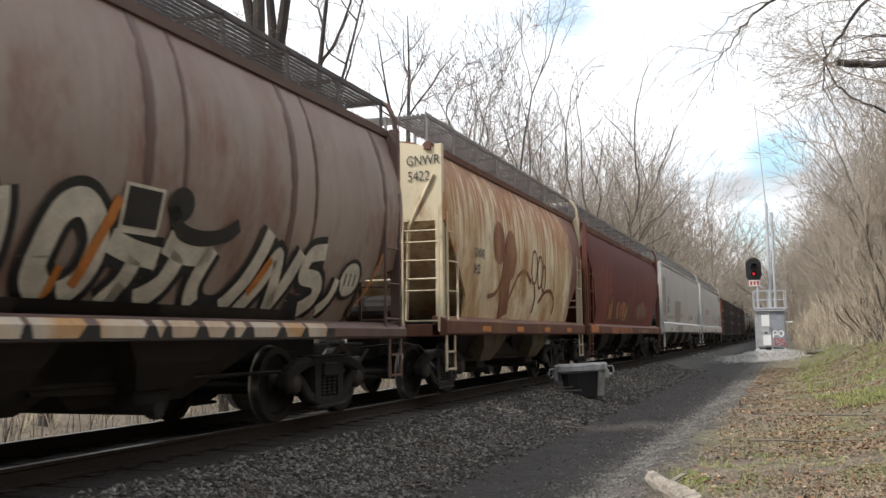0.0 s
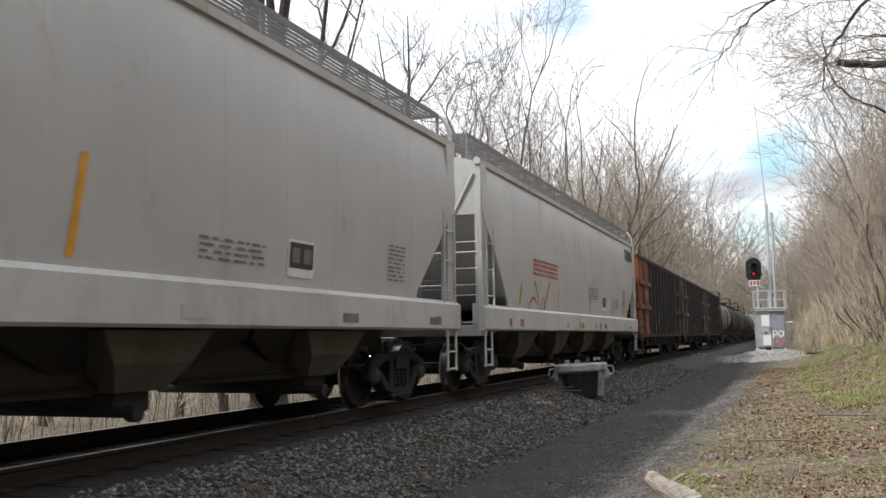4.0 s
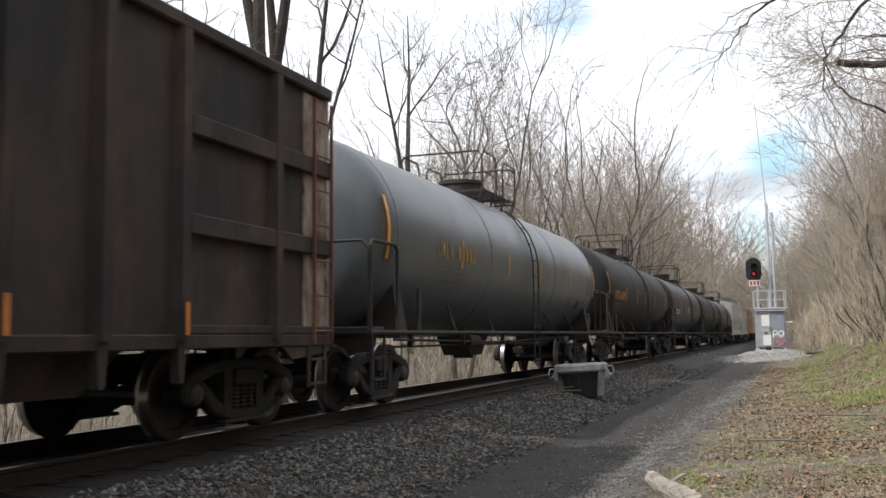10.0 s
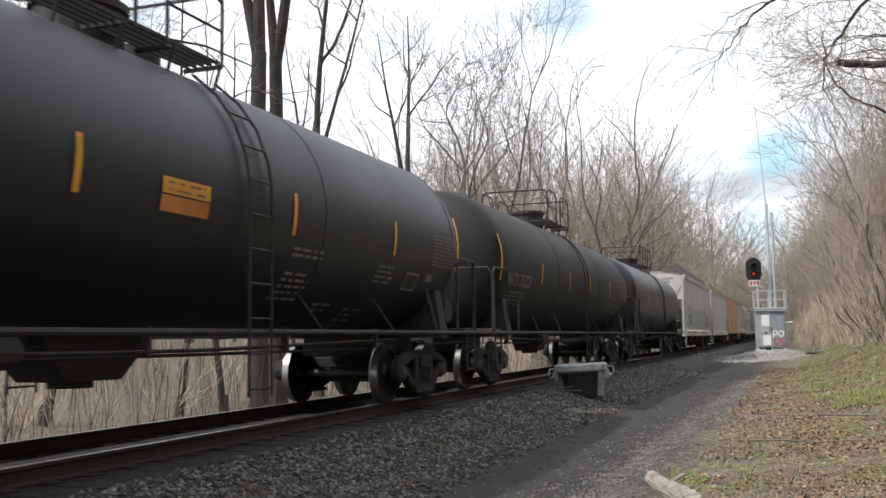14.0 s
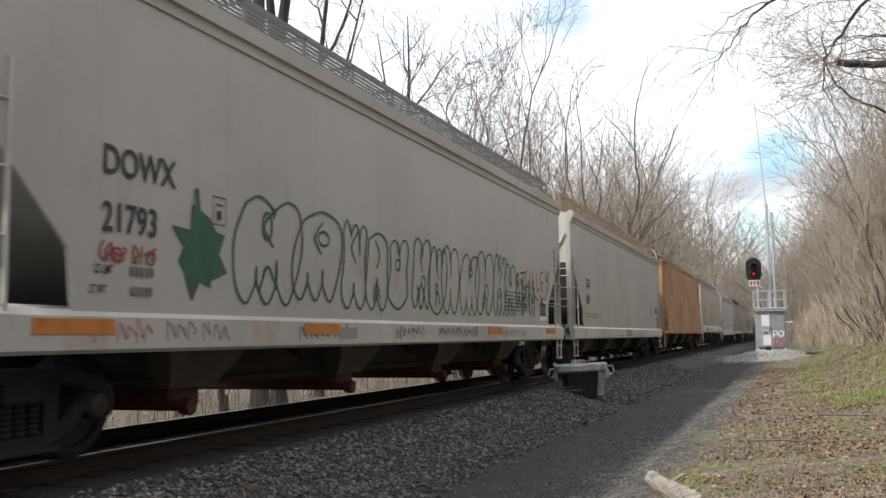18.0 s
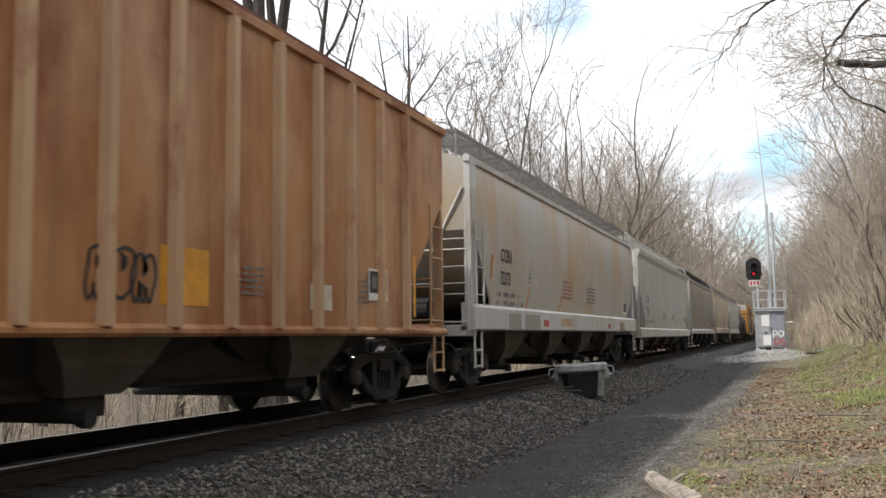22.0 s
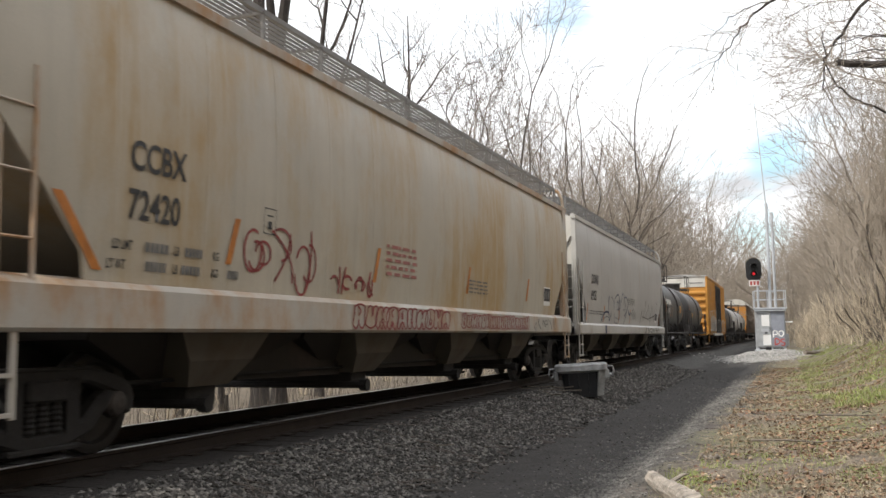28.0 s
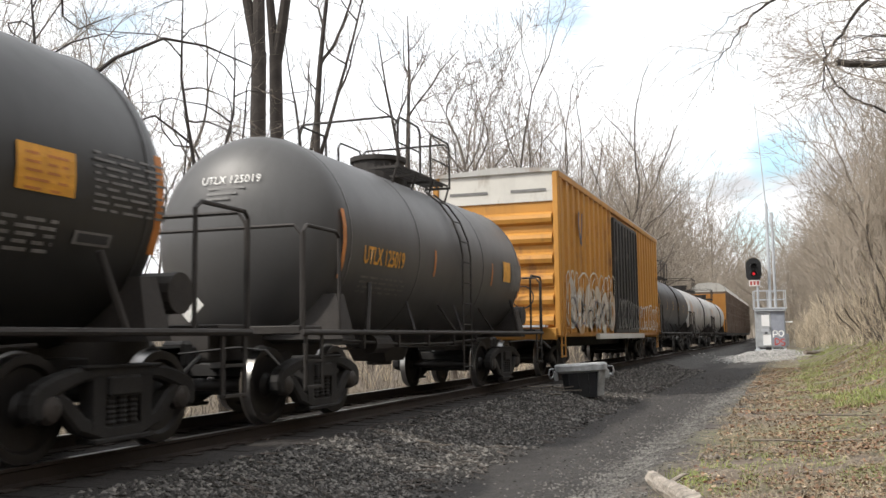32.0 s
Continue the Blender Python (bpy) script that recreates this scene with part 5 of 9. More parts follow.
def scrawl(car, shape, y0, y1, z0, z1, mat, rng, w=0.05, letters=6, fill=None, name="graffiti", label="sprayed graffiti letters", shapes=3):
    """A band of bubble-letter graffiti: optional fills, then outlines."""
    step = (y1 - y0) / letters
    if fill is not None:
        for k in range(letters):
            fm = Mesh()
            yc, zc = y0 + (k + 0.5) * step, (z0 + z1) / 2
            stroke(fm, shape, curl(yc, zc + rng.uniform(-0.1, 0.1) * (z1 - z0), step * 0.75, (z1 - z0) * 0.7, rng, 0.85), step * 0.38, 0.008)
            stroke(fm, shape, [(yc - step * 0.3, z0 + 0.1), (yc + rng.uniform(-0.3, 0.3) * step, zc), (yc + step * 0.3, z1 - 0.1)], step * 0.3, 0.009)
            part(name, fm, fill, car, label + ", filled in pale paint")
    for k in range(letters):
        m = Mesh()
        yc, zc = y0 + (k + 0.5) * step, (z0 + z1) / 2
        hh = (z1 - z0) * rng.uniform(0.75, 1.0)
        for j in range(shapes):
            kind = rng.random()
            if kind < 0.45:
                stroke(m, shape, curl(yc + rng.uniform(-0.2, 0.2) * step, zc + rng.uniform(-0.25, 0.25) * hh, step * rng.uniform(0.4, 0.95), hh * rng.uniform(0.35, 0.9), rng, rng.uniform(0.5, 1.0)), w)
            else:
                a, b = rng.uniform(-0.5, 0.5) * step, rng.uniform(-0.5, 0.5) * step
                c = rng.uniform(-0.5, 0.5) * step
                pts = []
                for i in range(9):
                    t = i / 8
                    pts.append((yc + (1 - t) ** 2 * a + 2 * t * (1 - t) * c * 1.6 + t * t * b, zc - hh / 2 + hh * t))
                stroke(m, shape, pts, w)
        part(name, m, mat, car, label)


def blob(m, shape, y, z, ry, rz, off=0.010, n=22):
    """A round sprayed spot."""
    rings = [[(y + ry * k * math.cos(a), z + rz * k * math.sin(a)) for a in (2 * math.pi * j / n for j in range(n))] for k in (0.02, 0.35, 0.7, 1.0)]
    m.loft([[(shape(b) + off, a, b) for a, b in ring] for ring in rings], True, False)


def oval(y, z, ry, rz, a0=0.0, a1=6.283, n=18):
    return [(y + ry * math.cos(a0 + (a1 - a0) * i / n), z + rz * math.sin(a0 + (a1 - a0) * i / n)) for i in range(n + 1)]


def flow(*pts, n=6):
    """A rounded line through a few (y, z) points."""
    out = []
    p = [pts[0], *pts, pts[-1]]
    for i in range(1, len(p) - 2):
        for k in range(n):
            t = k / n
            out.append(tuple(0.5 * (2 * p[i][c] + (p[i + 1][c] - p[i - 1][c]) * t + (2 * p[i - 1][c] - 5 * p[i][c] + 4 * p[i + 1][c] - p[i + 2][c]) * t * t + (3 * p[i][c] - p[i - 1][c] - 3 * p[i + 1][c] + p[i + 2][c]) * t ** 3) for c in (0, 1)))
    return out + [pts[-1]]


def bubbles(car, shape, y0, y1, z0, z1, mat, rng, n, w=0.04, label="bubble letters in thin sprayed outline"):
    """Tall rounded letters drawn in outline: humps on top, swollen legs below, notches and counters between."""
    step = (y1 - y0) / n
    for k in range(n):
        m = Mesh()
        a, b = y0 + k * step + step * rng.uniform(-0.06, 0.04), y0 + (k + 1) * step + step * rng.uniform(-0.03, 0.10)
        top, low = z1 - (z1 - z0) * rng.uniform(0.0, 0.16), z0 + (z1 - z0) * rng.uniform(0.0, 0.08)
        h, lean = top - low, (b - a) * rng.uniform(0.05, 0.22)
        humps, legs = rng.choice((1, 2, 2, 3)), rng.choice((2, 2, 1, 3))
        up = []
        for j in range(humps):
            u, v = a + (b - a) * j / humps + lean, a + (b - a) * (j + 1) / humps + lean
            up += [(u + (v - u) * 0.08, top - h * 0.13), (u + (v - u) * 0.5, top - h * rng.uniform(0, 0.05)), (u + (v - u) * 0.92, top - h * 0.12)]
            if j < humps - 1:
                up.append((v, top - h * rng.uniform(0.18, 0.42)))
        down = []
        for j in range(legs):
            u, v = b - (b - a) * j / legs, b - (b - a) * (j + 1) / legs
            down += [(u - (u - v) * 0.02, low + h * 0.20), (u - (u - v) * 0.5, low), (u - (u - v) * 0.98, low + h * 0.18)]
            if j < legs - 1:
                down.append((v, low + h * rng.uniform(0.25, 0.42)))
        waist = (b - a) * rng.uniform(-0.10, 0.12)
        ring = up + [(b + lean * 0.6 - waist, low + h * 0.55)] + down + [(a + lean * 0.4 + waist, low + h * 0.55)]
        stroke(m, shape, flow(*ring, ring[0], n=5), w)
        c = (a + b) / 2 + lean / 2
        if rng.random() < 0.7:
            stroke(m, shape, oval(c + rng.uniform(-0.12, 0.12) * step, low + h * rng.choice((0.36, 0.62, 0.70)), step * rng.uniform(0.07, 0.14), h * rng.uniform(0.07, 0.13), n=10), w)
        q = rng.uniform(-0.15, 0.15) * step
        stroke(m, shape, flow((c + q, top - h * 0.12), (c - q, top - h * 0.3), (c + q * 0.5, top - h * 0.48)), w)
        if rng.random() < 0.6:
            stroke(m, shape, flow((c - step * 0.2, low + h * 0.12), (c - step * 0.05, low + h * 0.34), (c + step * 0.12, low + h * 0.14)), w)
        part("graffiti", m, mat, car, label)


def letter(car, shape, base, lines, fill_w, fill, ink, edge=0.09, label="sprayed letter"):
    """One bubble letter: a fat pale line edged with dark paint on both sides."""
    back, front = Mesh(), Mesh()
    for pts in lines:
        q = [(y - base, z) for y, z in flow(*pts)]
        stroke(back, shape, q, fill_w + 2 * edge, 0.009)
        stroke(front, shape, q, fill_w, 0.013)
    part("graffiti", back, ink, car, label)
    part("graffiti", front, fill, car, label + " filled in pale paint")


build_signal()


# ---- covered hoppers ----
def profile(points):
    zs, xs = [p[0] for p in points], [p[1] for p in points]

    def at(z):
        return float(np.interp(z, zs, xs))
    return at


ROUND = profile([(1.2, 1.36), (1.6, 1.46), (2.1, 1.54), (2.6, 1.58), (3.1, 1.575), (3.5, 1.53), (3.9, 1.42), (4.15, 1.28)])
TUBBY = profile([(1.2, 1.10), (1.6, 1.32), (2.0, 1.47), (2.4, 1.56), (2.8, 1.59), (3.2, 1.56), (3.6, 1.46), (3.95, 1.30), (4.15, 1.15)])
BOWED = profile([(1.2, 1.47), (1.8, 1.52), (2.6, 1.565), (3.4, 1.56), (3.9, 1.53), (4.15, 1.49)])
FLAT = profile([(1.2, 1.56), (4.15, 1.56)])


def running_boards(car, half, z, mat, x0=0.55, x1=1.27, metal="walkway", drop=0.5):
    n = 9
    slat = Mesh().box(-0.013, 0.013, -half, half, z, z + 0.03).data("slat", M[metal])
    for s in (1, -1):
        edge = Mesh().box(s * x1 - 0.012, s * x1 + 0.012, -half, half, z - 0.03, z + 0.035)
        board = part("running_board", edge, M[metal], car, "open steel grating walkway along the roof")
        for k in range(n):
            part("slat", slat, None, board).location = (s * (x0 + (x1 - x0) * k / n), 0, 0)
    # hand holds that curve down from the walkway to the roof edge at the trailing end
    for s in (1,):
        for q in (-1, 1):
            part("hand_hold", Mesh().tube([(q * 0.7, s * half, z + 0.02), (q * 1.2, s * half, z + 0.03), (q * 1.36, s * half, z - 0.05), (q * 1.46, s * half, z - 0.25), (q * 1.5, s * half, z - 0.62)], 0.038, 8), mat, car)
    br = Mesh()
    br.box(x0 - 0.04, x1 + 0.03, -0.02, 0.02, z - 0.035, z + 0.002)
    br.box(x1 - 0.02, x1 + 0.02, -0.02, 0.02, z - drop, z - 0.03)
    br.box(x0 - 0.04, x0, -0.02, 0.02, z - 0.30, z - 0.03)
    bm = br.data("bracket", M[metal])
    count = int(half * 2 / 1.35)
    for k in range(count + 1):
        for s in (0, math.pi):
            b = part("bracket", bm, None, car)
            b.matrix_basis = Matrix.Translation((0, -half + 0.05 + k * (2 * half - 0.1) / count, 0)) @ Matrix.Rotation(s, 4, "Z")
    for s in (-1, 1):
        cross = Mesh()
        for k in range(6):
            y = s * (half - 0.05 - 0.09 * k)
            cross.box(-x0, x0, y - 0.011, y + 0.011, z, z + 0.035)
        part("end_walkway", cross, M[metal], car)


def hopper(y0, y1, label, skin, sill_mat, shape, eave=4.15, cut=1.35, cut_z=2.95, bays=4, ribs=0, rib_mat=None, bands=0, band_mat=None, post=None, metal="walkway", sill=(1.04, 1.30), board=0.56, cornice=False, end_skin=None, under=None, seams=0, gate_mat=None, beam=True, mouth=0.42, reach=0.0, post_w=0.10):
    car, half = start_car("covered_hopper_car", y0, y1, label, "hopper car")
    post = post or sill_mat
    end_skin, under = end_skin or skin, under or skin
    e = half - 0.06
    # shell: closed cross sections, cut back at both ends over the trucks
    low = sill[1] - 0.015

    def ring(y, zb):
        zs = [zb + (eave - zb) * k / 9 for k in range(10)]
        right = [(shape(z), y, z) for z in zs]
        roof = [(shape(eave) * k, y, eave + d) for k, d in ((0.75, 0.13), (0.4, 0.19), (0.0, 0.21))]
        zi = max(zb + 0.01, cut_z - (cut_z - 1.25) * (e - abs(y)) / 2.5)
        wi = shape(zi) - 0.04
        return right + roof + [(-x, yy, z) for x, yy, z in reversed(roof[:-1])] + [(-x, yy, z) for x, yy, z in reversed(right)] + [(-shape(zb) + 0.04, y, zb), (-wi, y, zi), (wi, y, zi), (shape(zb) - 0.04, y, zb)]
    st = [(-e, cut_z), (-e + cut * 0.5, cut_z - (cut_z - 1.72) * 0.5), (-e + cut, 1.72), (-e + cut + 0.06, low)]
    st += [(-e + 2.55, low)] + [(-e + 2.55 + (2 * (e - 2.55)) * k / 6, low) for k in range(1, 6)] + [(e - 2.55, low)]
    st += [(-y, z) for y, z in reversed(st[:4])]
    shell = Mesh().loft([ring(y, z) for y, z in st])
    shell.smooth = True
    body = part("body", shell, skin, car)
    # the bright upper end walls and the slope sheets below them
    for s in (-1, 1):
        w = shape(3.6) - 0.05
        m = Mesh().add([(-w, s * (e + 0.012), cut_z), (w, s * (e + 0.012), cut_z), (w * 0.99, s * (e + 0.012), eave), (w * 0.4, s * (e + 0.012), eave + 0.18), (-w * 0.4, s * (e + 0.012), eave + 0.18), (-w * 0.99, s * (e + 0.012), eave)], [(0, 1, 2, 3, 4, 5)])
        m.add([(-w, s * (e - 0.01), cut_z), (w, s * (e - 0.01), cut_z), (w, s * (e + 0.012), cut_z), (-w, s * (e + 0.012), cut_z)], [(0, 1, 2, 3)])
        part("end_wall", m, end_skin, car)
    # roof edge, side sills, end platforms, corner posts
    for s in (-1, 1):
        x = shape(eave)
        pr = [(x - 0.06, eave - 0.03), (x + 0.05, eave - 0.03), (x + 0.06, eave + 0.07), (x - 0.02, eave + 0.11), (x - 0.08, eave + 0.06)]
        if cornice:
            pr = [(x - 0.06, eave - 0.20), (x + 0.02, eave - 0.20), (x + 0.03, eave - 0.10), (x + 0.07, eave - 0.09), (x + 0.09, eave + 0.07), (x - 0.02, eave + 0.11), (x - 0.08, eave + 0.06)]
        part("roof_edge", Mesh().loft([[(s * a, y, z) for a, z in pr] for y in (-half, half)]), sill_mat, car)
        za, zb = sill
        pr = [(1.36, za), (1.585, za), (1.61, za + 0.03), (1.61, zb - 0.03), (1.55, zb + 0.02), (1.36, zb + 0.06)]
        part("side_sill", Mesh().loft([[(s * a, y, z) for a, z in pr] for y in (-half, half)]), sill_mat, car)
        part("end_platform", Mesh().box(-1.5, 1.5, s * half - (0.45 if s > 0 else 0.0), s * half + (0.0 if s > 0 else 0.45), 1.02, 1.22, 0.015), sill_mat, car)
        part("center_sill", Mesh().box(-0.3, 0.3, s * (half - 0.3) if s < 0 else half - 3.2, s * (half - 3.2) if s < 0 else half - 0.3, 0.72, 1.12, 0.02), M["gear"], car)
        for q in (-1, 1):
            xx = q * 1.50
            part("corner_post", Mesh().box(xx - 0.09, xx + 0.045, min(s * (half - 0.04), s * (half - 0.04 - post_w)), max(s * (half - 0.04), s * (half - 0.04 - post_w)), 1.2, eave + 0.06, 0.012), post, car)
            ladder(car, q * 1.57, s * (half - 0.42), 1.1, 3.05, post, "y", 0.5, 0.50)
            ladder(car, q * 1.18, s * (half + 0.03), 1.1, 3.05 if s < 0 else eave, post, "x", 0.62, 0.50)
            stirrup(car, q * 1.56, s * (half - 0.32), post)
        for zz in (1.95, 2.55):
            part("end_rail", Mesh().tube([(-1.45, s * (half - 0.02), zz), (1.45, s * (half - 0.02), zz)], 0.016, 5), post, car)
        for q in (-1, 1):
            part("end_brace", Mesh().tube([(q * 1.4, s * (half - 0.02), cut_z + 0.75), (q * 0.95, s * (half - 0.05), cut_z - 0.1), (q * 0.8, s * (half - 0.3), 1.3)], 0.028, 6), post, car)
    # outlet hoppers below
    span = reach or 2 * (e - cut - 0.5)
    chute = Mesh()
    w = span / bays
    top = w / 2 + (0.9 if reach else 0.0)
    foot = 0.40 if reach else 0.52
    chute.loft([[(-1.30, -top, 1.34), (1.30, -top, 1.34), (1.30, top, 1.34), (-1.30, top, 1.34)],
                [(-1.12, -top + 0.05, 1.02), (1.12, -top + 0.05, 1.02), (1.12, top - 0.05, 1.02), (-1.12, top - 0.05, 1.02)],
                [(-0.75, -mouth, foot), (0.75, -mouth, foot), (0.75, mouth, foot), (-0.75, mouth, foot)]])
    # The sloped sides get a darker paint that carries their shade; chute fronts stay lighter.
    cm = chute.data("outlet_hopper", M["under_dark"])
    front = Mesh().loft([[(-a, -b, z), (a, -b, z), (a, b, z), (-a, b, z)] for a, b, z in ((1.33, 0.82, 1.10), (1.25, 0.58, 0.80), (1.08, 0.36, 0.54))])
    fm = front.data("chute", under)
    gate = Mesh().box(-1.0, 1.0, -0.26, 0.26, 0.35, 0.545, 0.02)
    gate.tube([(-1.2, -0.25, 0.37), (1.2, -0.25, 0.37)], 0.05, 8)
    gate.tube([(1.15, -0.25, 0.37), (1.26, -0.25, 0.37)], 0.085, 8)
    gm = gate.data("outlet_gate", gate_mat or M["gear"])
    for k in range(bays):
        yy = -span / 2 + (k + 0.5) * w
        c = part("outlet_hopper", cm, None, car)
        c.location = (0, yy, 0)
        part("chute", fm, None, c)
        g = part("outlet_gate", gm, None, c)
    if beam:                                   # slope sheets and brake rigging closing the view between outlets, shade put into their paint
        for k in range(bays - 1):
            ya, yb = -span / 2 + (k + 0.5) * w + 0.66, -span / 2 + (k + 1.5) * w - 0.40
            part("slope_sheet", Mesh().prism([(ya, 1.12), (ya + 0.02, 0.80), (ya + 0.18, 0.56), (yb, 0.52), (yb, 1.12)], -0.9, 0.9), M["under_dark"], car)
    part("train_line", Mesh().tube([(0.95, -half + 2.2, 0.62), (0.95, half - 2.2, 0.62)], 0.022, 5), M["gear"], car)
    # ribs or weld bands on the side
    if ribs:
        for k in range(ribs):
            yy = -e + cut + 0.2 + (2 * (e - cut - 0.2)) * k / (ribs - 1)
            for s in (-1, 1):
                rb = Mesh()
                zz = [low + (eave - 0.05 - low) * j / 6 for j in range(7)]
                rb.loft([[(s * (shape(z) - 0.01), yy - 0.09, z), (s * (shape(z) + 0.085), yy - 0.05, z), (s * (shape(z) + 0.085), yy + 0.05, z), (s * (shape(z) - 0.01), yy + 0.09, z)] for z in zz])
                part("rib", rb, rib_mat or skin, car)
    for k in range(seams):
        yy = -e + cut + 0.35 + (2 * (e - cut - 0.35)) * k / (seams - 1)
        zz = [low + (eave - 0.03 - low) * j / 10 for j in range(11)]
        part("weld_seam", Mesh().loft([[(shape(z) - 0.004, yy - 0.03, z), (shape(z) + 0.0022, yy - 0.010, z), (shape(z) + 0.0022, yy + 0.010, z), (shape(z) - 0.004, yy + 0.03, z)] for z in zz]), skin, car)
    for k in range(bands):
        yy = -e + 0.6 + (2 * e - 1.2) * (k // 2 * 2 + 0.42 * (k % 2)) / (bands - 1)
        half_w = 0.045 if k % 2 else 0.09
        bd = Mesh()
        zz = [1.36 + (eave - 0.02 - 1.36) * j / 12 for j in range(13)]
        if abs(yy) > e - cut - 0.3:
            zz = [cut_z + (eave - 0.02 - cut_z) * j / 6 for j in range(7)]
        bd.loft([[(shape(z) - 0.005, yy - half_w, z), (shape(z) + 0.012, yy - half_w * 0.4, z), (shape(z) + 0.012, yy + half_w * 0.4, z), (shape(z) - 0.005, yy + half_w, z)] for z in zz])
        part("weld_band", bd, band_mat or skin, car)
    # roof hatches and walkways
    part("hatch_trough", Mesh().box(-0.35, 0.35, -half + 0.5, half - 0.5, eave + 0.18, eave + 0.34, 0.03), skin, car)
    running_boards(car, half - 0.05, eave + board, post, metal=metal)
    # brake gear on the platform at the leading end
    part("brake_cylinder", Mesh().tube([(0.5, -half + 0.75, 1.55), (-0.35, -half + 0.75, 1.55)], 0.19, 14), M["gear"], car)
    part("air_reservoir", Mesh().tube([(-0.5, half - 0.9, 1.50), (0.6, half - 0.9, 1.50)], 0.22, 14), M["gear"], car)
    part("brake_wheel", Mesh().tube([(-0.9 + 0.28 * math.cos(a), -half + 0.08, 2.2 + 0.28 * math.sin(a)) for a in (6.2832 * k / 16 for k in range(17))], 0.018, 5, False), M["gear"], car)
    return car, half


# ---- high-sided gondolas ----
def gondola(y0, y1, label, skin, near_skin, post_mat, top=3.92, far_skin=None, far_w=1.24):
    car, half = start_car("gondola_car", y0, y1, label, "gondola car", 1.15)
    w = 1.50
    ends = {-1: near_skin, 1: far_skin or near_skin}
    for s in (-1, 1):
        x = s * w
        part("side_wall", Mesh().box(min(x, x - s * 0.03), max(x, x - s * 0.03), -half + 0.1, half - 0.1, 1.0, top, 0.0), skin, car)
        part("top_chord", Mesh().box(x - 0.07, x + 0.09, -half, half, top - 0.02, top + 0.12, 0.02), skin, car)
        part("side_sill", Mesh().box(x - 0.05, x + 0.06, -half, half, 0.92, 1.06, 0.015), skin, car)
        inner = [-half + 3.0 + (2 * half - 6.0) * k / 8 for k in range(9)]
        for yy in [-half + 1.3] + inner + [half - 1.3]:
            end = -1 if yy < -half + 2 else (1 if yy > half - 2 else 0)
            pm = Mesh()
            pm.loft([[(x - s * 0.01, yy - 0.10, z), (x + s * 0.11, yy - 0.06, z), (x + s * 0.11, yy + 0.06, z), (x - s * 0.01, yy + 0.10, z)] for z in (1.0, top - 0.02)])
            part("side_post", pm, ends[end] if end < 0 else post_mat, car)
            if not end:
                part("gusset", Mesh().prism([(yy - 0.07, 1.0), (yy + 0.07, 1.0), (yy + 0.03, 0.62), (yy - 0.03, 0.62)], x - 0.03, x + 0.07), skin, car)
        # two braced bays next to each end, the braces running round the corner
        for q in (-1, 1):
            for a, b in ((0.05, 1.24), (1.36, 2.92)):
                lo, hi = min(q * (half - a), q * (half - b)), max(q * (half - a), q * (half - b))
                if q < 0:
                    part("corner_panel", Mesh().box(min(x, x + s * 0.02), max(x, x + s * 0.02), lo, hi, 1.02, top - 0.04), ends[q], car)
                elif a < 1:
                    part("corner_panel", Mesh().box(min(x, x + s * 0.02), max(x, x + s * 0.02), half - far_w, half - 0.05, 1.02, top - 0.04), ends[q], car)
                for zz in (1.98, 2.92):
                    part("corner_brace", Mesh().box(min(x, x + s * 0.10), max(x, x + s * 0.10), lo, hi, zz, zz + 0.20, 0.015), ends[q] if q < 0 or (a < 1 and far_w > 1) else skin, car)
                part("corner_brace", Mesh().box(min(x, x + s * 0.06), max(x, x + s * 0.06), lo, hi, 1.06, 1.15, 0.012), ends[q] if q < 0 else skin, car)
            part("corner_post", Mesh().box(x - 0.05, x + 0.04, q * (half - 0.05) - 0.05, q * (half - 0.05) + 0.05, 1.0, top + 0.02, 0.02), ends[q], car)
            part("corner_gusset", Mesh().prism([(q * (half - 1.3), 1.02), (q * half, 1.02), (q * half, 0.86), (q * (half - 0.9), 0.78)], x - 0.04, x + 0.04), skin, car)
            stirrup(car, s * 1.55, q * (half - 0.35), post_mat)
            if q > 0:
                ladder(car, s * 1.62, half - 0.32, 0.95, top - 0.1, M["oxide_trim"], "y", 0.44, 0.42)
            else:
                for zz in (1.30, 1.62):
                    part("grab_iron", Mesh().tube([(x + s * 0.02, -half + 0.15, zz), (x + s * 0.10, -half + 0.17, zz), (x + s * 0.10, -half + 0.58, zz), (x + s * 0.02, -half + 0.60, zz)], 0.014, 5), post_mat, car)
    for q in (-1, 1):
        e = q * (half - 0.06)
        part("end_wall", Mesh().box(-w, w, e - 0.03, e + 0.03, 1.0, top), ends[q], car)
        for zz in (1.98, 2.92):
            part("end_rib", Mesh().box(-w - 0.02, w + 0.02, min(e, e + q * 0.22), max(e, e + q * 0.22), zz, zz + 0.22, 0.03), ends[q], car)
        part("end_chord", Mesh().box(-w - 0.04, w + 0.04, e - 0.06, e + 0.12, top - 0.02, top + 0.13, 0.02), ends[q], car)
        part("end_sill", Mesh().box(-1.5, 1.5, min(q * half, q * (half + 0.12)), max(q * half, q * (half + 0.12)), 0.92, 1.22, 0.02), skin, car)
        ladder(car, -1.15 * q * -1, q * (half + 0.2), 1.1, top, post_mat, "x", 0.42, 0.42)
        for xx in (-0.75, 0.75):
            part("end_post", Mesh().box(xx - 0.07, xx + 0.07, min(e, e + q * 0.14), max(e, e + q * 0.14), 1.1, 2.6, 0.02), ends[q], car)
    part("floor", Mesh().box(-1.45, 1.45, -half + 0.1, half - 0.1, 0.95, 1.05), skin, car)
    tubm = Mesh().loft([[(-1.3, y, 0.95), (1.3, y, 0.95), (1.2, y, z), (-1.2, y, z)] for y, z in ((-half + 3.4, 0.9), (-half + 3.9, 0.55), (half - 3.9, 0.55), (half - 3.4, 0.9))])
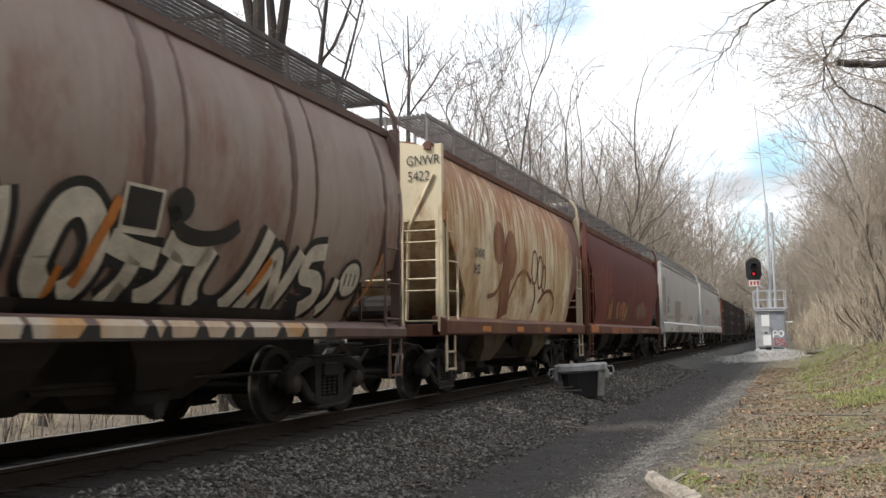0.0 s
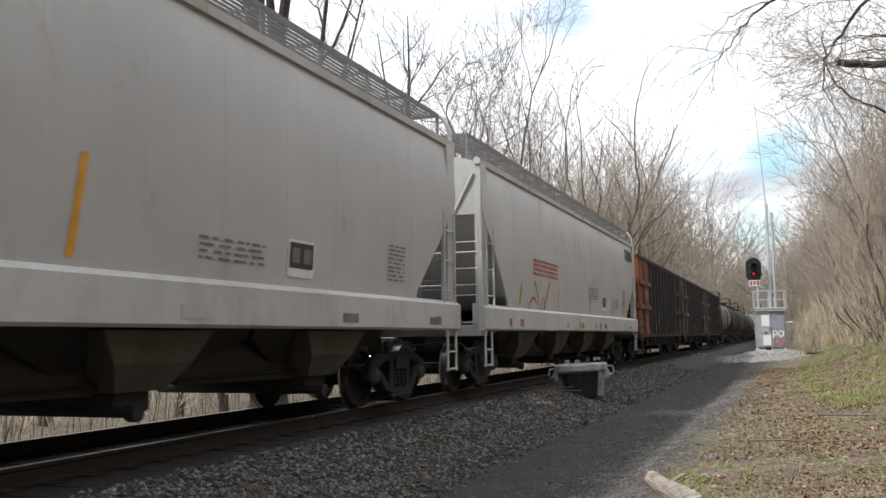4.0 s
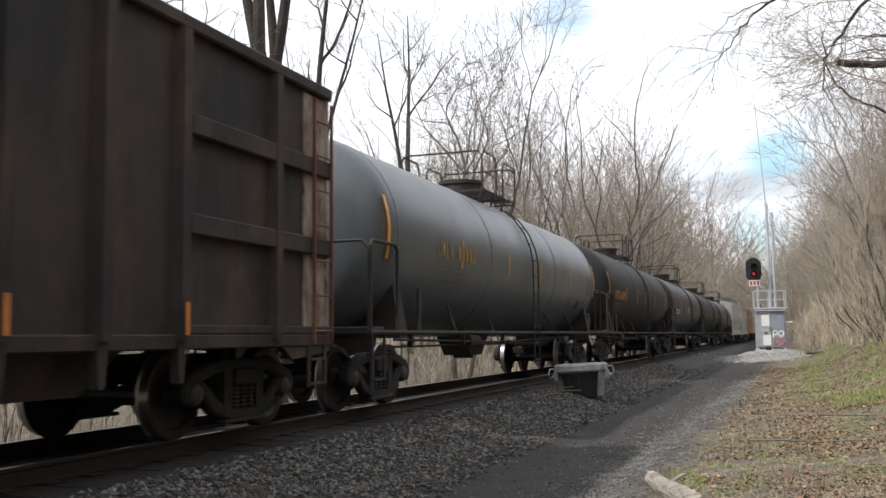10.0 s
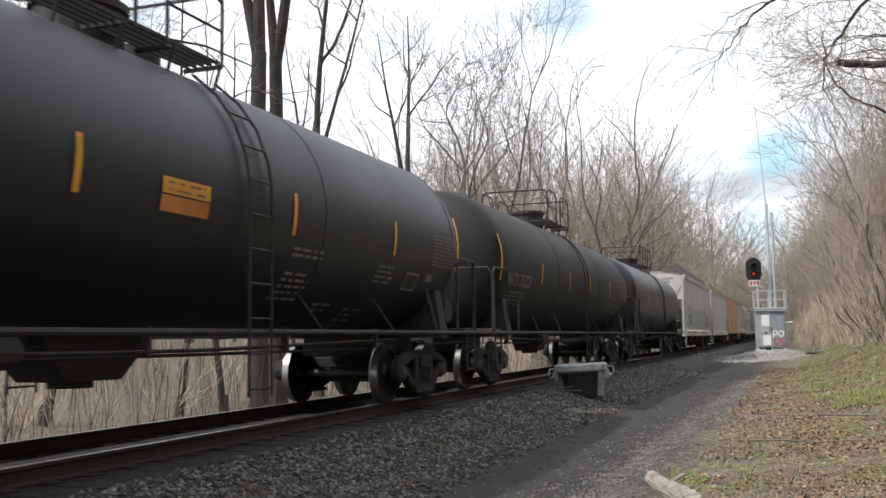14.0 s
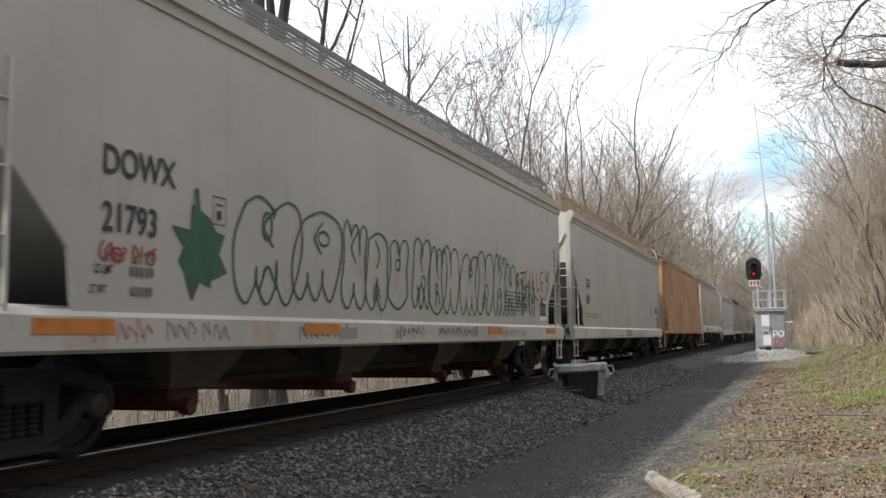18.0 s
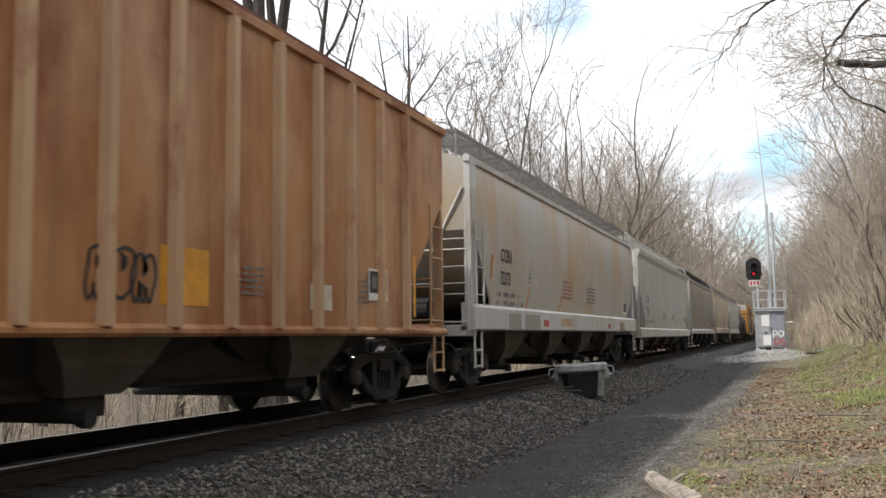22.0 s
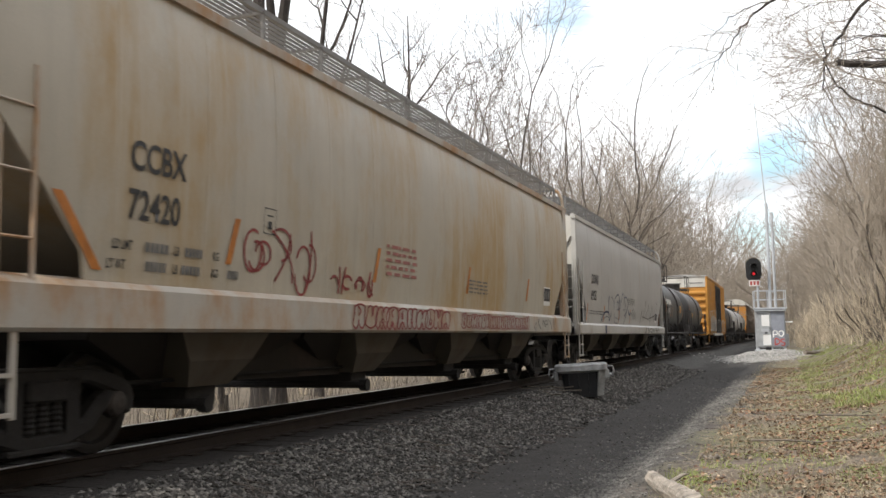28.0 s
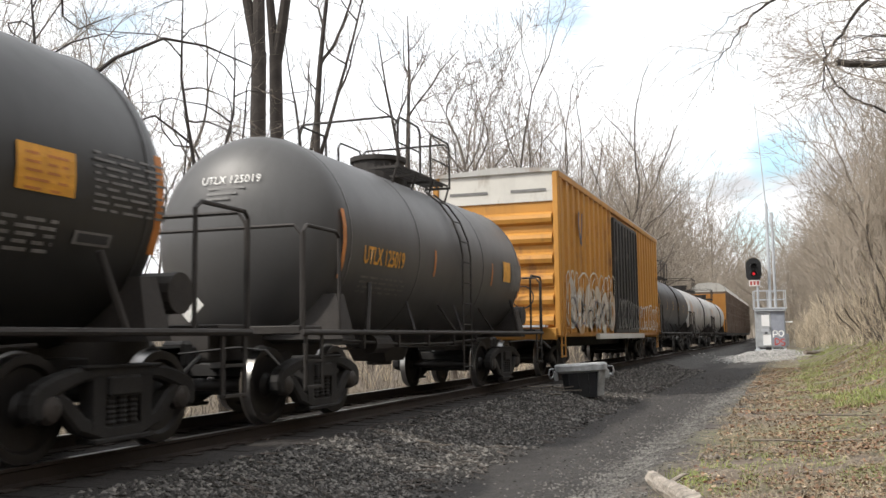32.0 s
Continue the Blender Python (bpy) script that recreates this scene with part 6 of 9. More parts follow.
    part("belly", tubm, skin, car)
    part("load", Mesh().box(-1.44, 1.44, -half + 0.15, half - 0.15, top - 0.9, top - 0.6), M["grime"], car)
    part("brake_cylinder", Mesh().tube([(0.7, -half + 3.2, 0.72), (0.7, -half + 4.0, 0.72)], 0.16, 12), M["gear"], car)
    return car, half


# ---- tank cars ----
def tank_car(y0, y1, label, skin, stripe="amber", radius=1.52, mid=2.62, platform=True, belly=0.0, metal="grime", rail=True, dome=0.0, bars=None, ladder_y=0.45):
    car, half = start_car("tank_car", y0, y1, label, "tank car", 1.4)
    n = 40

    def ring(y, r, drop=0.0):
        return [(r * math.cos(a), y, mid + drop + r * math.sin(a)) for a in (2 * math.pi * k / n for k in range(n))]

    L = half - (0.75 if dome else 0.45)
    head = [(0.0, 0.30), (0.06, 0.62), (0.16, 0.86), (0.30, 0.95), (0.46, 0.99), (0.60, 1.0)]
    if dome:
        head = [(dome * (1 - math.cos(a)), max(0.12, math.sin(a))) for a in (0.12, 0.4, 0.7, 1.0, 1.25, 1.45, 1.5708)]
    rings = [ring(-L + d, radius * k) for d, k in head]
    rings += [ring(y, radius, -belly) for y in (-L * 0.5, 0.0, L * 0.5)]
    rings += [ring(L - d, radius * k) for d, k in reversed(head)]
    sh = Mesh().loft(rings)
    sh.smooth = True
    part("tank", sh, skin, car)
    for y in (-L + (dome or 0.6) + 0.04, -L / 3, L / 3, L - (dome or 0.6) - 0.04):
        part("weld_seam", Mesh().loft([ring(y - 0.03, radius + 0.002), ring(y, radius + 0.010), ring(y + 0.03, radius + 0.002)], True, False), skin, car)

    def shape(z):
        return math.sqrt(max(0.0, radius ** 2 - (z - mid) ** 2))
    # manway, walkway and railings on top
    top = mid + radius
    part("manway", Mesh().tube([(0, 0, top - 0.1), (0, 0, top + 0.34)], 0.46, 20), M[metal], car)
    part("manway_lid", Mesh().tube([(0, 0, top + 0.34), (0, 0, top + 0.42)], 0.50, 20), M[metal], car)
    part("valve_housing", Mesh().tube([(0, 1.0, top - 0.1), (0, 1.0, top + 0.26)], 0.22, 14), M[metal], car)
    if platform:
        for s in (-1, 1):
            g = Mesh()
            for k in range(5):
                x = s * (0.46 + 0.10 * k)
                g.box(x - 0.012, x + 0.012, -1.25, 1.25, top + 0.04, top + 0.08)
            for yy in (-1.25, -0.4, 0.4, 1.25):
                g.box(min(s * 0.4, s * 0.9), max(s * 0.4, s * 0.9), yy - 0.025, yy + 0.025, top, top + 0.04)
                g.tube([(s * 0.88, yy, top + 0.02), (s * 0.80, yy, top - 0.24)], 0.02, 5)
            part("walkway", g, M[metal], car, "dark grated walkway")
            for a, b in ((-1.25, -0.25), (0.25, 1.25)):
                part("railing", Mesh().tube([(s * 0.9, a, top), (s * 0.9, a, top + 0.75), (s * 0.9, a + 0.1, top + 0.85), (s * 0.9, b - 0.1, top + 0.85), (s * 0.9, b, top + 0.75), (s * 0.9, b, top)], 0.02, 6), M[metal], car)
                part("railing", Mesh().tube([(s * 0.9, a, top + 0.42), (s * 0.9, b, top + 0.42)], 0.016, 5), M[metal], car)
        for yy in (-1.25, 1.25):
            part("railing", Mesh().tube([(-0.9, yy, top + 0.75), (-0.8, yy, top + 0.85), (0.8, yy, top + 0.85), (0.9, yy, top + 0.75)], 0.02, 6), M[metal], car)
    # side ladders that follow the shell
    for s in (-1, 1):
        for dy in (-0.22, 0.22):
            pts = [(s * (radius + 0.06), ladder_y + dy, 0.42), (s * (radius + 0.06), ladder_y + dy, mid + 0.1)]
            pts += [(s * (radius + 0.06) * math.cos(a), ladder_y + dy, mid + (radius + 0.06) * math.sin(a)) for a in (0.25, 0.5, 0.75, 1.0)]
            part("ladder_rail", Mesh().tube(pts, 0.018, 5), M[metal], car)
        for k in range(9):
            z = 0.5 + k * 0.36
            x = radius + 0.06 if z < mid else math.sqrt(max(0.1, (radius + 0.06) ** 2 - (z - mid) ** 2))
            part("rung", Mesh().tube([(s * x, ladder_y - 0.22, z), (s * x, ladder_y + 0.22, z)], 0.013, 5), M[metal], car)
    # stub sills, saddles, platforms, rails
    for s in (-1, 1):
        ye = s * half
        inn = s * (half - 3.0)
        part("stub_sill", Mesh().box(-0.3, 0.3, min(ye, inn), max(ye, inn), 0.74, 1.14, 0.02), M[metal], car)
        sb = s * (half - 1.4)
        part("saddle", Mesh().loft([[(-1.45, sb - 0.18, 1.0), (1.45, sb - 0.18, 1.0), (1.45, sb + 0.18, 1.0), (-1.45, sb + 0.18, 1.0)], [(-1.32, sb - 0.12, mid - 0.75), (1.32, sb - 0.12, mid - 0.75), (1.32, sb + 0.12, mid - 0.75), (-1.32, sb + 0.12, mid - 0.75)]]), M[metal], car)
        part("end_platform", Mesh().box(-1.5, 1.5, min(ye, ye - s * 0.55), max(ye, ye - s * 0.55), 1.06, 1.16, 0.012), M[metal], car)
        if rail:
            part("end_railing", Mesh().tube([(-1.5, ye - s * 0.05, 1.1), (-1.5, ye - s * 0.05, 2.2), (-1.4, ye - s * 0.05, 2.32), (1.4, ye - s * 0.05, 2.32), (1.5, ye - s * 0.05, 2.2), (1.5, ye - s * 0.05, 1.1)], 0.024, 6), M[metal], car)
        for q in (-1, 1):
            part("grab_post", Mesh().tube([(q * 1.52, ye - s * 0.05, 1.1), (q * 1.52, ye - s * 0.05, 2.25), (q * 1.52, ye - s * 0.12, 2.32), (q * 1.52, ye - s * 0.88, 2.32), (q * 1.52, ye - s * 0.98, 2.25), (q * 1.52, ye - s * 0.98, 1.1)], 0.024, 6), M[metal], car)
            stirrup(car, q * 1.52, ye - s * 0.3, M[metal], 0.66)
            part("brace", Mesh().tube([(q * 1.48, sb - s * 0.5, 1.1), (q * 1.40, sb - s * 0.75, 1.75)], 0.035, 6), M[metal], car)
            for k in range(2):
                yb = s * (half - 3.6 - 2.2 * k)
                part("strut", Mesh().tube([(q * 1.50, yb, 1.06), (q * 1.25, yb - s * 0.25, 1.55)], 0.022, 5), M[metal], car)
    for q in (-1, 1):
        part("side_rail", Mesh().tube([(q * 1.53, -half, 1.08), (q * 1.53, half, 1.08)], 0.035, 8), M[metal], car)
    # brake rigging and outlet under the belly
    part("bottom_outlet", Mesh().tube([(0, 0, 0.55), (0, 0, mid - radius + 0.1)], 0.22, 14), M[metal], car)
    part("outlet_skid", Mesh().loft([[(-0.4, y, 1.15), (0.4, y, 1.15), (0.3, y, z), (-0.3, y, z)] for y, z in ((-0.9, 1.05), (-0.4, 0.62), (0.4, 0.62), (0.9, 1.05))]), M[metal], car)
    part("brake_rod", Mesh().tube([(0.55, -half + 2.5, 0.86), (0.55, half - 2.5, 0.84)], 0.02, 5), M[metal], car)
    part("brake_pipe", Mesh().tube([(0.9, -half + 2.3, 0.98), (0.9, -1.0, 0.9), (0.9, 1.0, 0.9), (0.9, half - 2.3, 0.98)], 0.022, 5), M[metal], car)
    part("air_reservoir", Mesh().tube([(0.55, half - 0.95, 1.45), (1.35, half - 0.95, 1.45)], 0.20, 14), M[metal], car)
    part("brake_cylinder", Mesh().tube([(0.8, -2.2, 0.92), (0.8, -1.6, 0.92)], 0.14, 12), M[metal], car)
    for k in range(5):
        part("hanger", Mesh().box(0.86, 0.94, -half + 3.0 + k * (2 * half - 6.0) / 4 - 0.03, -half + 3.0 + k * (2 * half - 6.0) / 4 + 0.03, 0.86, 1.15), M[metal], car)
    # reflector arcs at both ends of the shell and short bars along it
    inset, thin = (0.62, 0.985) if dome else (0.34, 0.982)
    low, high = (mid - 0.55, mid + 0.35) if dome else (2.12, 3.04)
    for y in (-L + inset, L - inset):
        stripes(car, lambda z: math.sqrt((radius * thin) ** 2 - (z - mid) ** 2) + (0.010 if dome else 0.006), [y], low, high, M[stripe], 0.10)
    stripes(car, shape, bars if bars is not None else [-L * 0.55, -L * 0.18, L * 0.15, L * 0.55], low + (0.2 if dome else 0.06), low + (0.62 if dome else 0.54), M[stripe], 0.075)

    def face(x, z):
        k = min(0.999, math.hypot(x, z - mid) / radius)
        return -L + float(np.interp(k, [h[1] for h in head], [h[0] for h in head])) - 0.02
    return car, half, shape, L, face


# ---- box car and auto carriers ----
def box_car(y0, y1, label, skin, end_top, door, top=5.05):
    car, half = start_car("box_car", y0, y1, label, "box car", 2.2)
    w = 1.55
    part("body", Mesh().box(-w, w, -half + 0.15, half - 0.15, 0.98, top, 0.02), skin, car)
    part("roof", Mesh().loft([[(-w - 0.05, y, top - 0.02), (w + 0.05, y, top - 0.02), (w + 0.05, y, top + 0.05), (0, y, top + 0.16), (-w - 0.05, y, top + 0.05)] for y in (-half + 0.05, half - 0.05)]), M["roof"], car)
    n = 27
    d0, d1 = -1.6, 3.3
    for s in (-1, 1):
        for k in range(n):
            yy = -half + 0.35 + (2 * half - 0.7) * k / (n - 1)
            if d0 - 0.1 < yy < d1 + 0.1:
                continue
            part("side_rib", Mesh().loft([[(s * (w - 0.01), yy - 0.14, z), (s * (w + 0.07), yy - 0.08, z), (s * (w + 0.07), yy + 0.08, z), (s * (w - 0.01), yy + 0.14, z)] for z in (1.1, top - 0.12)]), skin, car)
        for a, b in ((d0, (d0 + d1) / 2), ((d0 + d1) / 2, d1)):
            dr = part("door", Mesh().box(s * w - 0.02 if s > 0 else s * (w + 0.09), s * (w + 0.09) if s > 0 else s * w + 0.02, a + 0.02, b - 0.02, 1.08, top - 0.28, 0.015), door, car, "black sliding door")
            for k in range(4):
                yy = a + 0.3 + k * (b - a - 0.6) / 3
                part("door_rib", Mesh().box(s * (w + 0.11) - 0.025, s * (w + 0.11) + 0.025, yy - 0.05, yy + 0.05, 1.2, top - 0.4, 0.01), door, dr)
        part("door_rail", Mesh().box(s * (w + 0.06) - 0.06, s * (w + 0.06) + 0.06, -4.6, 4.4, 0.90, 1.06, 0.01), M["white_worn"], car)
        part("top_plate", Mesh().box(s * w - 0.06, s * w + 0.08, -half + 0.1, half - 0.1, top - 0.16, top, 0.015), skin, car)
        for q in (-1, 1):
            ladder(car, s * (w + 0.12), q * (half - 0.55), 1.05, 2.3, skin, "y", 0.5, 0.4)
            stirrup(car, s * (w + 0.02), q * (half - 0.45), skin, 0.6)
    for q in (-1, 1):
        e = q * (half - 0.15)
        part("end_top_panel", Mesh().box(-w, w, min(e, e + q * 0.04), max(e, e + q * 0.04), top - 0.75, top - 0.01, 0.01), end_top, car, "white painted top of the end")
        for k in range(6):
            zz = 1.22 + k * 0.5
            rb = [(0.0, zz), (0.10, zz + 0.06), (0.13, zz + 0.16), (0.10, zz + 0.26), (0.0, zz + 0.32)]
            part("end_rib", Mesh().loft([[(x, e + q * a, z) for a, z in rb] for x in (-w + 0.12, w - 0.12)]), skin, car)
        for xx in (-w, w):
            part("corner_post", Mesh().box(xx - 0.09, xx + 0.05, e - 0.09, e + 0.09, 1.0, top - 0.02, 0.02), skin, car)
        part("end_sill", Mesh().box(-1.5, 1.5, min(q * half, e), max(q * half, e), 0.92, 1.2, 0.015), skin, car)
        ladder(car, -1.2, q * (half + 0.04), 1.05, 2.5, skin, "x", 0.45, 0.4)
        part("crossover_platform", Mesh().box(-1.3, 1.3, min(q * half, q * (half + 0.3)), max(q * half, q * (half + 0.3)), 1.22, 1.27), M["signal_grey"], car)
    part("center_sill", Mesh().box(-0.3, 0.3, -half + 0.2, half - 0.2, 0.68, 1.0, 0.02), M["gear"], car)
    part("brake_wheel", Mesh().tube([(0.7 + 0.27 * math.cos(a), -half - 0.08, 1.95 + 0.27 * math.sin(a)) for a in (6.2832 * k / 16 for k in range(17))], 0.018, 5, False), M["gear"], car)
    return car, half


def auto_carrier(y0, y1, label, skin, end_skin, roof):
    car, half = start_car("auto_carrier_car", y0, y1, label, "rail car", 3.0)
    top, w = 5.75, 1.55
    part("deck", Mesh().box(-1.5, 1.5, -half, half, 0.85, 1.15, 0.02), M["gear"], car)
    pts = [(-w, 1.15), (w, 1.15), (w, 4.9), (w * 0.93, 5.35), (w * 0.6, 5.68), (0, top), (-w * 0.6, 5.68), (-w * 0.93, 5.35), (-w, 4.9)]
    part("body", Mesh().loft([[(x, y, z) for x, z in pts] for y in (-half + 0.25, half - 0.25)]), skin, car)
    cap = [(x * 1.005, z + 0.008) for x, z in pts[2:]]
    part("roof", Mesh().loft([[(x, y, z) for x, z in cap] for y in (-half + 0.2, half - 0.2)], False, False), roof, car, "pale roof sheets")
    for q in (-1, 1):
        e = q * (half - 0.24)
        part("end_door", Mesh().box(-w + 0.05, w - 0.05, min(e, e + q * 0.06), max(e, e + q * 0.06), 1.2, 4.7, 0.02), end_skin, car)
        part("end_cap", Mesh().add([(x * 0.98, e + q * 0.03, z) for x, z in pts[2:]], [tuple(range(7))]), M["white_worn"], car, "white end above the doors")
        for xx in (-1.0, 0, 1.0):
            part("door_seam", Mesh().box(xx - 0.03, xx + 0.03, min(e, e + q * 0.1), max(e, e + q * 0.1), 1.2, 4.7), end_skin, car)
    for s in (-1, 1):
        n = 18
        for k in range(n):
            yy = -half + 0.4 + (2 * half - 0.8) * k / (n - 1)
            part("side_post", Mesh().box(s * (w + 0.03) - 0.03, s * (w + 0.03) + 0.03, yy - 0.06, yy + 0.06, 1.1, 4.95, 0.01), skin, car)
        for zz in (1.9, 2.9, 3.9):
            part("side_rail", Mesh().box(s * (w + 0.02) - 0.02, s * (w + 0.02) + 0.02, -half + 0.3, half - 0.3, zz, zz + 0.06), skin, car)
    return car, half


# ---- the cars, in the order in which they pass ----
M["brown_grey"] = paint("weathered_brown_grey", (0.315, 0.252, 0.214), (0.20, 0.105, 0.075), 0.40, 0.5, 0.6, 0.55, 1.0, zones=((2, 2.9, 3.8, 0.8, (0.22, 0.148, 0.122), 0.8),))
M["brown_band"] = paint("weld_band_brown", (0.135, 0.082, 0.068), (0.09, 0.05, 0.04), 0.3, 0.3, 0.5, 0.6, 2.0)
M["cream_rust"] = paint("rusting_cream", (0.78, 0.68, 0.48), (0.38, 0.18, 0.06), 0.52, 0.5, 0.7, 0.6, 3.0, 1.6, (0.54, 0.39, 0.20), ((2, 3.0, 3.8, 7.0, (0.34, 0.13, 0.04), 0.88), (2, 3.9, 4.2, 2.0, (0.12, 0.04, 0.025), 0.8), (1, 3.6, 4.3, 1.6, (0.13, 0.038, 0.025), 0.95)))
M["cream"] = paint("dull_cream", (0.62, 0.54, 0.38), (0.25, 0.10, 0.04), 0.12, 0.3, 0.4, 0.6, 4.0)
M["oxide_low"] = surface("rust_wash", (0.42, 0.155, 0.055), 0.7, 0, 0.3, 3.0, 0.03)
M["oxide"] = paint("oxide_red", (0.135, 0.025, 0.021), (0.23, 0.065, 0.036), 0.55, 0.8, 0.6, 0.80, 5.0, 0.9, None, ((2, 2.5, 3.8, 1.2, (0.080, 0.019, 0.019), 0.8), (2, 1.9, 1.3, 2.5, (0.21, 0.068, 0.03), 0.7)))
M["oxide_trim"] = paint("oxide_trim", (0.125, 0.036, 0.026), (0.24, 0.11, 0.045), 0.35, 0.4, 0.6, 0.6, 6.0)
M["pale_a"] = paint("light_grey_paint", (0.475, 0.475, 0.472), (0.33, 0.30, 0.26), 0.04, 0.12, 0.35, 0.30, 7.0)
M["pale_b"] = paint("clean_light_grey", (0.485, 0.486, 0.482), (0.35, 0.33, 0.29), 0.0, 0.10, 0.35, 0.28, 8.0)
M["pale_trim"] = paint("light_grey_trim", (0.53, 0.53, 0.525), (0.38, 0.34, 0.28), 0.30, 0.25, 0.5, 0.32, 9.0)
M["warm_grey"] = paint("warm_grey_paint", (0.445, 0.435, 0.414), (0.36, 0.32, 0.27), 0.04, 0.12, 0.35, 0.33, 10.0)
M["warm_trim"] = paint("warm_grey_trim", (0.50, 0.488, 0.463), (0.38, 0.32, 0.24), 0.15, 0.2, 0.5, 0.30, 11.0)
M["rust_grey"] = paint("grey_with_rust_stains", (0.42, 0.405, 0.375), (0.45, 0.30, 0.14), 0.46, 0.25, 0.4, 0.34, 12.0, 0.65)
M["rust_tan"] = paint("tan_with_rust_stains", (0.46, 0.42, 0.345), (0.40, 0.27, 0.12), 0.48, 0.28, 0.4, 0.36, 13.0, 0.65)
M["olive_grey"] = paint("grimy_olive_grey", (0.27, 0.25, 0.215), (0.30, 0.17, 0.07), 0.40, 0.5, 0.8, 0.6, 14.0, 0.9)
# Underside paints: grimy, and darkened by the shade below the cars put into them.
M["under_grey"] = paint("darkened_underside_grey", (0.12, 0.105, 0.085), (0.09, 0.07, 0.05), 0.3, 0.3, 0.8, 0.7, 15.0)
M["under_dark"] = paint("grimy_shaded_brown", (0.026, 0.021, 0.018), (0.05, 0.035, 0.03), 0.3, 0.3, 0.8, 0.7, 16.0)
M["orange_ribbed"] = paint("faded_orange", (0.45, 0.215, 0.085), (0.24, 0.080, 0.03), 0.48, 0.55, 0.5, 0.6, 17.0, 0.8, (0.50, 0.30, 0.17))
M["orange_trim"] = paint("faded_orange_trim", (0.54, 0.35, 0.21), (0.28, 0.10, 0.04), 0.25, 0.5, 0.5, 0.6, 18.0)
M["coal_black"] = paint("dusty_black", (0.0125, 0.0118, 0.012), (0.050, 0.036, 0.031), 0.40, 0.3, 0.6, 0.7, 19.0, 1.6, (0.024, 0.0215, 0.0215))
M["coal_post"] = paint("scuffed_black_post", (0.034, 0.030, 0.029), (0.08, 0.05, 0.035), 0.3, 0.3, 0.6, 0.7, 20.0)
M["coal_brown"] = paint("rusty_black", (0.016, 0.0145, 0.014), (0.070, 0.046, 0.035), 0.52, 0.4, 0.6, 0.75, 21.0, 1.6, (0.038, 0.032, 0.029))
M["gon_orange"] = paint("orange_end_paint", (0.27, 0.080, 0.028), (0.085, 0.032, 0.02), 0.72, 0.6, 0.5, 0.6, 22.0)
M["gon_end"] = paint("grey_black_end", (0.050, 0.042, 0.038), (0.085, 0.05, 0.03), 0.4, 0.4, 0.6, 0.7, 23.0)
M["gon_mottled"] = paint("rusty_white_end", (0.46, 0.42, 0.35), (0.10, 0.040, 0.022), 0.92, 0.3, 0.6, 0.7, 24.0, 3.4)
M["tank_blue"] = paint("blue_grey_tank", (0.100, 0.114, 0.125), (0.07, 0.065, 0.06), 0.15, 0.3, 0.6, 0.30, 25.0)
M["tank_black"] = paint("satin_black_tank", (0.008, 0.009, 0.013), (0.020, 0.019, 0.020), 0.25, 0.25, 0.6, 0.44, 26.0)
M["tank_dark"] = paint("blue_black_tank", (0.021, 0.025, 0.030), (0.036, 0.038, 0.040), 0.2, 0.25, 0.6, 0.38, 35.0)
M["tank_grey"] = paint("dusty_grey_shell", (0.062, 0.060, 0.059), (0.05, 0.048, 0.046), 0.2, 0.2, 0.6, 0.42, 38.0)
M["tank_dusty"] = paint("dusty_black_shell", (0.022, 0.0215, 0.021), (0.016, 0.0155, 0.015), 0.2, 0.2, 0.6, 0.40, 37.0)
M["tank_brown"] = paint("dusty_black_tank", (0.009, 0.009, 0.009), (0.017, 0.016, 0.0155), 0.35, 0.3, 0.6, 0.60, 27.0)
M["tank_white"] = paint("grimy_white_tank", (0.50, 0.49, 0.47), (0.25, 0.22, 0.19), 0.2, 0.4, 0.6, 0.5, 28.0)
M["box_yellow"] = paint("weathered_yellow", (0.50, 0.235, 0.04), (0.20, 0.09, 0.04), 0.18, 0.45, 0.5, 0.55, 29.0)
M["white_worn"] = paint("worn_white", (0.62, 0.60, 0.55), (0.3, 0.25, 0.2), 0.1, 0.3, 0.5, 0.6, 30.0)
M["door_black"] = paint("worn_black_door", (0.030, 0.028, 0.028), (0.20, 0.18, 0.15), 0.15, 0.4, 0.5, 0.6, 31.0)
M["drip"] = paint("washed_out_spray", (0.52, 0.45, 0.36), (0.46, 0.24, 0.07), 0.6, 0.5, 0.5, 0.6, 39.0, 1.8)
M["carrier_brown"] = paint("brown_mesh_panels", (0.17, 0.125, 0.095), (0.10, 0.06, 0.04), 0.3, 0.4, 0.5, 0.7, 32.0)
M["carrier_orange"] = paint("orange_carrier_end", (0.50, 0.22, 0.04), (0.25, 0.10, 0.04), 0.2, 0.3, 0.5, 0.6, 33.0)
M["roof"] = paint("galvanised_roof", (0.42, 0.41, 0.39), (0.25, 0.18, 0.12), 0.2, 0.3, 0.5, 0.6, 34.0)
M["grey_patch"] = surface("dull_grey_patch_paint", (0.315, 0.305, 0.28), 0.6, 0, 0.08, 2.0, 0.03)
M["cream_fill"] = surface("pale_spray_paint", (0.63, 0.59, 0.49), 0.6, 0, 0.25, 4.0, 0.03)
M["dark_red"] = surface("dark_red_spray", (0.28, 0.05, 0.05), 0.6, 0, 0.3, 5.0, 0.0)
M["rust_fill"] = paint("rust_brown_spray", (0.19, 0.07, 0.033), (0.34, 0.18, 0.08), 0.40, 0.5, 0.5, 0.65, 3.0, 1.6)
M["gate_red"] = surface("dirty_red_gate", (0.075, 0.018, 0.016), 0.7, 0, 0.4, 4.0, 0.1)
M["red_sill"] = paint("rusty_red_sill", (0.12, 0.045, 0.028), (0.20, 0.09, 0.04), 0.4, 0.4, 0.6, 0.65, 36.0)
M["tan_grating"] = surface("rust_dusted_grating", (0.34, 0.26, 0.17), 0.8, 0, 0.3, 4.0, 0.05)
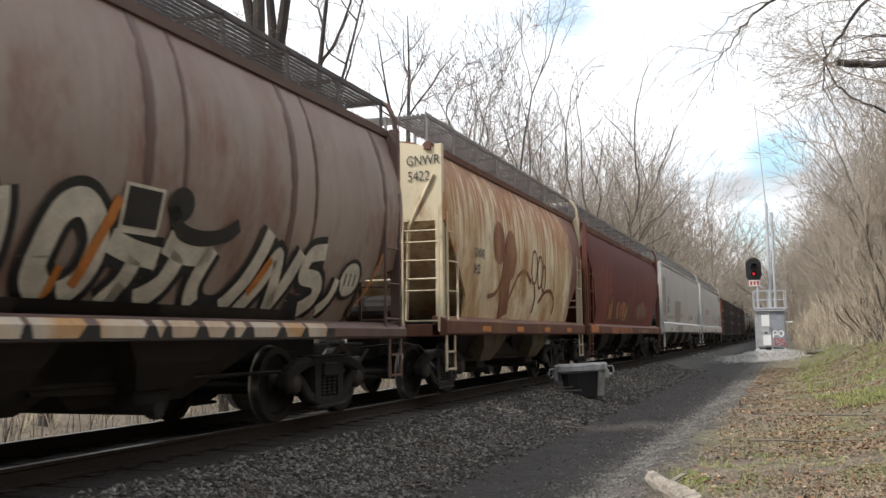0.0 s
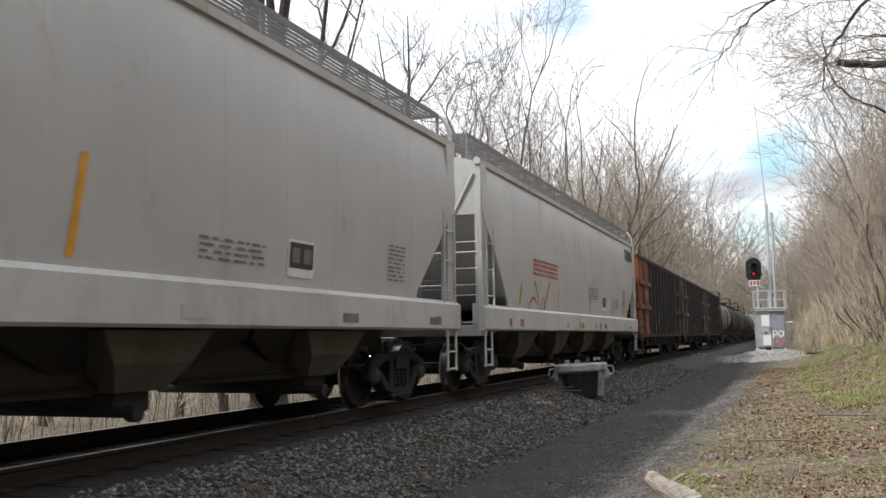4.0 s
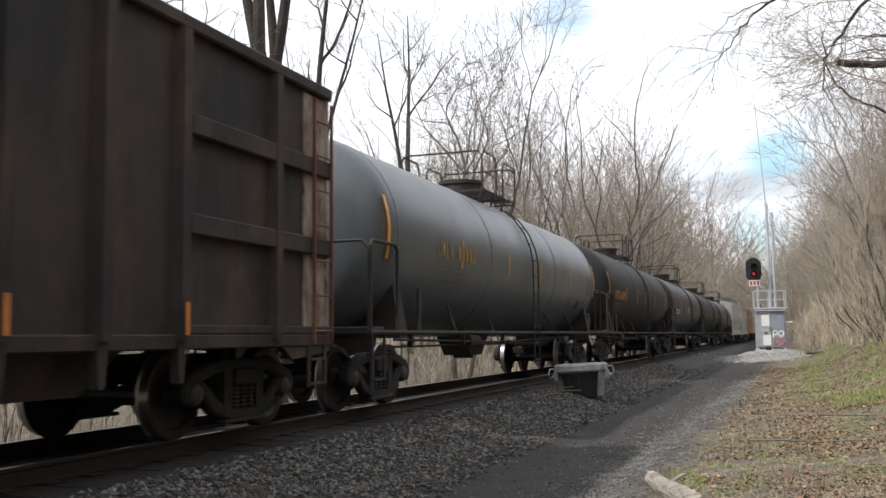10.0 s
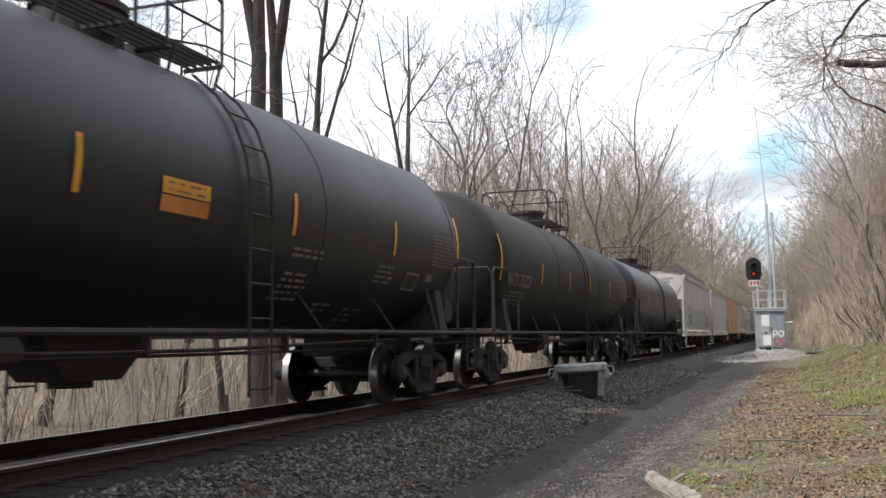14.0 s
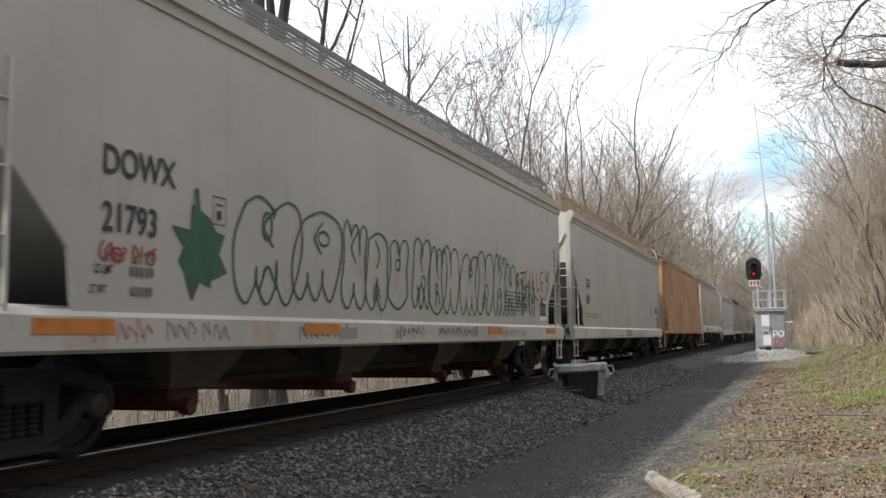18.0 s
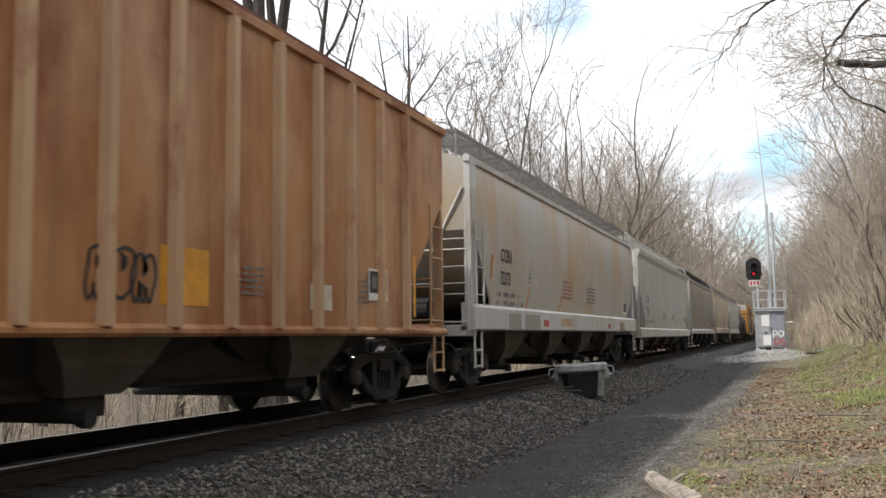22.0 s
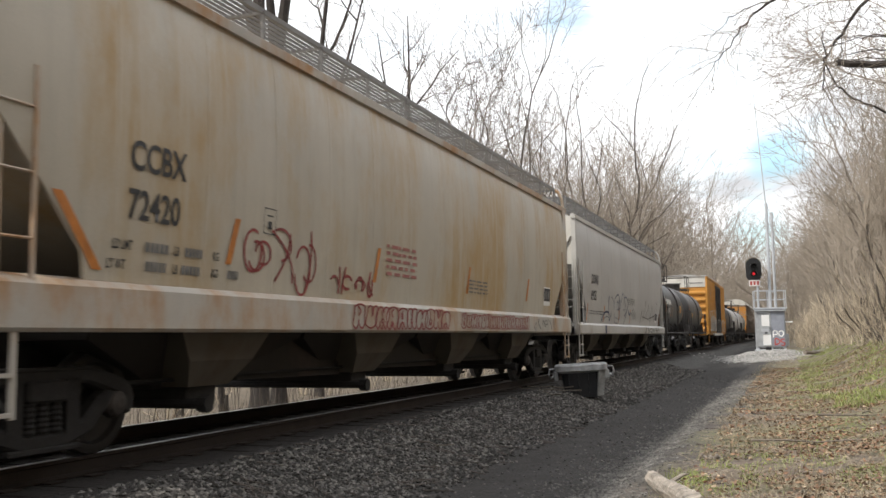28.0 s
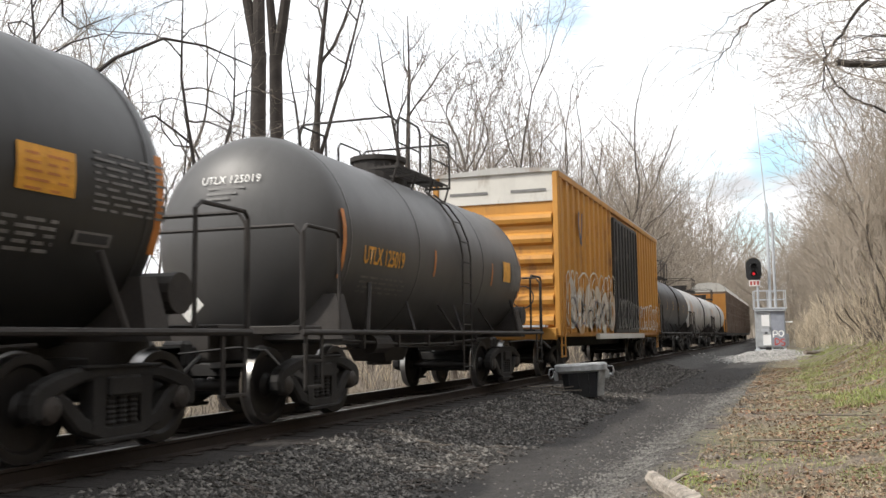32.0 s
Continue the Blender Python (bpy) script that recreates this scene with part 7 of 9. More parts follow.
M["dark_grating"] = surface("dark_steel_grating", (0.085, 0.08, 0.078), 0.7, 0, 0.3, 4.0, 0.05)
# Grimy cream, darkened for the shade below the car.
M["under_cream"] = paint("grimy_shaded_cream", (0.17, 0.14, 0.095), (0.06, 0.04, 0.03), 0.5, 0.4, 0.8, 0.7, 40.0)
M["pale_tag"] = surface("pale_yellow_spray", (0.33, 0.34, 0.22), 0.7, 0, 0.3, 5.0, 0.0)
M["rusty_trim"] = paint("rust_streaked_trim", (0.48, 0.45, 0.40), (0.40, 0.22, 0.09), 0.45, 0.35, 0.5, 0.4, 41.0, 1.2)
M["amber_worn"] = surface("worn_amber_lettering", (0.34, 0.21, 0.07), 0.7, 0, 0.3, 5.0, 0.0)
M["red_faded"] = surface("faded_red_stencil", (0.40, 0.17, 0.15), 0.7, 0, 0.3, 5.0, 0.0)
RNG = random.Random(77)


def marks(car, half, shape, mid_u, top, bottom, u, z_top, z_low, size, mat, squeeze=0.8):
    lettering(top, car, u - mid_u, z_top, size, mat, shape, None, squeeze)
    lettering(bottom, car, u - mid_u, z_low, size, mat, shape, None, squeeze)


def consolidated_stencil(car, shape, y, z, rng=RNG):
    """The black test stencil with its white frame."""
    part("stencil_board", side_quad(Mesh(), shape, y, y + 0.62, z, z + 0.42, 0.009), M["white"], car)
    part("stencil_panel", side_quad(Mesh(), shape, y + 0.03, y + 0.59, z + 0.1, z + 0.39, 0.012), M["dark"], car)
    part("stencil_mark", side_quad(Mesh(), shape, y + 0.09, y + 0.26, z + 0.16, z + 0.33, 0.015), M["faint"], car)
    part("stencil_mark", side_quad(Mesh(), shape, y + 0.36, y + 0.53, z + 0.16, z + 0.33, 0.015), M["faint"], car)


def tags_on_sill(car, half, mats, n, z0=1.1, z1=1.26):
    for k in range(n):
        y = RNG.uniform(-half + 0.8, half - 0.9)
        part("sill_tag", Mesh().box(1.612, 1.617, y, y + RNG.uniform(0.15, 0.45), z0, z1 - RNG.uniform(0, 0.06)), M[mats[k % len(mats)]], car)


# 1 brown-grey hopper with pale graffiti
car, half = hopper(-4.2, 12.6, "brown-grey round-sided covered hopper with black and white graffiti", M["brown_grey"], M["brown_band"], TUBBY, 3.95, 1.1, 2.0, 4, bands=13, board=0.48, band_mat=M["brown_band"], metal="dark_grating", under=M["under_dark"], sill=(1.0, 1.16), mouth=0.82, reach=9.2)
SIDE = lambda z: TUBBY(z) + 0.01
NEAR_LETTERS = (
        ([((4.35, 1.25), (4.5, 1.9), (4.85, 2.15), (5.1, 1.8), (4.8, 1.45))], 0.24),
        ([((5.2, 1.25), (5.22, 1.75), (5.15, 2.1))], 0.26),
        ([((5.72, 1.62), (5.82, 2.0), (6.08, 2.1), (6.32, 1.85), (6.26, 1.5), (6.0, 1.36), (5.76, 1.5), (5.72, 1.66))], 0.24),
        ([((6.45, 1.85), (6.75, 1.78), (7.15, 1.74)), ((6.85, 1.72), (6.78, 1.5), (6.6, 1.3))], 0.20),
        )
FAR_LETTERS = (
        ([((7.2, 1.9), (7.6, 1.82), (7.95, 1.85)), ((7.45, 1.8), (7.3, 1.5), (6.95, 1.34), (6.7, 1.42))], 0.22),
        ([((7.95, 1.9), (7.82, 1.55), (8.0, 1.3), (8.4, 1.32), (8.75, 1.7), (8.95, 2.16))], 0.20),
        ([((8.75, 1.28), (9.0, 1.6), (9.2, 1.92), (9.3, 1.6), (9.36, 1.35)), ((9.36, 1.35), (9.6, 1.75), (9.72, 2.0))], 0.20),
        ([((10.3, 2.05), (9.95, 1.98), (9.9, 1.75), (10.25, 1.7), (10.35, 1.5), (10.0, 1.33), (9.7, 1.36))], 0.20),
        ([((10.55, 1.35), (10.75, 1.5), (10.8, 1.75))], 0.15))
for lines, fat in NEAR_LETTERS + FAR_LETTERS:
    letter(car, SIDE, 4.2, lines, fat, M["cream_fill"], M["black"], 0.085)
panel = side_quad(Mesh(), SIDE, 2.3, 2.84, 1.92, 2.34, 0.012)
part("graffiti", panel, M["cream_fill"], car, "pale frame of a sprayed square")
part("graffiti", side_quad(Mesh(), SIDE, 2.34, 2.80, 1.98, 2.31, 0.016), M["black"], car, "black sprayed square")
spot = Mesh()
blob(spot, SIDE, 3.10, 2.24, 0.19, 0.16, 0.016)
stroke(spot, SIDE, [(y - 4.2, z) for y, z in flow((7.2, 2.22), (7.35, 2.02), (7.7, 1.97), (8.1, 2.04), (8.3, 2.16))], 0.15, 0.016)
part("graffiti", spot, M["black"], car, "black sprayed blot and arm")
spot = Mesh()
blob(spot, SIDE, 6.95, 1.76, 0.26, 0.21, 0.013)
part("graffiti", spot, M["cream_fill"], car, "pale sprayed bubble")
spot = Mesh()
for k in range(3):
    stroke(spot, SIDE, [(6.82 + 0.13 * k, 1.68), (6.80 + 0.13 * k, 1.83)], 0.028, 0.017)
stroke(spot, SIDE, oval(6.95, 1.76, 0.29, 0.24), 0.05, 0.012)
part("graffiti", spot, M["black"], car, "black bars in the bubble")
for pts, w in ((((6.45, 2.2), (6.3, 1.8), (6.2, 1.45)), 0.12), (((9.08, 1.88), (8.95, 1.68), (8.82, 1.5)), 0.11), (((11.95, 2.15), (11.8, 1.8), (11.6, 1.45)), 0.06), (((5.95, 1.2), (5.98, 1.6)), 0.09)):
    slash = Mesh()
    stroke(slash, SIDE, [(y - 4.2, z) for y, z in flow(*pts)], w, 0.019)
    part("graffiti", slash, M["orange"], car, "orange sprayed slash")
part("graffiti", side_quad(Mesh(), SIDE, 1.0, 5.9, 1.19, 1.32, 0.007), M["black"], car, "black sprayed shade under the letters")
part("graffiti", Mesh().box(1.6105, 1.6118, 0.2, 6.1, 1.01, 1.13), M["black"], car, "black sprayed shade on the sill")
for a, b in ((4.6, 5.35), (5.42, 6.0), (6.15, 6.75), (6.86, 7.0), (7.08, 7.5), (7.62, 8.0), (8.1, 8.32), (8.45, 9.0), (9.1, 9.55), (9.62, 10.1)):
    m = Mesh().add([(1.6125, a - 4.2 + RNG.uniform(0, 0.1), 1.03), (1.6125, b - 4.2 - RNG.uniform(0, 0.12), 1.03), (1.6125, b - 4.2, 1.13), (1.56, b - 4.2, 1.185), (1.56, a - 4.2, 1.185), (1.6125, a - 4.2, 1.13)], [(0, 1, 2, 5), (5, 2, 3, 4)])
    part("graffiti", m, M["drip"], car, "pale sprayed letter foot on the sill")
# 2 short cream hopper, streaked with rust
car, half = hopper(14.3, 25.3, "short cream covered hopper streaked with rust", M["cream_rust"], M["red_sill"], ROUND, 4.1, 1.3, 2.9, 2, metal="walkway", end_skin=M["cream"], post=M["cream"], under=M["under_cream"], seams=6)
mu = 19.8
lettering("GNWR", car, 0, 3.82, 0.17, M["dark"], ROUND, -half + 0.04, 0.80, 0.92)
lettering("5422", car, 0, 3.56, 0.17, M["dark"], ROUND, -half + 0.04, 0.85, 0.94)
marks(car, half, ROUND, mu, "GNWR", "5422", 15.9, 2.42, 2.14, 0.17, M["ghost"], 0.8)
heart = Mesh()
blob(heart, ROUND, -1.55, 2.62, 0.42, 0.50)
blob(heart, ROUND, -2.35, 2.80, 0.38, 0.42, 0.0105)
stroke(heart, ROUND, flow((-1.75, 2.5), (-1.85, 2.0), (-1.75, 1.4)), 0.62)
part("graffiti", heart, M["rust_fill"], car, "rust-brown sprayed heart shape")
for pts in (((-2.9, 1.75), (-2.4, 1.85), (-2.1, 2.15)), ((-1.5, 1.75), (-1.0, 2.22), (-0.4, 2.36), (0.1, 2.15)), ((0.9, 1.75), (1.4, 2.0), (2.0, 2.02), (2.35, 1.8), (2.3, 1.5)), ((0.4, 2.1), (0.55, 1.8), (0.4, 1.5))):
    m = Mesh()
    stroke(m, ROUND, flow(*pts), 0.09)
    part("graffiti", m, M["rust_fill"], car, "faded rust-brown sprayed line")
for y, z, ry, rz in ((0.35, 2.5, 0.24, 0.36), (0.85, 2.42, 0.22, 0.36), (1.2, 2.3, 0.18, 0.28)):
    m = Mesh()
    stroke(m, ROUND, oval(y, z, ry, rz), 0.06)
    part("graffiti", m, M["rust_fill"], car, "faded rust-brown sprayed loop")
for k in range(4):
    part("reflector", Mesh().box(1.611, 1.616, -3.6 + 2.3 * k, -3.1 + 2.3 * k, 1.1, 1.2), M["orange"], car)
# 3 dark red hopper
car, half = hopper(26.1, 41.7, "dark red covered hopper with rusty lower side and faded graffiti", M["oxide"], M["oxide_trim"], ROUND, 4.1, 1.5, 3.5, 3, metal="walkway", post=M["oxide_trim"], under=M["under_dark"], cornice=True, end_skin=M["under_grey"], beam=False)
for mat, foot, head in (
        ("oxide_low", (29.76, 30.30, 1.50), (29.86, 30.26, 1.80)), ("oxide_low", (29.86, 30.26, 1.80), (30.00, 30.06, 2.20)),
        ("black", (30.33, 30.47, 1.48), (30.06, 30.16, 2.27)), ("rust_fill", (30.58, 30.67, 1.62), (30.55, 30.62, 2.25)),
        ("black", (30.68, 30.92, 1.46), (30.68, 30.74, 2.12)), ("oxide_low", (31.05, 31.52, 1.54), (30.94, 31.40, 1.95)),
        ("oxide_low", (30.94, 31.40, 1.95), (31.22, 31.46, 2.11)), ("black", (31.56, 31.70, 1.48), (31.48, 31.56, 2.12)),
        ("oxide_low", (31.76, 32.02, 1.56), (31.68, 31.96, 2.02)), ("black", (32.06, 32.24, 1.46), (31.98, 32.04, 2.05)),
        ("oxide_low", (32.30, 32.52, 1.48), (32.06, 32.84, 2.11)), ("black", (32.54, 32.66, 1.46), (32.90, 33.00, 2.12)),
        ("oxide_low", (32.92, 33.20, 1.50), (33.02, 33.26, 2.04)), ("black", (33.30, 33.54, 1.44), (33.32, 33.54, 2.30))):
    part("graffiti", blade(Mesh(), ROUND, 33.9, foot, head), M[mat], car, "faded orange letter edged with black")
m = Mesh()
stroke(m, ROUND, flow((-4.48, 1.85), (-4.34, 2.27), (-4.08, 2.43), (-3.85, 2.34)), 0.05, 0.013)
part("graffiti", m, M["rust_fill"], car, "faded sprayed arch over the letters")
for u in (-4.15, -1.04):
    m = Mesh()
    stroke(m, ROUND, flow((u, 1.96), (u - 0.06, 1.72), (u - 0.14, 1.50)), 0.09, 0.018)
    part("graffiti", m, M["amber"], car, "yellow sprayed dash")
for k in range(9):
    m = Mesh()
    u = 1.25 + 0.31 * k + RNG.uniform(-0.06, 0.06)
    z = RNG.uniform(1.55, 1.75)
    stroke(m, ROUND, flow((u, z), (u + RNG.uniform(-0.1, 0.12), z + RNG.uniform(0.25, 0.5)), (u + RNG.uniform(0.1, 0.3), z + RNG.uniform(0.05, 0.4)), (u + RNG.uniform(0.05, 0.25), z - 0.08)), 0.035, 0.012)
    part("graffiti", m, M["drip"], car, "thin pale sprayed stroke")
for k in range(7):
    m = Mesh()
    u = 1.2 + 0.4 * k
    stroke(m, lambda z: 1.602, flow((u, 1.22), (u + RNG.uniform(0.05, 0.2), 1.10), (u + RNG.uniform(0.15, 0.3), 1.20), (u + RNG.uniform(0.2, 0.35), 1.09)), 0.03, 0.0125)
    part("graffiti", m, M["drip"], car, "thin pale sprayed stroke")
for k in range(8):
    a, b = 29.45 + 0.51 * k + RNG.uniform(-0.06, 0.06), 29.45 + 0.51 * k + RNG.uniform(0.32, 0.44)
    lean = RNG.uniform(-0.10, 0.22)
    for mat, off, c, d in (("black", 0.0, b - 0.03, b + 0.13), ("oxide_low", 0.003, a, b)):
        m = Mesh().add([(1.6125 + off, c - 33.9 + lean, 1.05), (1.6125 + off, d - 33.9 + lean, 1.05 + RNG.uniform(0, 0.05)), (1.6125 + off, d - 33.9, 1.27), (1.6125 + off, c - 33.9, 1.27)], [(0, 1, 2, 3)])
        part("graffiti", m, M[mat], car, "orange sprayed letter foot on the sill" if off else "black edge of a sprayed letter foot")
part("yellow_scuff", Mesh().box(1.612, 1.617, -half + 0.2, -half + 1.2, 1.1, 1.3), M["orange"], car)
# 4 pale grey hopper with grey paint patches
car, half = hopper(43.0, 61.9, "light grey covered hopper with darker repainted patches", M["pale_a"], M["pale_trim"], BOWED, 4.2, 1.65, 3.25, 4, under=M["under_grey"], sill=(1.12, 1.56), seams=13, post_w=0.36)
mu = 52.45
marks(car, half, BOWED, mu, "GPLX", "77888", 44.8, 2.46, 2.04, 0.30, M["dark"], 0.72)
lettering("GPLX 77888", car, 0, 3.78, 0.15, M["dark"], BOWED, -half + 0.04, 0.95, 0.35)
part("paint_patch", side_quad(Mesh(), BOWED, 48.0 - mu, 50.6 - mu, 1.62, 2.68, 0.007), M["grey_patch"], car, "darker grey repainted patch")
part("paint_patch", side_quad(Mesh(), BOWED, 43.35 - mu, 44.25 - mu, 2.0, 3.6, 0.007), M["grey_patch"], car)
part("paint_patch", Mesh().box(1.612, 1.616, 48.6 - mu, 50.6 - mu, 1.12, 1.46), M["grey_patch"], car)
stripes(car, BOWED, [44.5 - mu, 47.6 - mu, 50.4 - mu, 52.8 - mu], 1.66, 2.5, M["amber"], 0.09, 0.1)
small_print(car, BOWED, 44.9 - mu, 1.88, 2.6, 2, M["faint"], RNG)
small_print(car, BOWED, 50.7 - mu, 2.1, 1.2, 4, M["red"], RNG, 0.04, 0.04)
small_print(car, BOWED, 54.5 - mu, 2.0, 1.2, 3, M["faint"], RNG, 0.05)
small_print(car, BOWED, 59.0 - mu, 2.3, 0.6, 8, M["faint"], RNG, 0.04)
consolidated_stencil(car, BOWED, 56.2 - mu, 1.7)
tags_on_sill(car, half, ["red_faded", "faint", "pale_a"], 8, 1.2, 1.36)
# 5 pale grey hopper with a dark emblem near the roof
car, half = hopper(63.3, 81.9, "clean light grey covered hopper with a dark emblem at the top", M["pale_b"], M["pale_trim"], BOWED, 4.2, 1.75, 3.25, 4, under=M["under_grey"], sill=(1.12, 1.56), seams=13, post_w=0.36)
mu = 72.6
logo = Mesh()
for k in range(4):
    y = 79.75 - mu + k * 0.40
    side_quad(logo, BOWED, y, y + 0.13, 3.58, 3.98, 0.009, 0.0)
    side_quad(logo, BOWED, y + 0.21, y + 0.33, 3.56, 3.96, 0.009, 0.0)
    side_quad(logo, BOWED, y + 0.1, y + 0.22, 3.86 - 0.12 * (k % 2), 3.95 - 0.12 * (k % 2), 0.009, 0.0)
    part("emblem", logo, M["dark"], car, "dark owner emblem as plain bars")
    logo = Mesh()
stripes(car, BOWED, [66.0 - mu, 69.5 - mu, 73.4 - mu, 76.9 - mu, 80.0 - mu], 1.66, 2.12, M["amber"], 0.09, 0.08)
stripes(car, BOWED, [79.95 - mu], 1.66, 2.5, M["amber"], 0.07, 0.2)
small_print(car, BOWED, 67.0 - mu, 2.7, 2.4, 3, M["red"], RNG, 0.10, 0.06)
scrawl(car, BOWED, 66.8 - mu, 68.6 - mu, 1.1, 2.3, M["red"], RNG, 0.05, 2, None, shapes=2)
small_print(car, BOWED, 73.2 - mu, 2.35, 1.4, 4, M["faint"], RNG, 0.06)
small_print(car, BOWED, 77.3 - mu, 2.15, 0.9, 4, M["faint"], RNG, 0.05)
part("grey_stencil", side_quad(Mesh(), BOWED, 78.9 - mu, 79.45 - mu, 1.95, 2.5, 0.008), M["grey_patch"], car)
small_print(car, BOWED, 78.9 - mu, 1.9, 0.6, 3, M["faint"], RNG, 0.05)
consolidated_stencil(car, BOWED, 75.3 - mu, 1.75)
tags_on_sill(car, half, ["red_faded", "faint", "amber"], 9, 1.2, 1.36)
# 6 to 8 black gondolas, the first with orange ends
car, half = gondola(82.9, 97.4, "black high-sided gondola with rusty orange ends", M["coal_black"], M["gon_orange"], M["coal_post"], far_skin=M["coal_black"])
part("mark_panel", Mesh().box(1.522, 1.528, -half + 1.42, -half + 2.30, 2.36, 2.86), M["dark"], car)
lettering("MEAX", car, -half + 1.48, 2.42, 0.34, M["white"], lambda z: 1.53, None, 0.52)
part("mark_panel", Mesh().box(0.50, 1.32, -half + 0.012, -half + 0.024, 3.50, 3.80), M["white"], car, "white plate with dark marks")
lettering("MEAX", car, 0, 3.56, 0.17, M["dark"], ROUND, -half + 0.02, 0.95, 0.55)
stripes(car, lambda z: 1.62, [-half + 1.32], 1.15, 1.85, M["amber"], 0.06)
stripes(car, lambda z: 1.62, [half - 1.0], 1.05, 1.75, M["amber"], 0.05)
for a, b, z0, z1 in ((-2.6, -1.75, 1.12, 1.95), (-1.5, -0.9, 1.05, 1.45), (-1.5, -0.9, 1.62, 2.05)):
    scrawl(car, lambda z: 1.51, a, b, z0, z1, M["pale_tag"], RNG, 0.035, 2, None, shapes=4)
part("orange_plate", Mesh().box(1.505, 1.512, -1.48, -1.08, 1.46, 1.58), M["orange"], car)
part("yellow_plate", Mesh().box(1.505, 1.512, -0.46, -0.22, 1.07, 1.18), M["amber"], car)
part("orange_plate", Mesh().box(1.505, 1.512, -0.48, -0.2, 1.44, 1.56), M["orange"], car)
car, half = gondola(98.6, 113.0, "dusty black high-sided gondola with worn marks and a peeling white end", M["coal_black"], M["gon_end"], M["coal_post"], far_skin=M["gon_mottled"])
lettering("MEAX", car, -half + 1.48, 2.62, 0.22, M["white"], lambda z: 1.515, None, 0.62)
lettering("3051", car, -half + 1.48, 2.32, 0.22, M["white"], lambda z: 1.515, None, 0.62)
bubbles(car, lambda z: 1.525, -half + 1.45, -half + 2.3, 1.35, 1.90, M["faint"], RNG, 2, 0.05)
bubbles(car, lambda z: 1.51, -half + 3.1, -half + 3.6, 1.35, 1.75, M["faint"], RNG, 2, 0.03)
for z0, z1 in ((2.02, 2.15), (1.08, 1.13)):
    part("peeling_patch", Mesh().box(1.603 if z0 > 2 else 1.563, 1.606 if z0 > 2 else 1.568, -half + 1.45, -half + 2.6, z0, z1), M["gon_mottled"], car, "peeling white and rust patch")
lettering("MEAX", car, 0, 3.60, 0.16, M["white"], ROUND, -half + 0.02, 0.9, 0.45)
small_print(car, lambda z: 1.525, -half + 0.2, 1.85, 0.75, 4, M["ghost"], RNG, 0.10, 0.05)
small_print(car, ROUND, 0.4, 1.6, 2.2, 2, M["ghost"], RNG, 0.06)
stripes(car, lambda z: 1.62, [-1.0], 1.1, 1.65, M["amber"], 0.06)
stripes(car, lambda z: 1.62, [half - 1.05], 1.05, 1.9, M["amber"], 0.12)
part("yellow_plate", Mesh().box(0.9, 1.25, -half - 0.14, -half - 0.125, 1.0, 1.22), M["amber"], car)
scrawl(car, lambda z: 1.51, -0.5, 1.0, 1.2, 1.9, M["faint"], RNG, 0.04, 2, None, shapes=3)
car, half = gondola(114.2, 128.7, "rusty black high-sided gondola with white marks and a peeling end", M["coal_brown"], M["gon_end"], M["coal_brown"], far_skin=M["gon_mottled"], far_w=0.62)
mu = 121.45
part("mark_panel", Mesh().box(1.522, 1.527, -half + 1.40, -half + 2.35, 2.20, 2.86), M["black"], car)
lettering("MEAX", car, -half + 1.46, 2.56, 0.22, M["white"], lambda z: 1.52, None, 0.72)
lettering("3042", car, -half + 1.46, 2.25, 0.22, M["white"], lambda z: 1.52, None, 0.72)
part("mark_panel", Mesh().box(0.62, 1.40, -half + 0.014, -half + 0.022, 3.28, 3.80), M["black"], car)
lettering("MEAX", car, 0, 3.60, 0.14, M["white"], ROUND, -half + 0.02, 0.9, 0.80)
lettering("3042", car, 0, 3.36, 0.14, M["white"], ROUND, -half + 0.02, 0.9, 0.82)
part("yellow_plate", Mesh().box(1.515, 1.53, -half + 0.22, -half + 0.55, 1.22, 1.45), M["orange"], car)
for k in (0, 3, 5, 6, 8):
    stripes(car, lambda z: 1.62, [-half + 3.0 + (2 * half - 6.0) * k / 8], 1.05, 1.35, M["orange"], 0.07)
# 9 to 13 long tank cars
tank_car_specs = (
    (129.9, 146.6, "blue-grey tank car with amber reflector bars and dark frame", "tank_blue", "UTLX", 132.6, 2.30, 0.26, "amber_worn", "amber"),
    (147.7, 164.55, "dull black tank car with orange lettering and reflectors", "tank_brown", "UTLX 668399", 149.4, 2.20, 0.29, "orange", "amber"),
    (165.72, 182.5, "satin black tank car with white lettering and amber stripes", "tank_black", "TILX 292800", 167.57, 2.07, 0.23, "white", "amber"),
    (183.6, 200.4, "satin black tank car with worn pale lettering", "tank_brown", "NATX 252223", 184.8, 2.06, 0.26, "faint", "amber"),
    (201.6, 217.6, "blue-black tank car with faded white lettering", "tank_dark", "ADMX 26066", 203.2, 2.16, 0.24, "faint", "amber"),
)
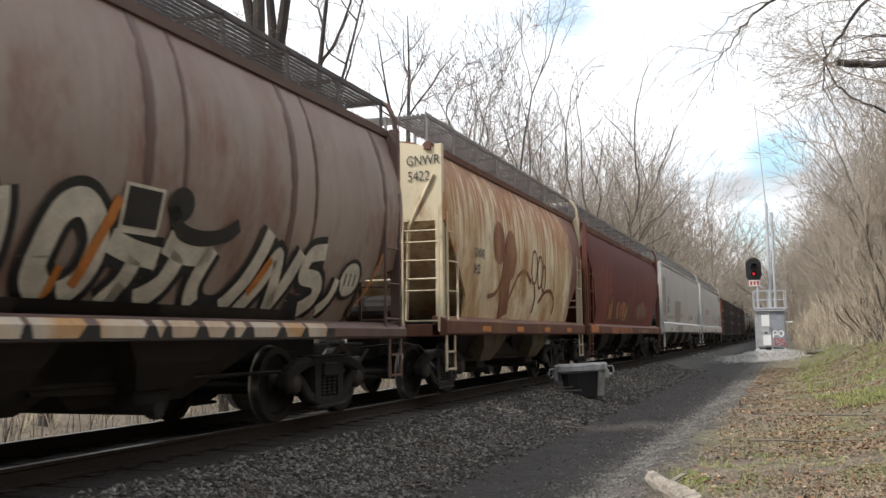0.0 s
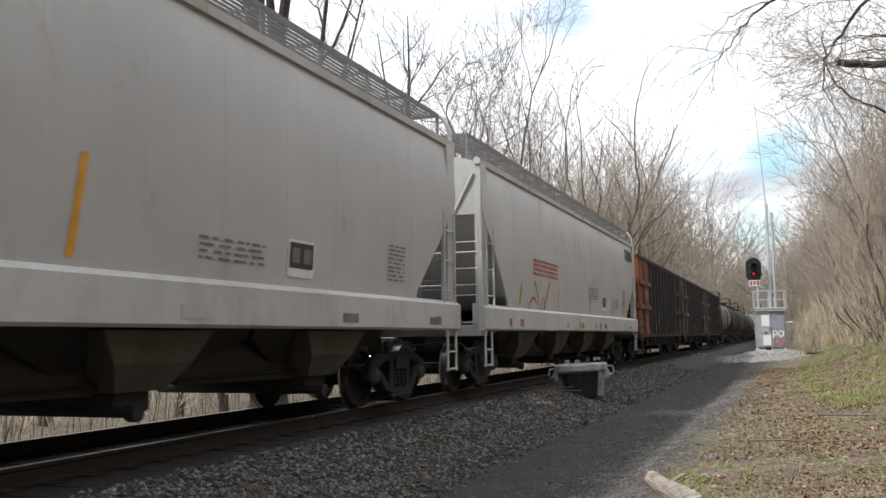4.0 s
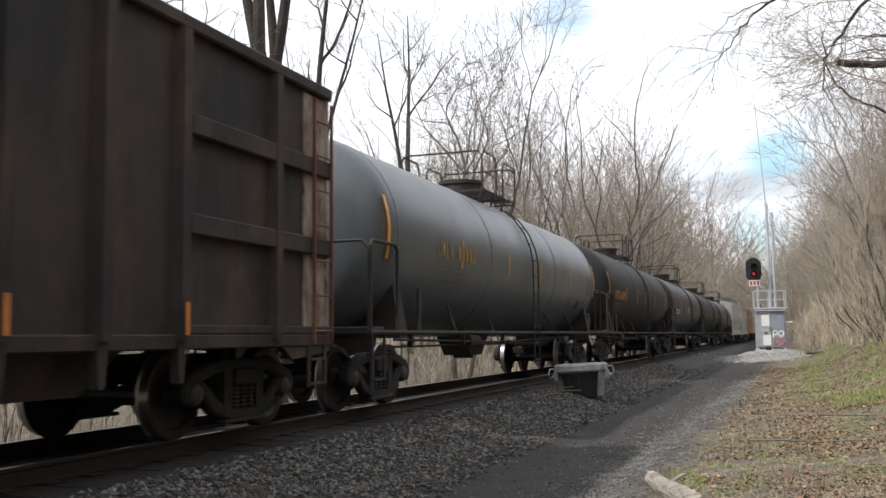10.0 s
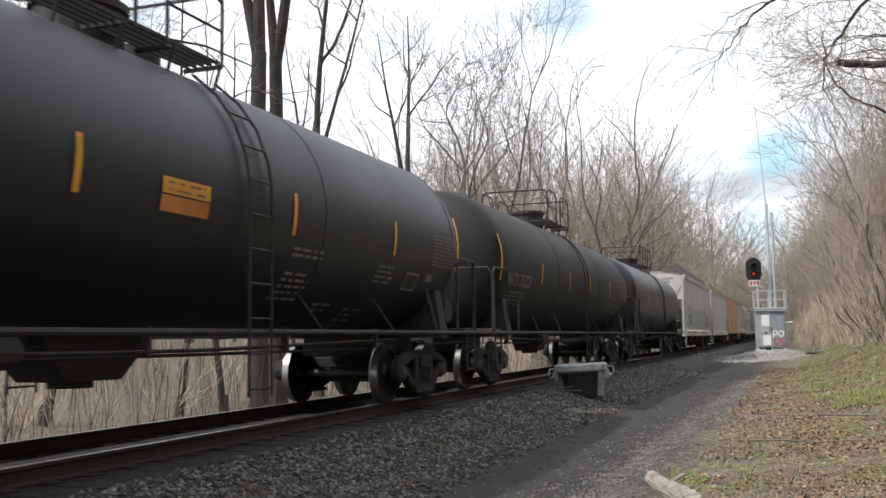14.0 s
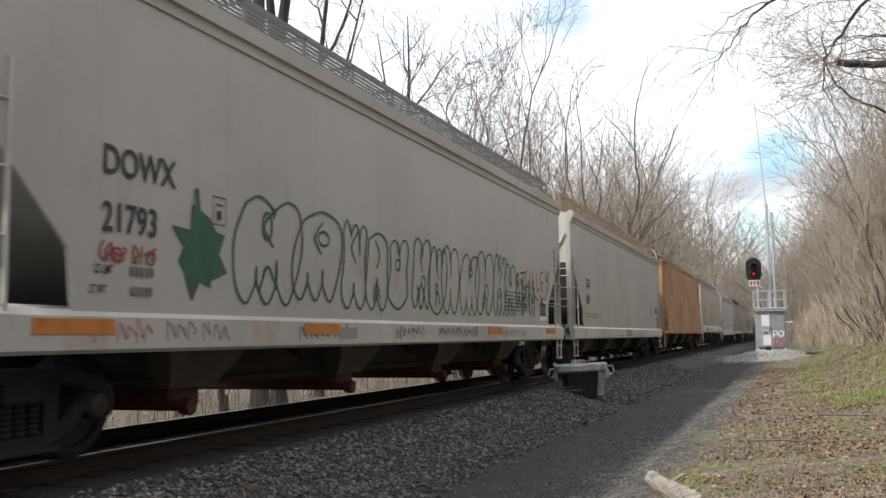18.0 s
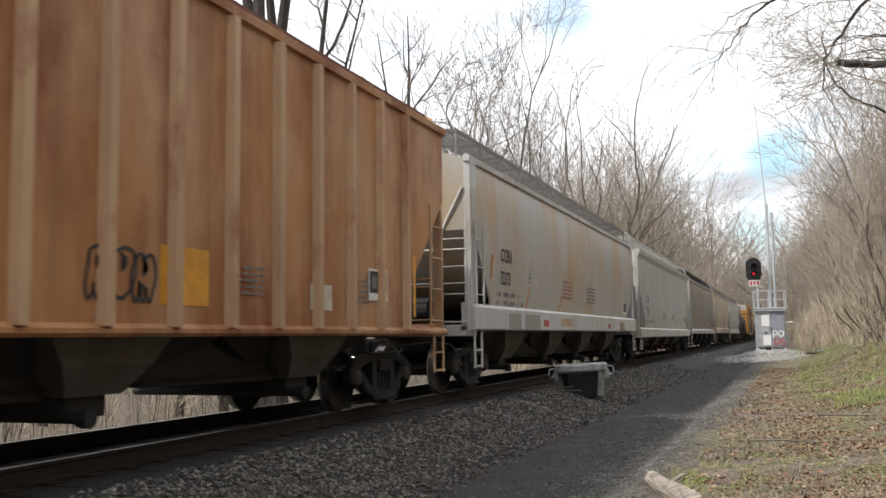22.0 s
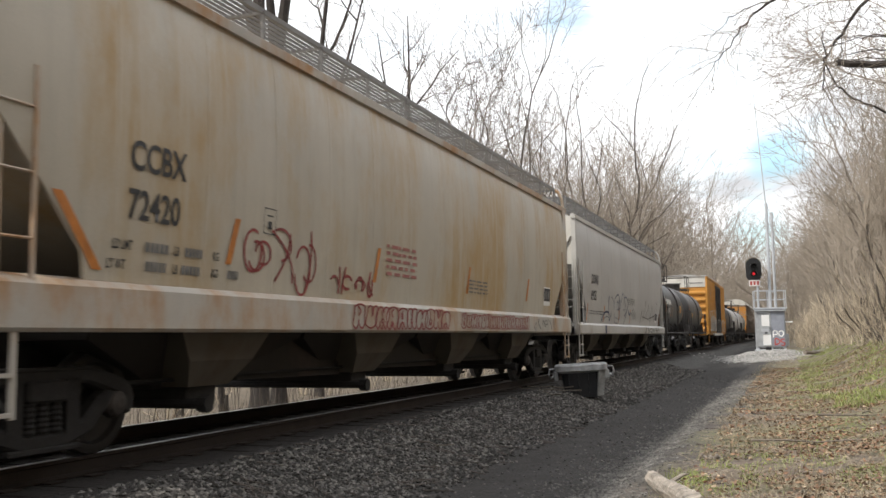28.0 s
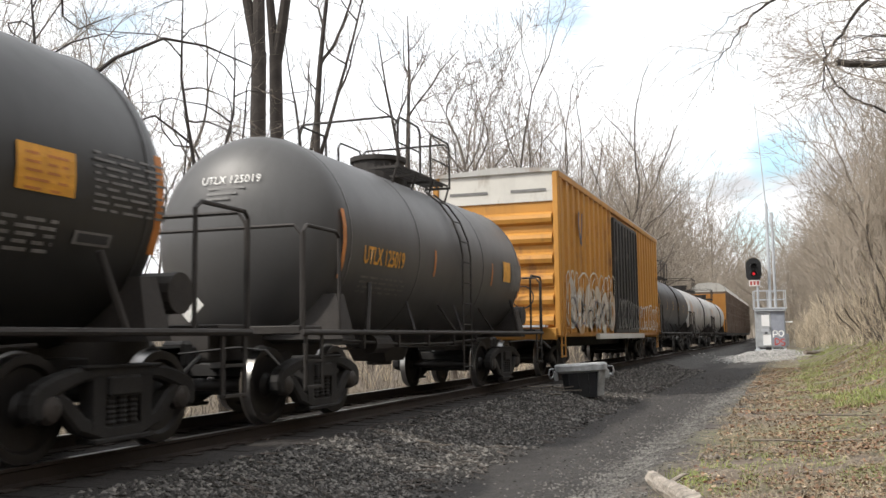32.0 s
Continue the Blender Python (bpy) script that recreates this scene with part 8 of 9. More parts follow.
for a, b, label, skin, words, u, z, size, ink, bar in tank_car_specs:
    car, half, shape, L, face = tank_car(a, b, label, M[skin], bar, 1.5, 2.52, bars={"UTLX 668399": [-4.42, -1.8, 0.35, 3.13], "TILX 292800": [-3.9, -1.68, 1.86, 4.81], "ADMX 26066": [-4.4, -1.6, 1.05, 4.3]}.get(words), ladder_y=1.0 if words.startswith("TILX") else 0.45)
    mu = (a + b) / 2
    lettering(words, car, u - mu, z, size, M[ink], shape, None, 1.08 if words.startswith("TILX") else 0.88)
    small_print(car, shape, u - mu + 0.1, z - 0.12, 1.6, 3, M["ghost" if ink != "white" else "faint"], RNG, 0.06, 0.06)
    for k in range(9):
        for j in range(2):
            grid = side_quad(Mesh(), shape, half - 2.06 + j * 0.54, half - 1.55 + j * 0.54, 2.14 + 0.058 * k, 2.165 + 0.058 * k, 0.010, 0, 1)
            part("print_bar", grid, M["ghost"], car)
    part("stencil_frame", side_quad(Mesh(), shape, half - 2.93, half - 2.42, 1.72, 1.98, 0.009), M["faint"], car)
    part("stencil_panel", side_quad(Mesh(), shape, half - 2.89, half - 2.46, 1.75, 1.95, 0.013), M["dark"], car)
    small_print(car, shape, half - 4.0, 2.02, 0.6, 3, M["faint"], RNG, 0.06, 0.05)
    part("data_plate", side_quad(Mesh(), shape, half - 2.12, half - 1.83, 1.88, 1.99, 0.009), M["ghost"], car)
    if words == "UTLX":
        for k in range(5):
            part("number_bar", side_quad(Mesh(), shape, u - mu + 1.05 + 0.2 * k, u - mu + 1.19 + 0.2 * k, z, z + size * 0.95, 0.011), M[ink], car)
    if words.startswith("TILX"):
        part("placard", side_quad(Mesh(), shape, -0.60, 0.15, 2.17, 2.32, 0.010), M["orange"], car, "orange placard")
        part("placard", side_quad(Mesh(), shape, -0.60, 0.15, 2.335, 2.485, 0.010), M["amber"], car, "amber placard")
        for y, z, w, n in ((1.95, 2.06, 0.75, 2), (1.95, 1.78, 0.65, 3), (1.9, 1.50, 0.75, 1), (3.1, 1.46, 0.5, 2), (4.1, 1.42, 0.6, 3)):
            small_print(car, shape, y, z, w, n, M["faint"], RNG, 0.06, 0.05)
        small_print(car, lambda z: shape(z) + 0.004, -0.52, 2.45, 0.58, 2, M["rust_fill"], RNG, 0.04, 0.06)
# 14 grey hopper with green and red graffiti
car, half = hopper(219.0, 237.2, "grey covered hopper with green and red graffiti on its side", M["warm_grey"], M["warm_trim"], FLAT, 4.15, 1.25, 2.9, 4, under=M["under_grey"], cornice=True, sill=(0.91, 1.23), end_skin=M["white_worn"], seams=9, gate_mat=M["gate_red"])
mu = 228.1
marks(car, half, FLAT, mu, "DOWX", "21793", 220.66, 2.37, 1.90, 0.25, M["dark"], 0.85)
load_limits(car, FLAT, 220.58 - mu, 1.55, M["dark"], False, 0.075)
routing_frame(car, FLAT, 222.23 - mu, 2.11, 0.23, 0.28)
lettering("DOWX", car, 0, 3.98, 0.13, M["dark"], FLAT, -half + 0.04, 1.0, 0.42)
lettering("21793", car, 0, 3.79, 0.13, M["dark"], FLAT, -half + 0.04, 1.0, 0.40)
for k in range(5):
    part("small_print", Mesh().box(0.25, 0.85, -half + 0.03, -half + 0.04, 3.52 - 0.085 * k, 3.55 - 0.085 * k), M["faint"], car)
for a, b, n in ((222.65, 224.9, 2), (225.05, 227.2, 3), (227.4, 229.4, 3), (229.6, 231.4, 2), (231.5, 233.0, 2)):
    bubbles(car, FLAT, a - mu, b - mu, 1.36, 2.58, M["green"], RNG, n, 0.030)
scrawl(car, FLAT, 233.05 - mu, 234.6 - mu, 1.40, 2.25, M["green"], RNG, 0.035, 5, None, shapes=3)
leaf = Mesh()
rim = [(222.05 - mu + (0.47 if k % 2 == 0 else 0.33) * (0.9 + 0.2 * math.sin(k * 2.3)) * math.cos(0.35 + 6.283 * k / 16), 1.84 + (0.48 if k % 2 == 0 else 0.35) * (0.9 + 0.2 * math.cos(k * 1.9)) * math.sin(0.35 + 6.283 * k / 16)) for k in range(16)]
leaf.loft([[(1.571, y, z) for y, z in rim], [(1.572, 222.0 - mu + 0.01 * (y - 222.0 + mu), 1.86 + 0.01 * (z - 1.86)) for y, z in rim]], True, False)
stroke(leaf, FLAT, [(222.0 - mu, 2.2), (221.97 - mu, 2.42)], 0.07)
part("graffiti", leaf, M["green"], car, "solid green sprayed leaf")
for k, pts in enumerate((((0.05, 2.35), (0.0, 2.1), (0.02, 1.95)), ((0.35, 2.42), (0.18, 2.2), (0.45, 1.98)), ((0.55, 2.45), (0.55, 2.0)), ((0.78, 2.42), (0.80, 2.02), (0.98, 2.05)), ((1.15, 2.4), (1.18, 2.0), (1.38, 2.08)), ((1.75, 2.45), (1.5, 2.38), (1.55, 2.2), (1.72, 2.22), (1.52, 2.12), (1.70, 1.98)), ((1.95, 2.5), (2.05, 2.25), (2.25, 2.5), (2.1, 2.05), (1.85, 1.82)), ((-0.2, 2.3), (0.2, 2.36)), ((0.9, 1.9), (1.25, 1.78)), ((1.4, 1.9), (1.65, 1.76), (1.45, 1.75), (1.75, 1.88)))):
    m = Mesh()
    stroke(m, FLAT, [(233.65 - mu + y, z) for y, z in flow(*pts)], 0.035)
    part("graffiti", m, M["dark_red"], car, "thin red sprayed stroke")
scrawl(car, FLAT, 220.6 - mu, 221.4 - mu, 1.64, 1.82, M["dark_red"], RNG, 0.022, 4, None, shapes=3)
small_print(car, FLAT, 232.3 - mu, 1.9, 1.5, 5, M["faint"], RNG, 0.06)
consolidated_stencil(car, FLAT, 235.0 - mu, 1.35)
for a, b, ink in ((220.55, 221.2, "red_faded"), (221.5, 221.95, "faint"), (222.05, 222.4, "faint"), (223.9, 225.3, "dark"), (226.7, 227.7, "dark"), (228.4, 230.4, "dark"), (231.9, 233.6, "faint")):
    u = a
    while u < b:
        m = Mesh()
        w = RNG.uniform(0.07, 0.13)
        z = [RNG.uniform(0.98, 1.03), RNG.uniform(1.12, 1.19), RNG.uniform(1.0, 1.1), RNG.uniform(1.05, 1.18)]
        stroke(m, lambda z: 1.601, flow((u - mu, z[0]), (u + RNG.uniform(-0.02, 0.05) - mu, z[1]), (u + w - mu, z[2]), (u + w * RNG.uniform(0.4, 1.1) - mu, z[3])), 0.018)
        part("graffiti", m, M[ink], car, "thin sprayed tag stroke on the sill")
        u += w + RNG.uniform(0.02, 0.06)
part("paint_patch", Mesh().box(1.611, 1.615, 224.9 - mu, 225.4 - mu, 1.0, 1.14), M["grey_patch"], car)
for u in (219.9, 224.0, 231.0, 235.4):
    part("reflector", Mesh().box(1.611, 1.616, u - mu, u - mu + 0.9, 1.06, 1.18), M["orange"], car)
# 15 plain grey hopper
car, half = hopper(238.5, 256.5, "plain warm grey covered hopper with an open brown roof walkway", M["warm_grey"], M["warm_trim"], FLAT, 4.15, 1.3, 2.9, 4, under=M["under_grey"], cornice=True, metal="tan_grating", sill=(0.91, 1.23), end_skin=M["white_worn"], seams=9)
mu = 247.5
marks(car, half, FLAT, mu, "TCIX", "1039", 240.25, 2.32, 1.88, 0.26, M["dark"], 0.8)
small_print(car, FLAT, 240.2 - mu, 1.62, 1.8, 2, M["faint"], RNG)
small_print(car, FLAT, 253.2 - mu, 2.3, 0.6, 8, M["faint"], RNG, 0.05)
consolidated_stencil(car, FLAT, 254.6 - mu, 1.75)
stripes(car, FLAT, [239.9 - mu, 242.4 - mu, 244.92 - mu, 247.40 - mu, 249.91 - mu, 252.5 - mu, 255.2 - mu], 1.32, 1.78, M["amber"], 0.10, 0.1)
small_print(car, FLAT, 251.6 - mu, 1.70, 0.5, 3, M["faint"], RNG, 0.06)
sill_print = Mesh()
for k, w in enumerate((1.12, 1.25, 1.48)):
    for j in range(12):
        sill_print.box(1.611, 1.614, 246.8 - mu + w * j / 12, 246.8 - mu + w * (j + RNG.uniform(0.78, 0.95)) / 12, 1.14 - 0.075 * k, 1.185 - 0.075 * k)
part("small_print", sill_print, M["faint"], car, "three rows of stencilled print on the sill")
for u, v in ((245.1, 246.05), (249.0, 249.9)):
    part("sill_line", Mesh().box(1.611, 1.614, u - mu, v - mu, 0.99, 1.012), M["faint"], car)
for u in (245.55, 249.4):
    part("sill_tag", Mesh().prism([(u - mu, 1.12), (u + 0.06 - mu, 1.17), (u + 0.12 - mu, 1.12), (u + 0.06 - mu, 1.07)], 1.611, 1.615), M["amber"], car, "small yellow diamond sticker")
# 16 orange ribbed hopper
car, half = hopper(257.6, 276.6, "faded orange ribbed covered hopper with rust runs", M["orange_ribbed"], M["orange_ribbed"], FLAT, 4.3, 1.45, 3.2, 4, ribs=18, rib_mat=M["orange_trim"], post=M["orange_trim"], metal="oxide_trim", under=M["under_grey"], sill=(1.04, 1.14), end_skin=M["cream"], board=0.3)
mu = 267.1
PROUD = lambda z: 1.65
part("mark_patch", Mesh().box(1.56, 1.652, 259.36 - mu, 259.92 - mu, 1.25, 2.1), M["amber"], car, "yellow lettering patch")
part("mark_patch", Mesh().box(1.56, 1.651, 260.02 - mu, 260.62 - mu, 1.62, 2.02), M["grey_patch"], car)
lettering("CR", car, 259.42 - mu, 1.72, 0.22, M["dark"], PROUD, None, 0.8)
lettering("IX", car, 260.1 - mu, 1.72, 0.22, M["white"], PROUD, None, 0.8)
lettering("72", car, 259.42 - mu, 1.36, 0.22, M["dark"], PROUD, None, 0.8)
lettering("860", car, 260.1 - mu, 1.36, 0.22, M["faint"], PROUD, None, 0.8)
lettering("CRIX", car, 0, 3.88, 0.16, M["dark"], FLAT, -half + 0.04, 1.0, 0.72)
lettering("72860", car, 0, 3.65, 0.16, M["dark"], FLAT, -half + 0.04, 0.85, 0.70)
scrawl(car, lambda z: 1.60, 263.5 - mu, 266.2 - mu, 1.4, 2.2, M["oxide"], RNG, 0.03, 3, None, shapes=3)
bubbles(car, lambda z: 1.562, 268.25 - mu, 269.1 - mu, 1.32, 1.8, M["dark"], RNG, 3, 0.03)
consolidated_stencil(car, lambda z: 1.57, 273.6 - mu, 1.5)
for u, w, z0, z1, mat in ((269.2, 0.75, 1.32, 1.85, "amber"), (272.0, 0.55, 1.34, 1.64, "cream_fill"), (266.4, 0.9, 1.35, 1.7, "cream_fill")):
    part("paint_patch", side_quad(Mesh(), FLAT, u - mu, u + w - mu, z0, z1, 0.006), M[mat], car, "faded paint patch")
for k in range(4):
    part("emblem_bar", side_quad(Mesh(), FLAT, 264.9 - mu, 266.3 - mu, 2.15 - 0.16 * k, 2.22 - 0.16 * k, 0.006), M["oxide"], car, "faded brown emblem bar")
part("reflector", side_quad(Mesh(), FLAT, 275.1 - mu, 275.2 - mu, 1.3, 2.2, 0.05), M["amber"], car)
for u in (261.5, 270.25, 273.0):
    small_print(car, lambda z: 1.565, u - mu, 1.75, 0.7, 4, M["faint"], RNG, 0.05)
# 17 rust-stained grey hopper
car, half = hopper(278.0, 296.8, "light grey covered hopper with orange rust stains", M["rust_grey"], M["pale_trim"], BOWED, 4.15, 1.2, 2.9, 4, under=M["under_grey"], sill=(1.12, 1.56), seams=13, post_w=0.36)
mu = 287.4
marks(car, half, BOWED, mu, "CCBX", "72375", 279.8, 2.46, 2.02, 0.26, M["dark"], 0.82)
load_limits(car, BOWED, 279.63 - mu, 1.78, M["dark"])
routing_frame(car, BOWED, 281.9 - mu, 2.15)
small_print(car, BOWED, 285.28 - mu, 2.36, 1.15, 4, M["red_faded"], RNG, 0.085, 0.065)
small_print(car, BOWED, 288.24 - mu, 2.33, 1.3, 4, M["faint"], RNG, 0.085, 0.065)
stripes(car, BOWED, [281.83 - mu, 284.95 - mu, 288.16 - mu], 1.57, 2.02, M["orange"], 0.09, 0.19)
stripes(car, BOWED, [279.22 - mu], 2.1, 2.54, M["orange"], 0.10, 0.05)
for u, v in ((280.2, 281.05), (281.4, 282.65)):
    part("paint_patch", Mesh().box(1.612, 1.616, u - mu, v - mu, 1.14, 1.46), M["grey_patch"], car)
part("paint_patch", Mesh().box(1.612, 1.616, 284.75 - mu, 285.96 - mu, 1.23, 1.43), M["drip"], car, "rust-washed patch on the sill")
part("paint_patch", Mesh().box(1.612, 1.616, 293.3 - mu, 294.1 - mu, 1.17, 1.42), M["tan_grating"], car, "tan patch on the sill")
part("red_stencil", Mesh().box(1.612, 1.617, 283.02 - mu, 283.45 - mu, 1.22, 1.37), M["red"], car)
part("red_stencil", Mesh().box(1.612, 1.617, 291.1 - mu, 291.5 - mu, 1.21, 1.35), M["red"], car)
consolidated_stencil(car, BOWED, 294.5 - mu, 1.7)
# 18 clean grey hopper
car, half = hopper(298.0, 316.8, "clean warm grey covered hopper with orange reflector bars", M["warm_grey"], M["warm_trim"], FLAT, 4.15, 1.3, 2.85, 4, under=M["under_grey"], cornice=True, metal="roof", sill=(0.91, 1.26), end_skin=M["white_worn"], seams=9, gate_mat=M["gate_red"])
mu = 307.4
marks(car, half, FLAT, mu, "CCBX", "71225", 299.95, 2.30, 1.82, 0.28, M["dark"], 0.78)
lettering("CCBX", car, 0, 3.55, 0.16, M["dark"], FLAT, -half + 0.04, 0.9, 0.35)
lettering("71225", car, 0, 3.33, 0.16, M["dark"], FLAT, -half + 0.04, 0.8, 0.35)
small_print(car, FLAT, 299.7 - mu, 1.58, 2.2, 2, M["faint"], RNG)
for k, (words, u) in enumerate((("CAUTION BEFORE", 305.24), ("UNLOADING ATTACH", 305.17), ("GROUND CONNECTION", 305.08))):
    lettering(words, car, u - mu, 1.885 - 0.095 * k, 0.075, M["dark"], FLAT, None, 0.90)
for k, (words, u) in enumerate((("HAMMERING ON SIDE", 308.45), ("OF CAR WILL", 308.65), ("CONTAMINATE PRODUCT", 308.38))):
    lettering(words, car, u - mu, 1.86 - 0.095 * k, 0.072, M["dark"], FLAT, None, 1.05)
part("scuff", side_quad(Mesh(), FLAT, 304.4 - mu, 304.5 - mu, 1.62, 1.74, 0.008, 0.03), M["faint"], car)
stripes(car, FLAT, [299.5 - mu, 302.1 - mu, 304.58 - mu, 307.24 - mu, 309.83 - mu, 312.5 - mu, 315.0 - mu], 1.31, 1.76, M["orange"], 0.09, 0.14)
for u in (304.6, 309.9):
    part("sill_tag", Mesh().prism([(u - mu, 1.09), (u + 0.05 - mu, 1.15), (u + 0.10 - mu, 1.09), (u + 0.05 - mu, 1.03)], 1.611, 1.615), M["amber"], car, "small yellow sticker")
part("sill_tag", Mesh().box(1.611, 1.615, 307.1 - mu, 307.55 - mu, 1.05, 1.11), M["faint"], car)
consolidated_stencil(car, FLAT, 314.1 - mu, 1.55)
# 19 grimy olive hopper
car, half = hopper(318.1, 336.3, "grimy olive-grey covered hopper with brown rust on top", M["olive_grey"], M["warm_grey"], BOWED, 4.15, 1.35, 2.85, 4, under=M["under_dark"], metal="gear", sill=(1.04, 1.30), end_skin=M["white_worn"], seams=10)
mu = 327.2
marks(car, half, BOWED, mu, "DOWX", "69005", 319.7, 2.58, 2.15, 0.24, M["ghost"], 0.85)
part("paint_patch", side_quad(Mesh(), BOWED, 333.0 - mu, 333.9 - mu, 2.2, 2.7, 0.008), M["faint"], car)
small_print(car, BOWED, 333.0 - mu, 2.1, 0.9, 4, M["ghost"], RNG, 0.06)
stripes(car, BOWED, [319.5 - mu, 334.6 - mu], 1.5, 2.3, M["orange"], 0.1, 0.25)
consolidated_stencil(car, BOWED, 331.3 - mu, 1.75)
# 20 tan rust-stained hopper with red graffiti
car, half = hopper(337.6, 356.4, "tan covered hopper with rust stains and red graffiti", M["rust_tan"], M["rusty_trim"], BOWED, 4.15, 1.2, 2.9, 4, under=M["under_grey"], sill=(1.08, 1.46), end_skin=M["white_worn"], seams=13, post_w=0.36)
mu = 347.0
marks(car, half, BOWED, mu, "CCBX", "72420", 339.35, 2.46, 2.04, 0.26, M["dark"], 0.82)
load_limits(car, BOWED, 339.18 - mu, 1.77, M["dark"])
routing_frame(car, BOWED, 341.55 - mu, 2.12)
scrawl(car, BOWED, 341.2 - mu, 342.8 - mu, 1.55, 2.25, M["dark_red"], RNG, 0.03, 3, None, shapes=3)
scrawl(car, BOWED, 343.1 - mu, 344.5 - mu, 1.55, 1.9, M["dark_red"], RNG, 0.035, 4, None, shapes=2)
bubbles(car, lambda z: 1.612, 343.6 - mu, 347.2 - mu, 1.12, 1.46, M["dark_red"], RNG, 10, 0.025)
bubbles(car, lambda z: 1.612, 347.8 - mu, 352.2 - mu, 1.14, 1.42, M["dark_red"], RNG, 16, 0.02)
scrawl(car, lambda z: 1.612, 352.6 - mu, 354.6 - mu, 1.14, 1.40, M["ghost"], RNG, 0.02, 6, None, shapes=2)
small_print(car, BOWED, 344.85 - mu, 2.3, 1.15, 4, M["red_faded"], RNG, 0.085, 0.065)
small_print(car, BOWED, 348.5 - mu, 2.0, 1.1, 3, M["faint"], RNG, 0.05)
stripes(car, BOWED, [339.03 - mu], 1.58, 2.16, M["orange"], 0.12, -0.50)
stripes(car, BOWED, [340.92 - mu, 344.47 - mu, 348.4 - mu, 352.4 - mu], 1.75, 2.22, M["orange"], 0.1, 0.14)
consolidated_stencil(car, BOWED, 353.9 - mu, 1.7)
# 21 pale hopper with blue-black graffiti
car, half = hopper(357.5, 375.8, "pale grey covered hopper with dark sketchy graffiti", M["warm_grey"], M["warm_trim"], BOWED, 4.15, 1.3, 2.9, 4, under=M["under_grey"], metal="walkway", sill=(1.04, 1.32), end_skin=M["white_worn"], seams=9)
mu = 366.65
marks(car, half, BOWED, mu, "DOWX", "69055", 359.45, 2.48, 2.02, 0.28, M["dark"], 0.82)
small_print(car, BOWED, 359.3 - mu, 1.72, 2.4, 2, M["faint"], RNG)
for wide, lines in ((0.09, ((361.16, 1.43), (361.42, 1.63), (361.83, 1.72), (362.22, 1.71), (362.39, 1.63))), (0.09, ((362.38, 2.22), (362.22, 1.99), (362.37, 1.67), (362.52, 1.47), (362.76, 1.75))), (0.05, ((362.73, 2.22), (363.12, 2.09), (363.30, 1.85), (363.35, 1.38))),
                    (0.06, ((363.34, 2.01), (363.47, 2.21), (363.94, 2.32), (364.31, 2.19), (364.37, 1.99))), (0.06, ((364.32, 1.50), (364.88, 2.40), (365.65, 1.78), (365.32, 1.38))), (0.06, ((365.13, 2.06), (365.32, 2.26), (365.72, 2.28), (366.08, 2.08), (365.72, 1.79), (365.32, 1.64))),
                    (0.10, ((366.08, 1.88), (366.38, 1.72), (366.70, 1.78))), (0.04, ((363.7, 2.05), (363.9, 2.1), (363.75, 1.85), (364.0, 1.84))), (0.03, ((361.3, 1.42), (361.9, 1.58), (362.3, 1.56))), (0.04, ((365.0, 1.85), (365.4, 1.86))), (0.03, ((363.45, 1.58), (364.2, 1.52), (364.0, 1.40), (363.5, 1.42), (363.45, 1.58)))):
    m = Mesh()
    stroke(m, BOWED, [(y - mu, z) for y, z in flow(*lines)], wide * 0.7)
    part("graffiti", m, M["blue"], car, "dark blue-grey sketched letter stroke")
m = Mesh()
stroke(m, BOWED, oval(364.2 - mu, 1.99, 0.13, 0.17), 0.05)
part("graffiti", m, M["blue"], car, "dark blue-grey sketched loop")
scrawl(car, BOWED, 366.85 - mu, 367.9 - mu, 1.52, 1.95, M["ghost"], RNG, 0.025, 3, None, shapes=3)
small_print(car, BOWED, 366.1 - mu, 2.28, 1.5, 3, M["faint"], RNG, 0.05)
for wide, lines in ((0.05, ((369.01, 1.44), (369.50, 1.93), (369.73, 1.51), (370.41, 2.31))), (0.06, ((370.41, 2.31), (370.66, 1.72), (371.27, 2.18), (371.70, 1.51))), (0.05, ((371.70, 1.51), (372.22, 2.19), (372.88, 1.59), (373.69, 2.39), (373.44, 1.56))), (0.04, ((369.6, 1.7), (371.2, 1.62), (373.2, 1.80)))):
    m = Mesh()
    stroke(m, BOWED, [(y - mu, z) for y, z in lines], wide)
    part("graffiti", m, M["ghost"], car, "grey zigzag tag")
part("paint_patch", Mesh().box(1.611, 1.616, 361.2 - mu, 361.45 - mu, 1.06, 1.30), M["blue"], car, "blue-grey patch on the sill")
scrawl(car, lambda z: 1.612, 369.5 - mu, 374.0 - mu, 1.08, 1.28, M["ghost"], RNG, 0.035, 6, None, shapes=2)
stripes(car, BOWED, [358.9 - mu, 361.48 - mu, 364.2 - mu, 366.55 - mu, 374.6 - mu], 1.42, 1.90, M["orange"], 0.1, 0.12)
for y, z0, z1, wide in ((363.27, 2.26, 3.6, 0.10), (368.85, 2.75, 3.9, 0.14), (366.05, 3.05, 3.7, 0.08), (371.6, 3.16, 3.93, 0.12)):
    stripes(car, BOWED, [y - mu], z0, z1, M["rust_tan"], wide * 0.5, 0.03, "rust_run")
consolidated_stencil(car, BOWED, 373.2 - mu, 1.5)
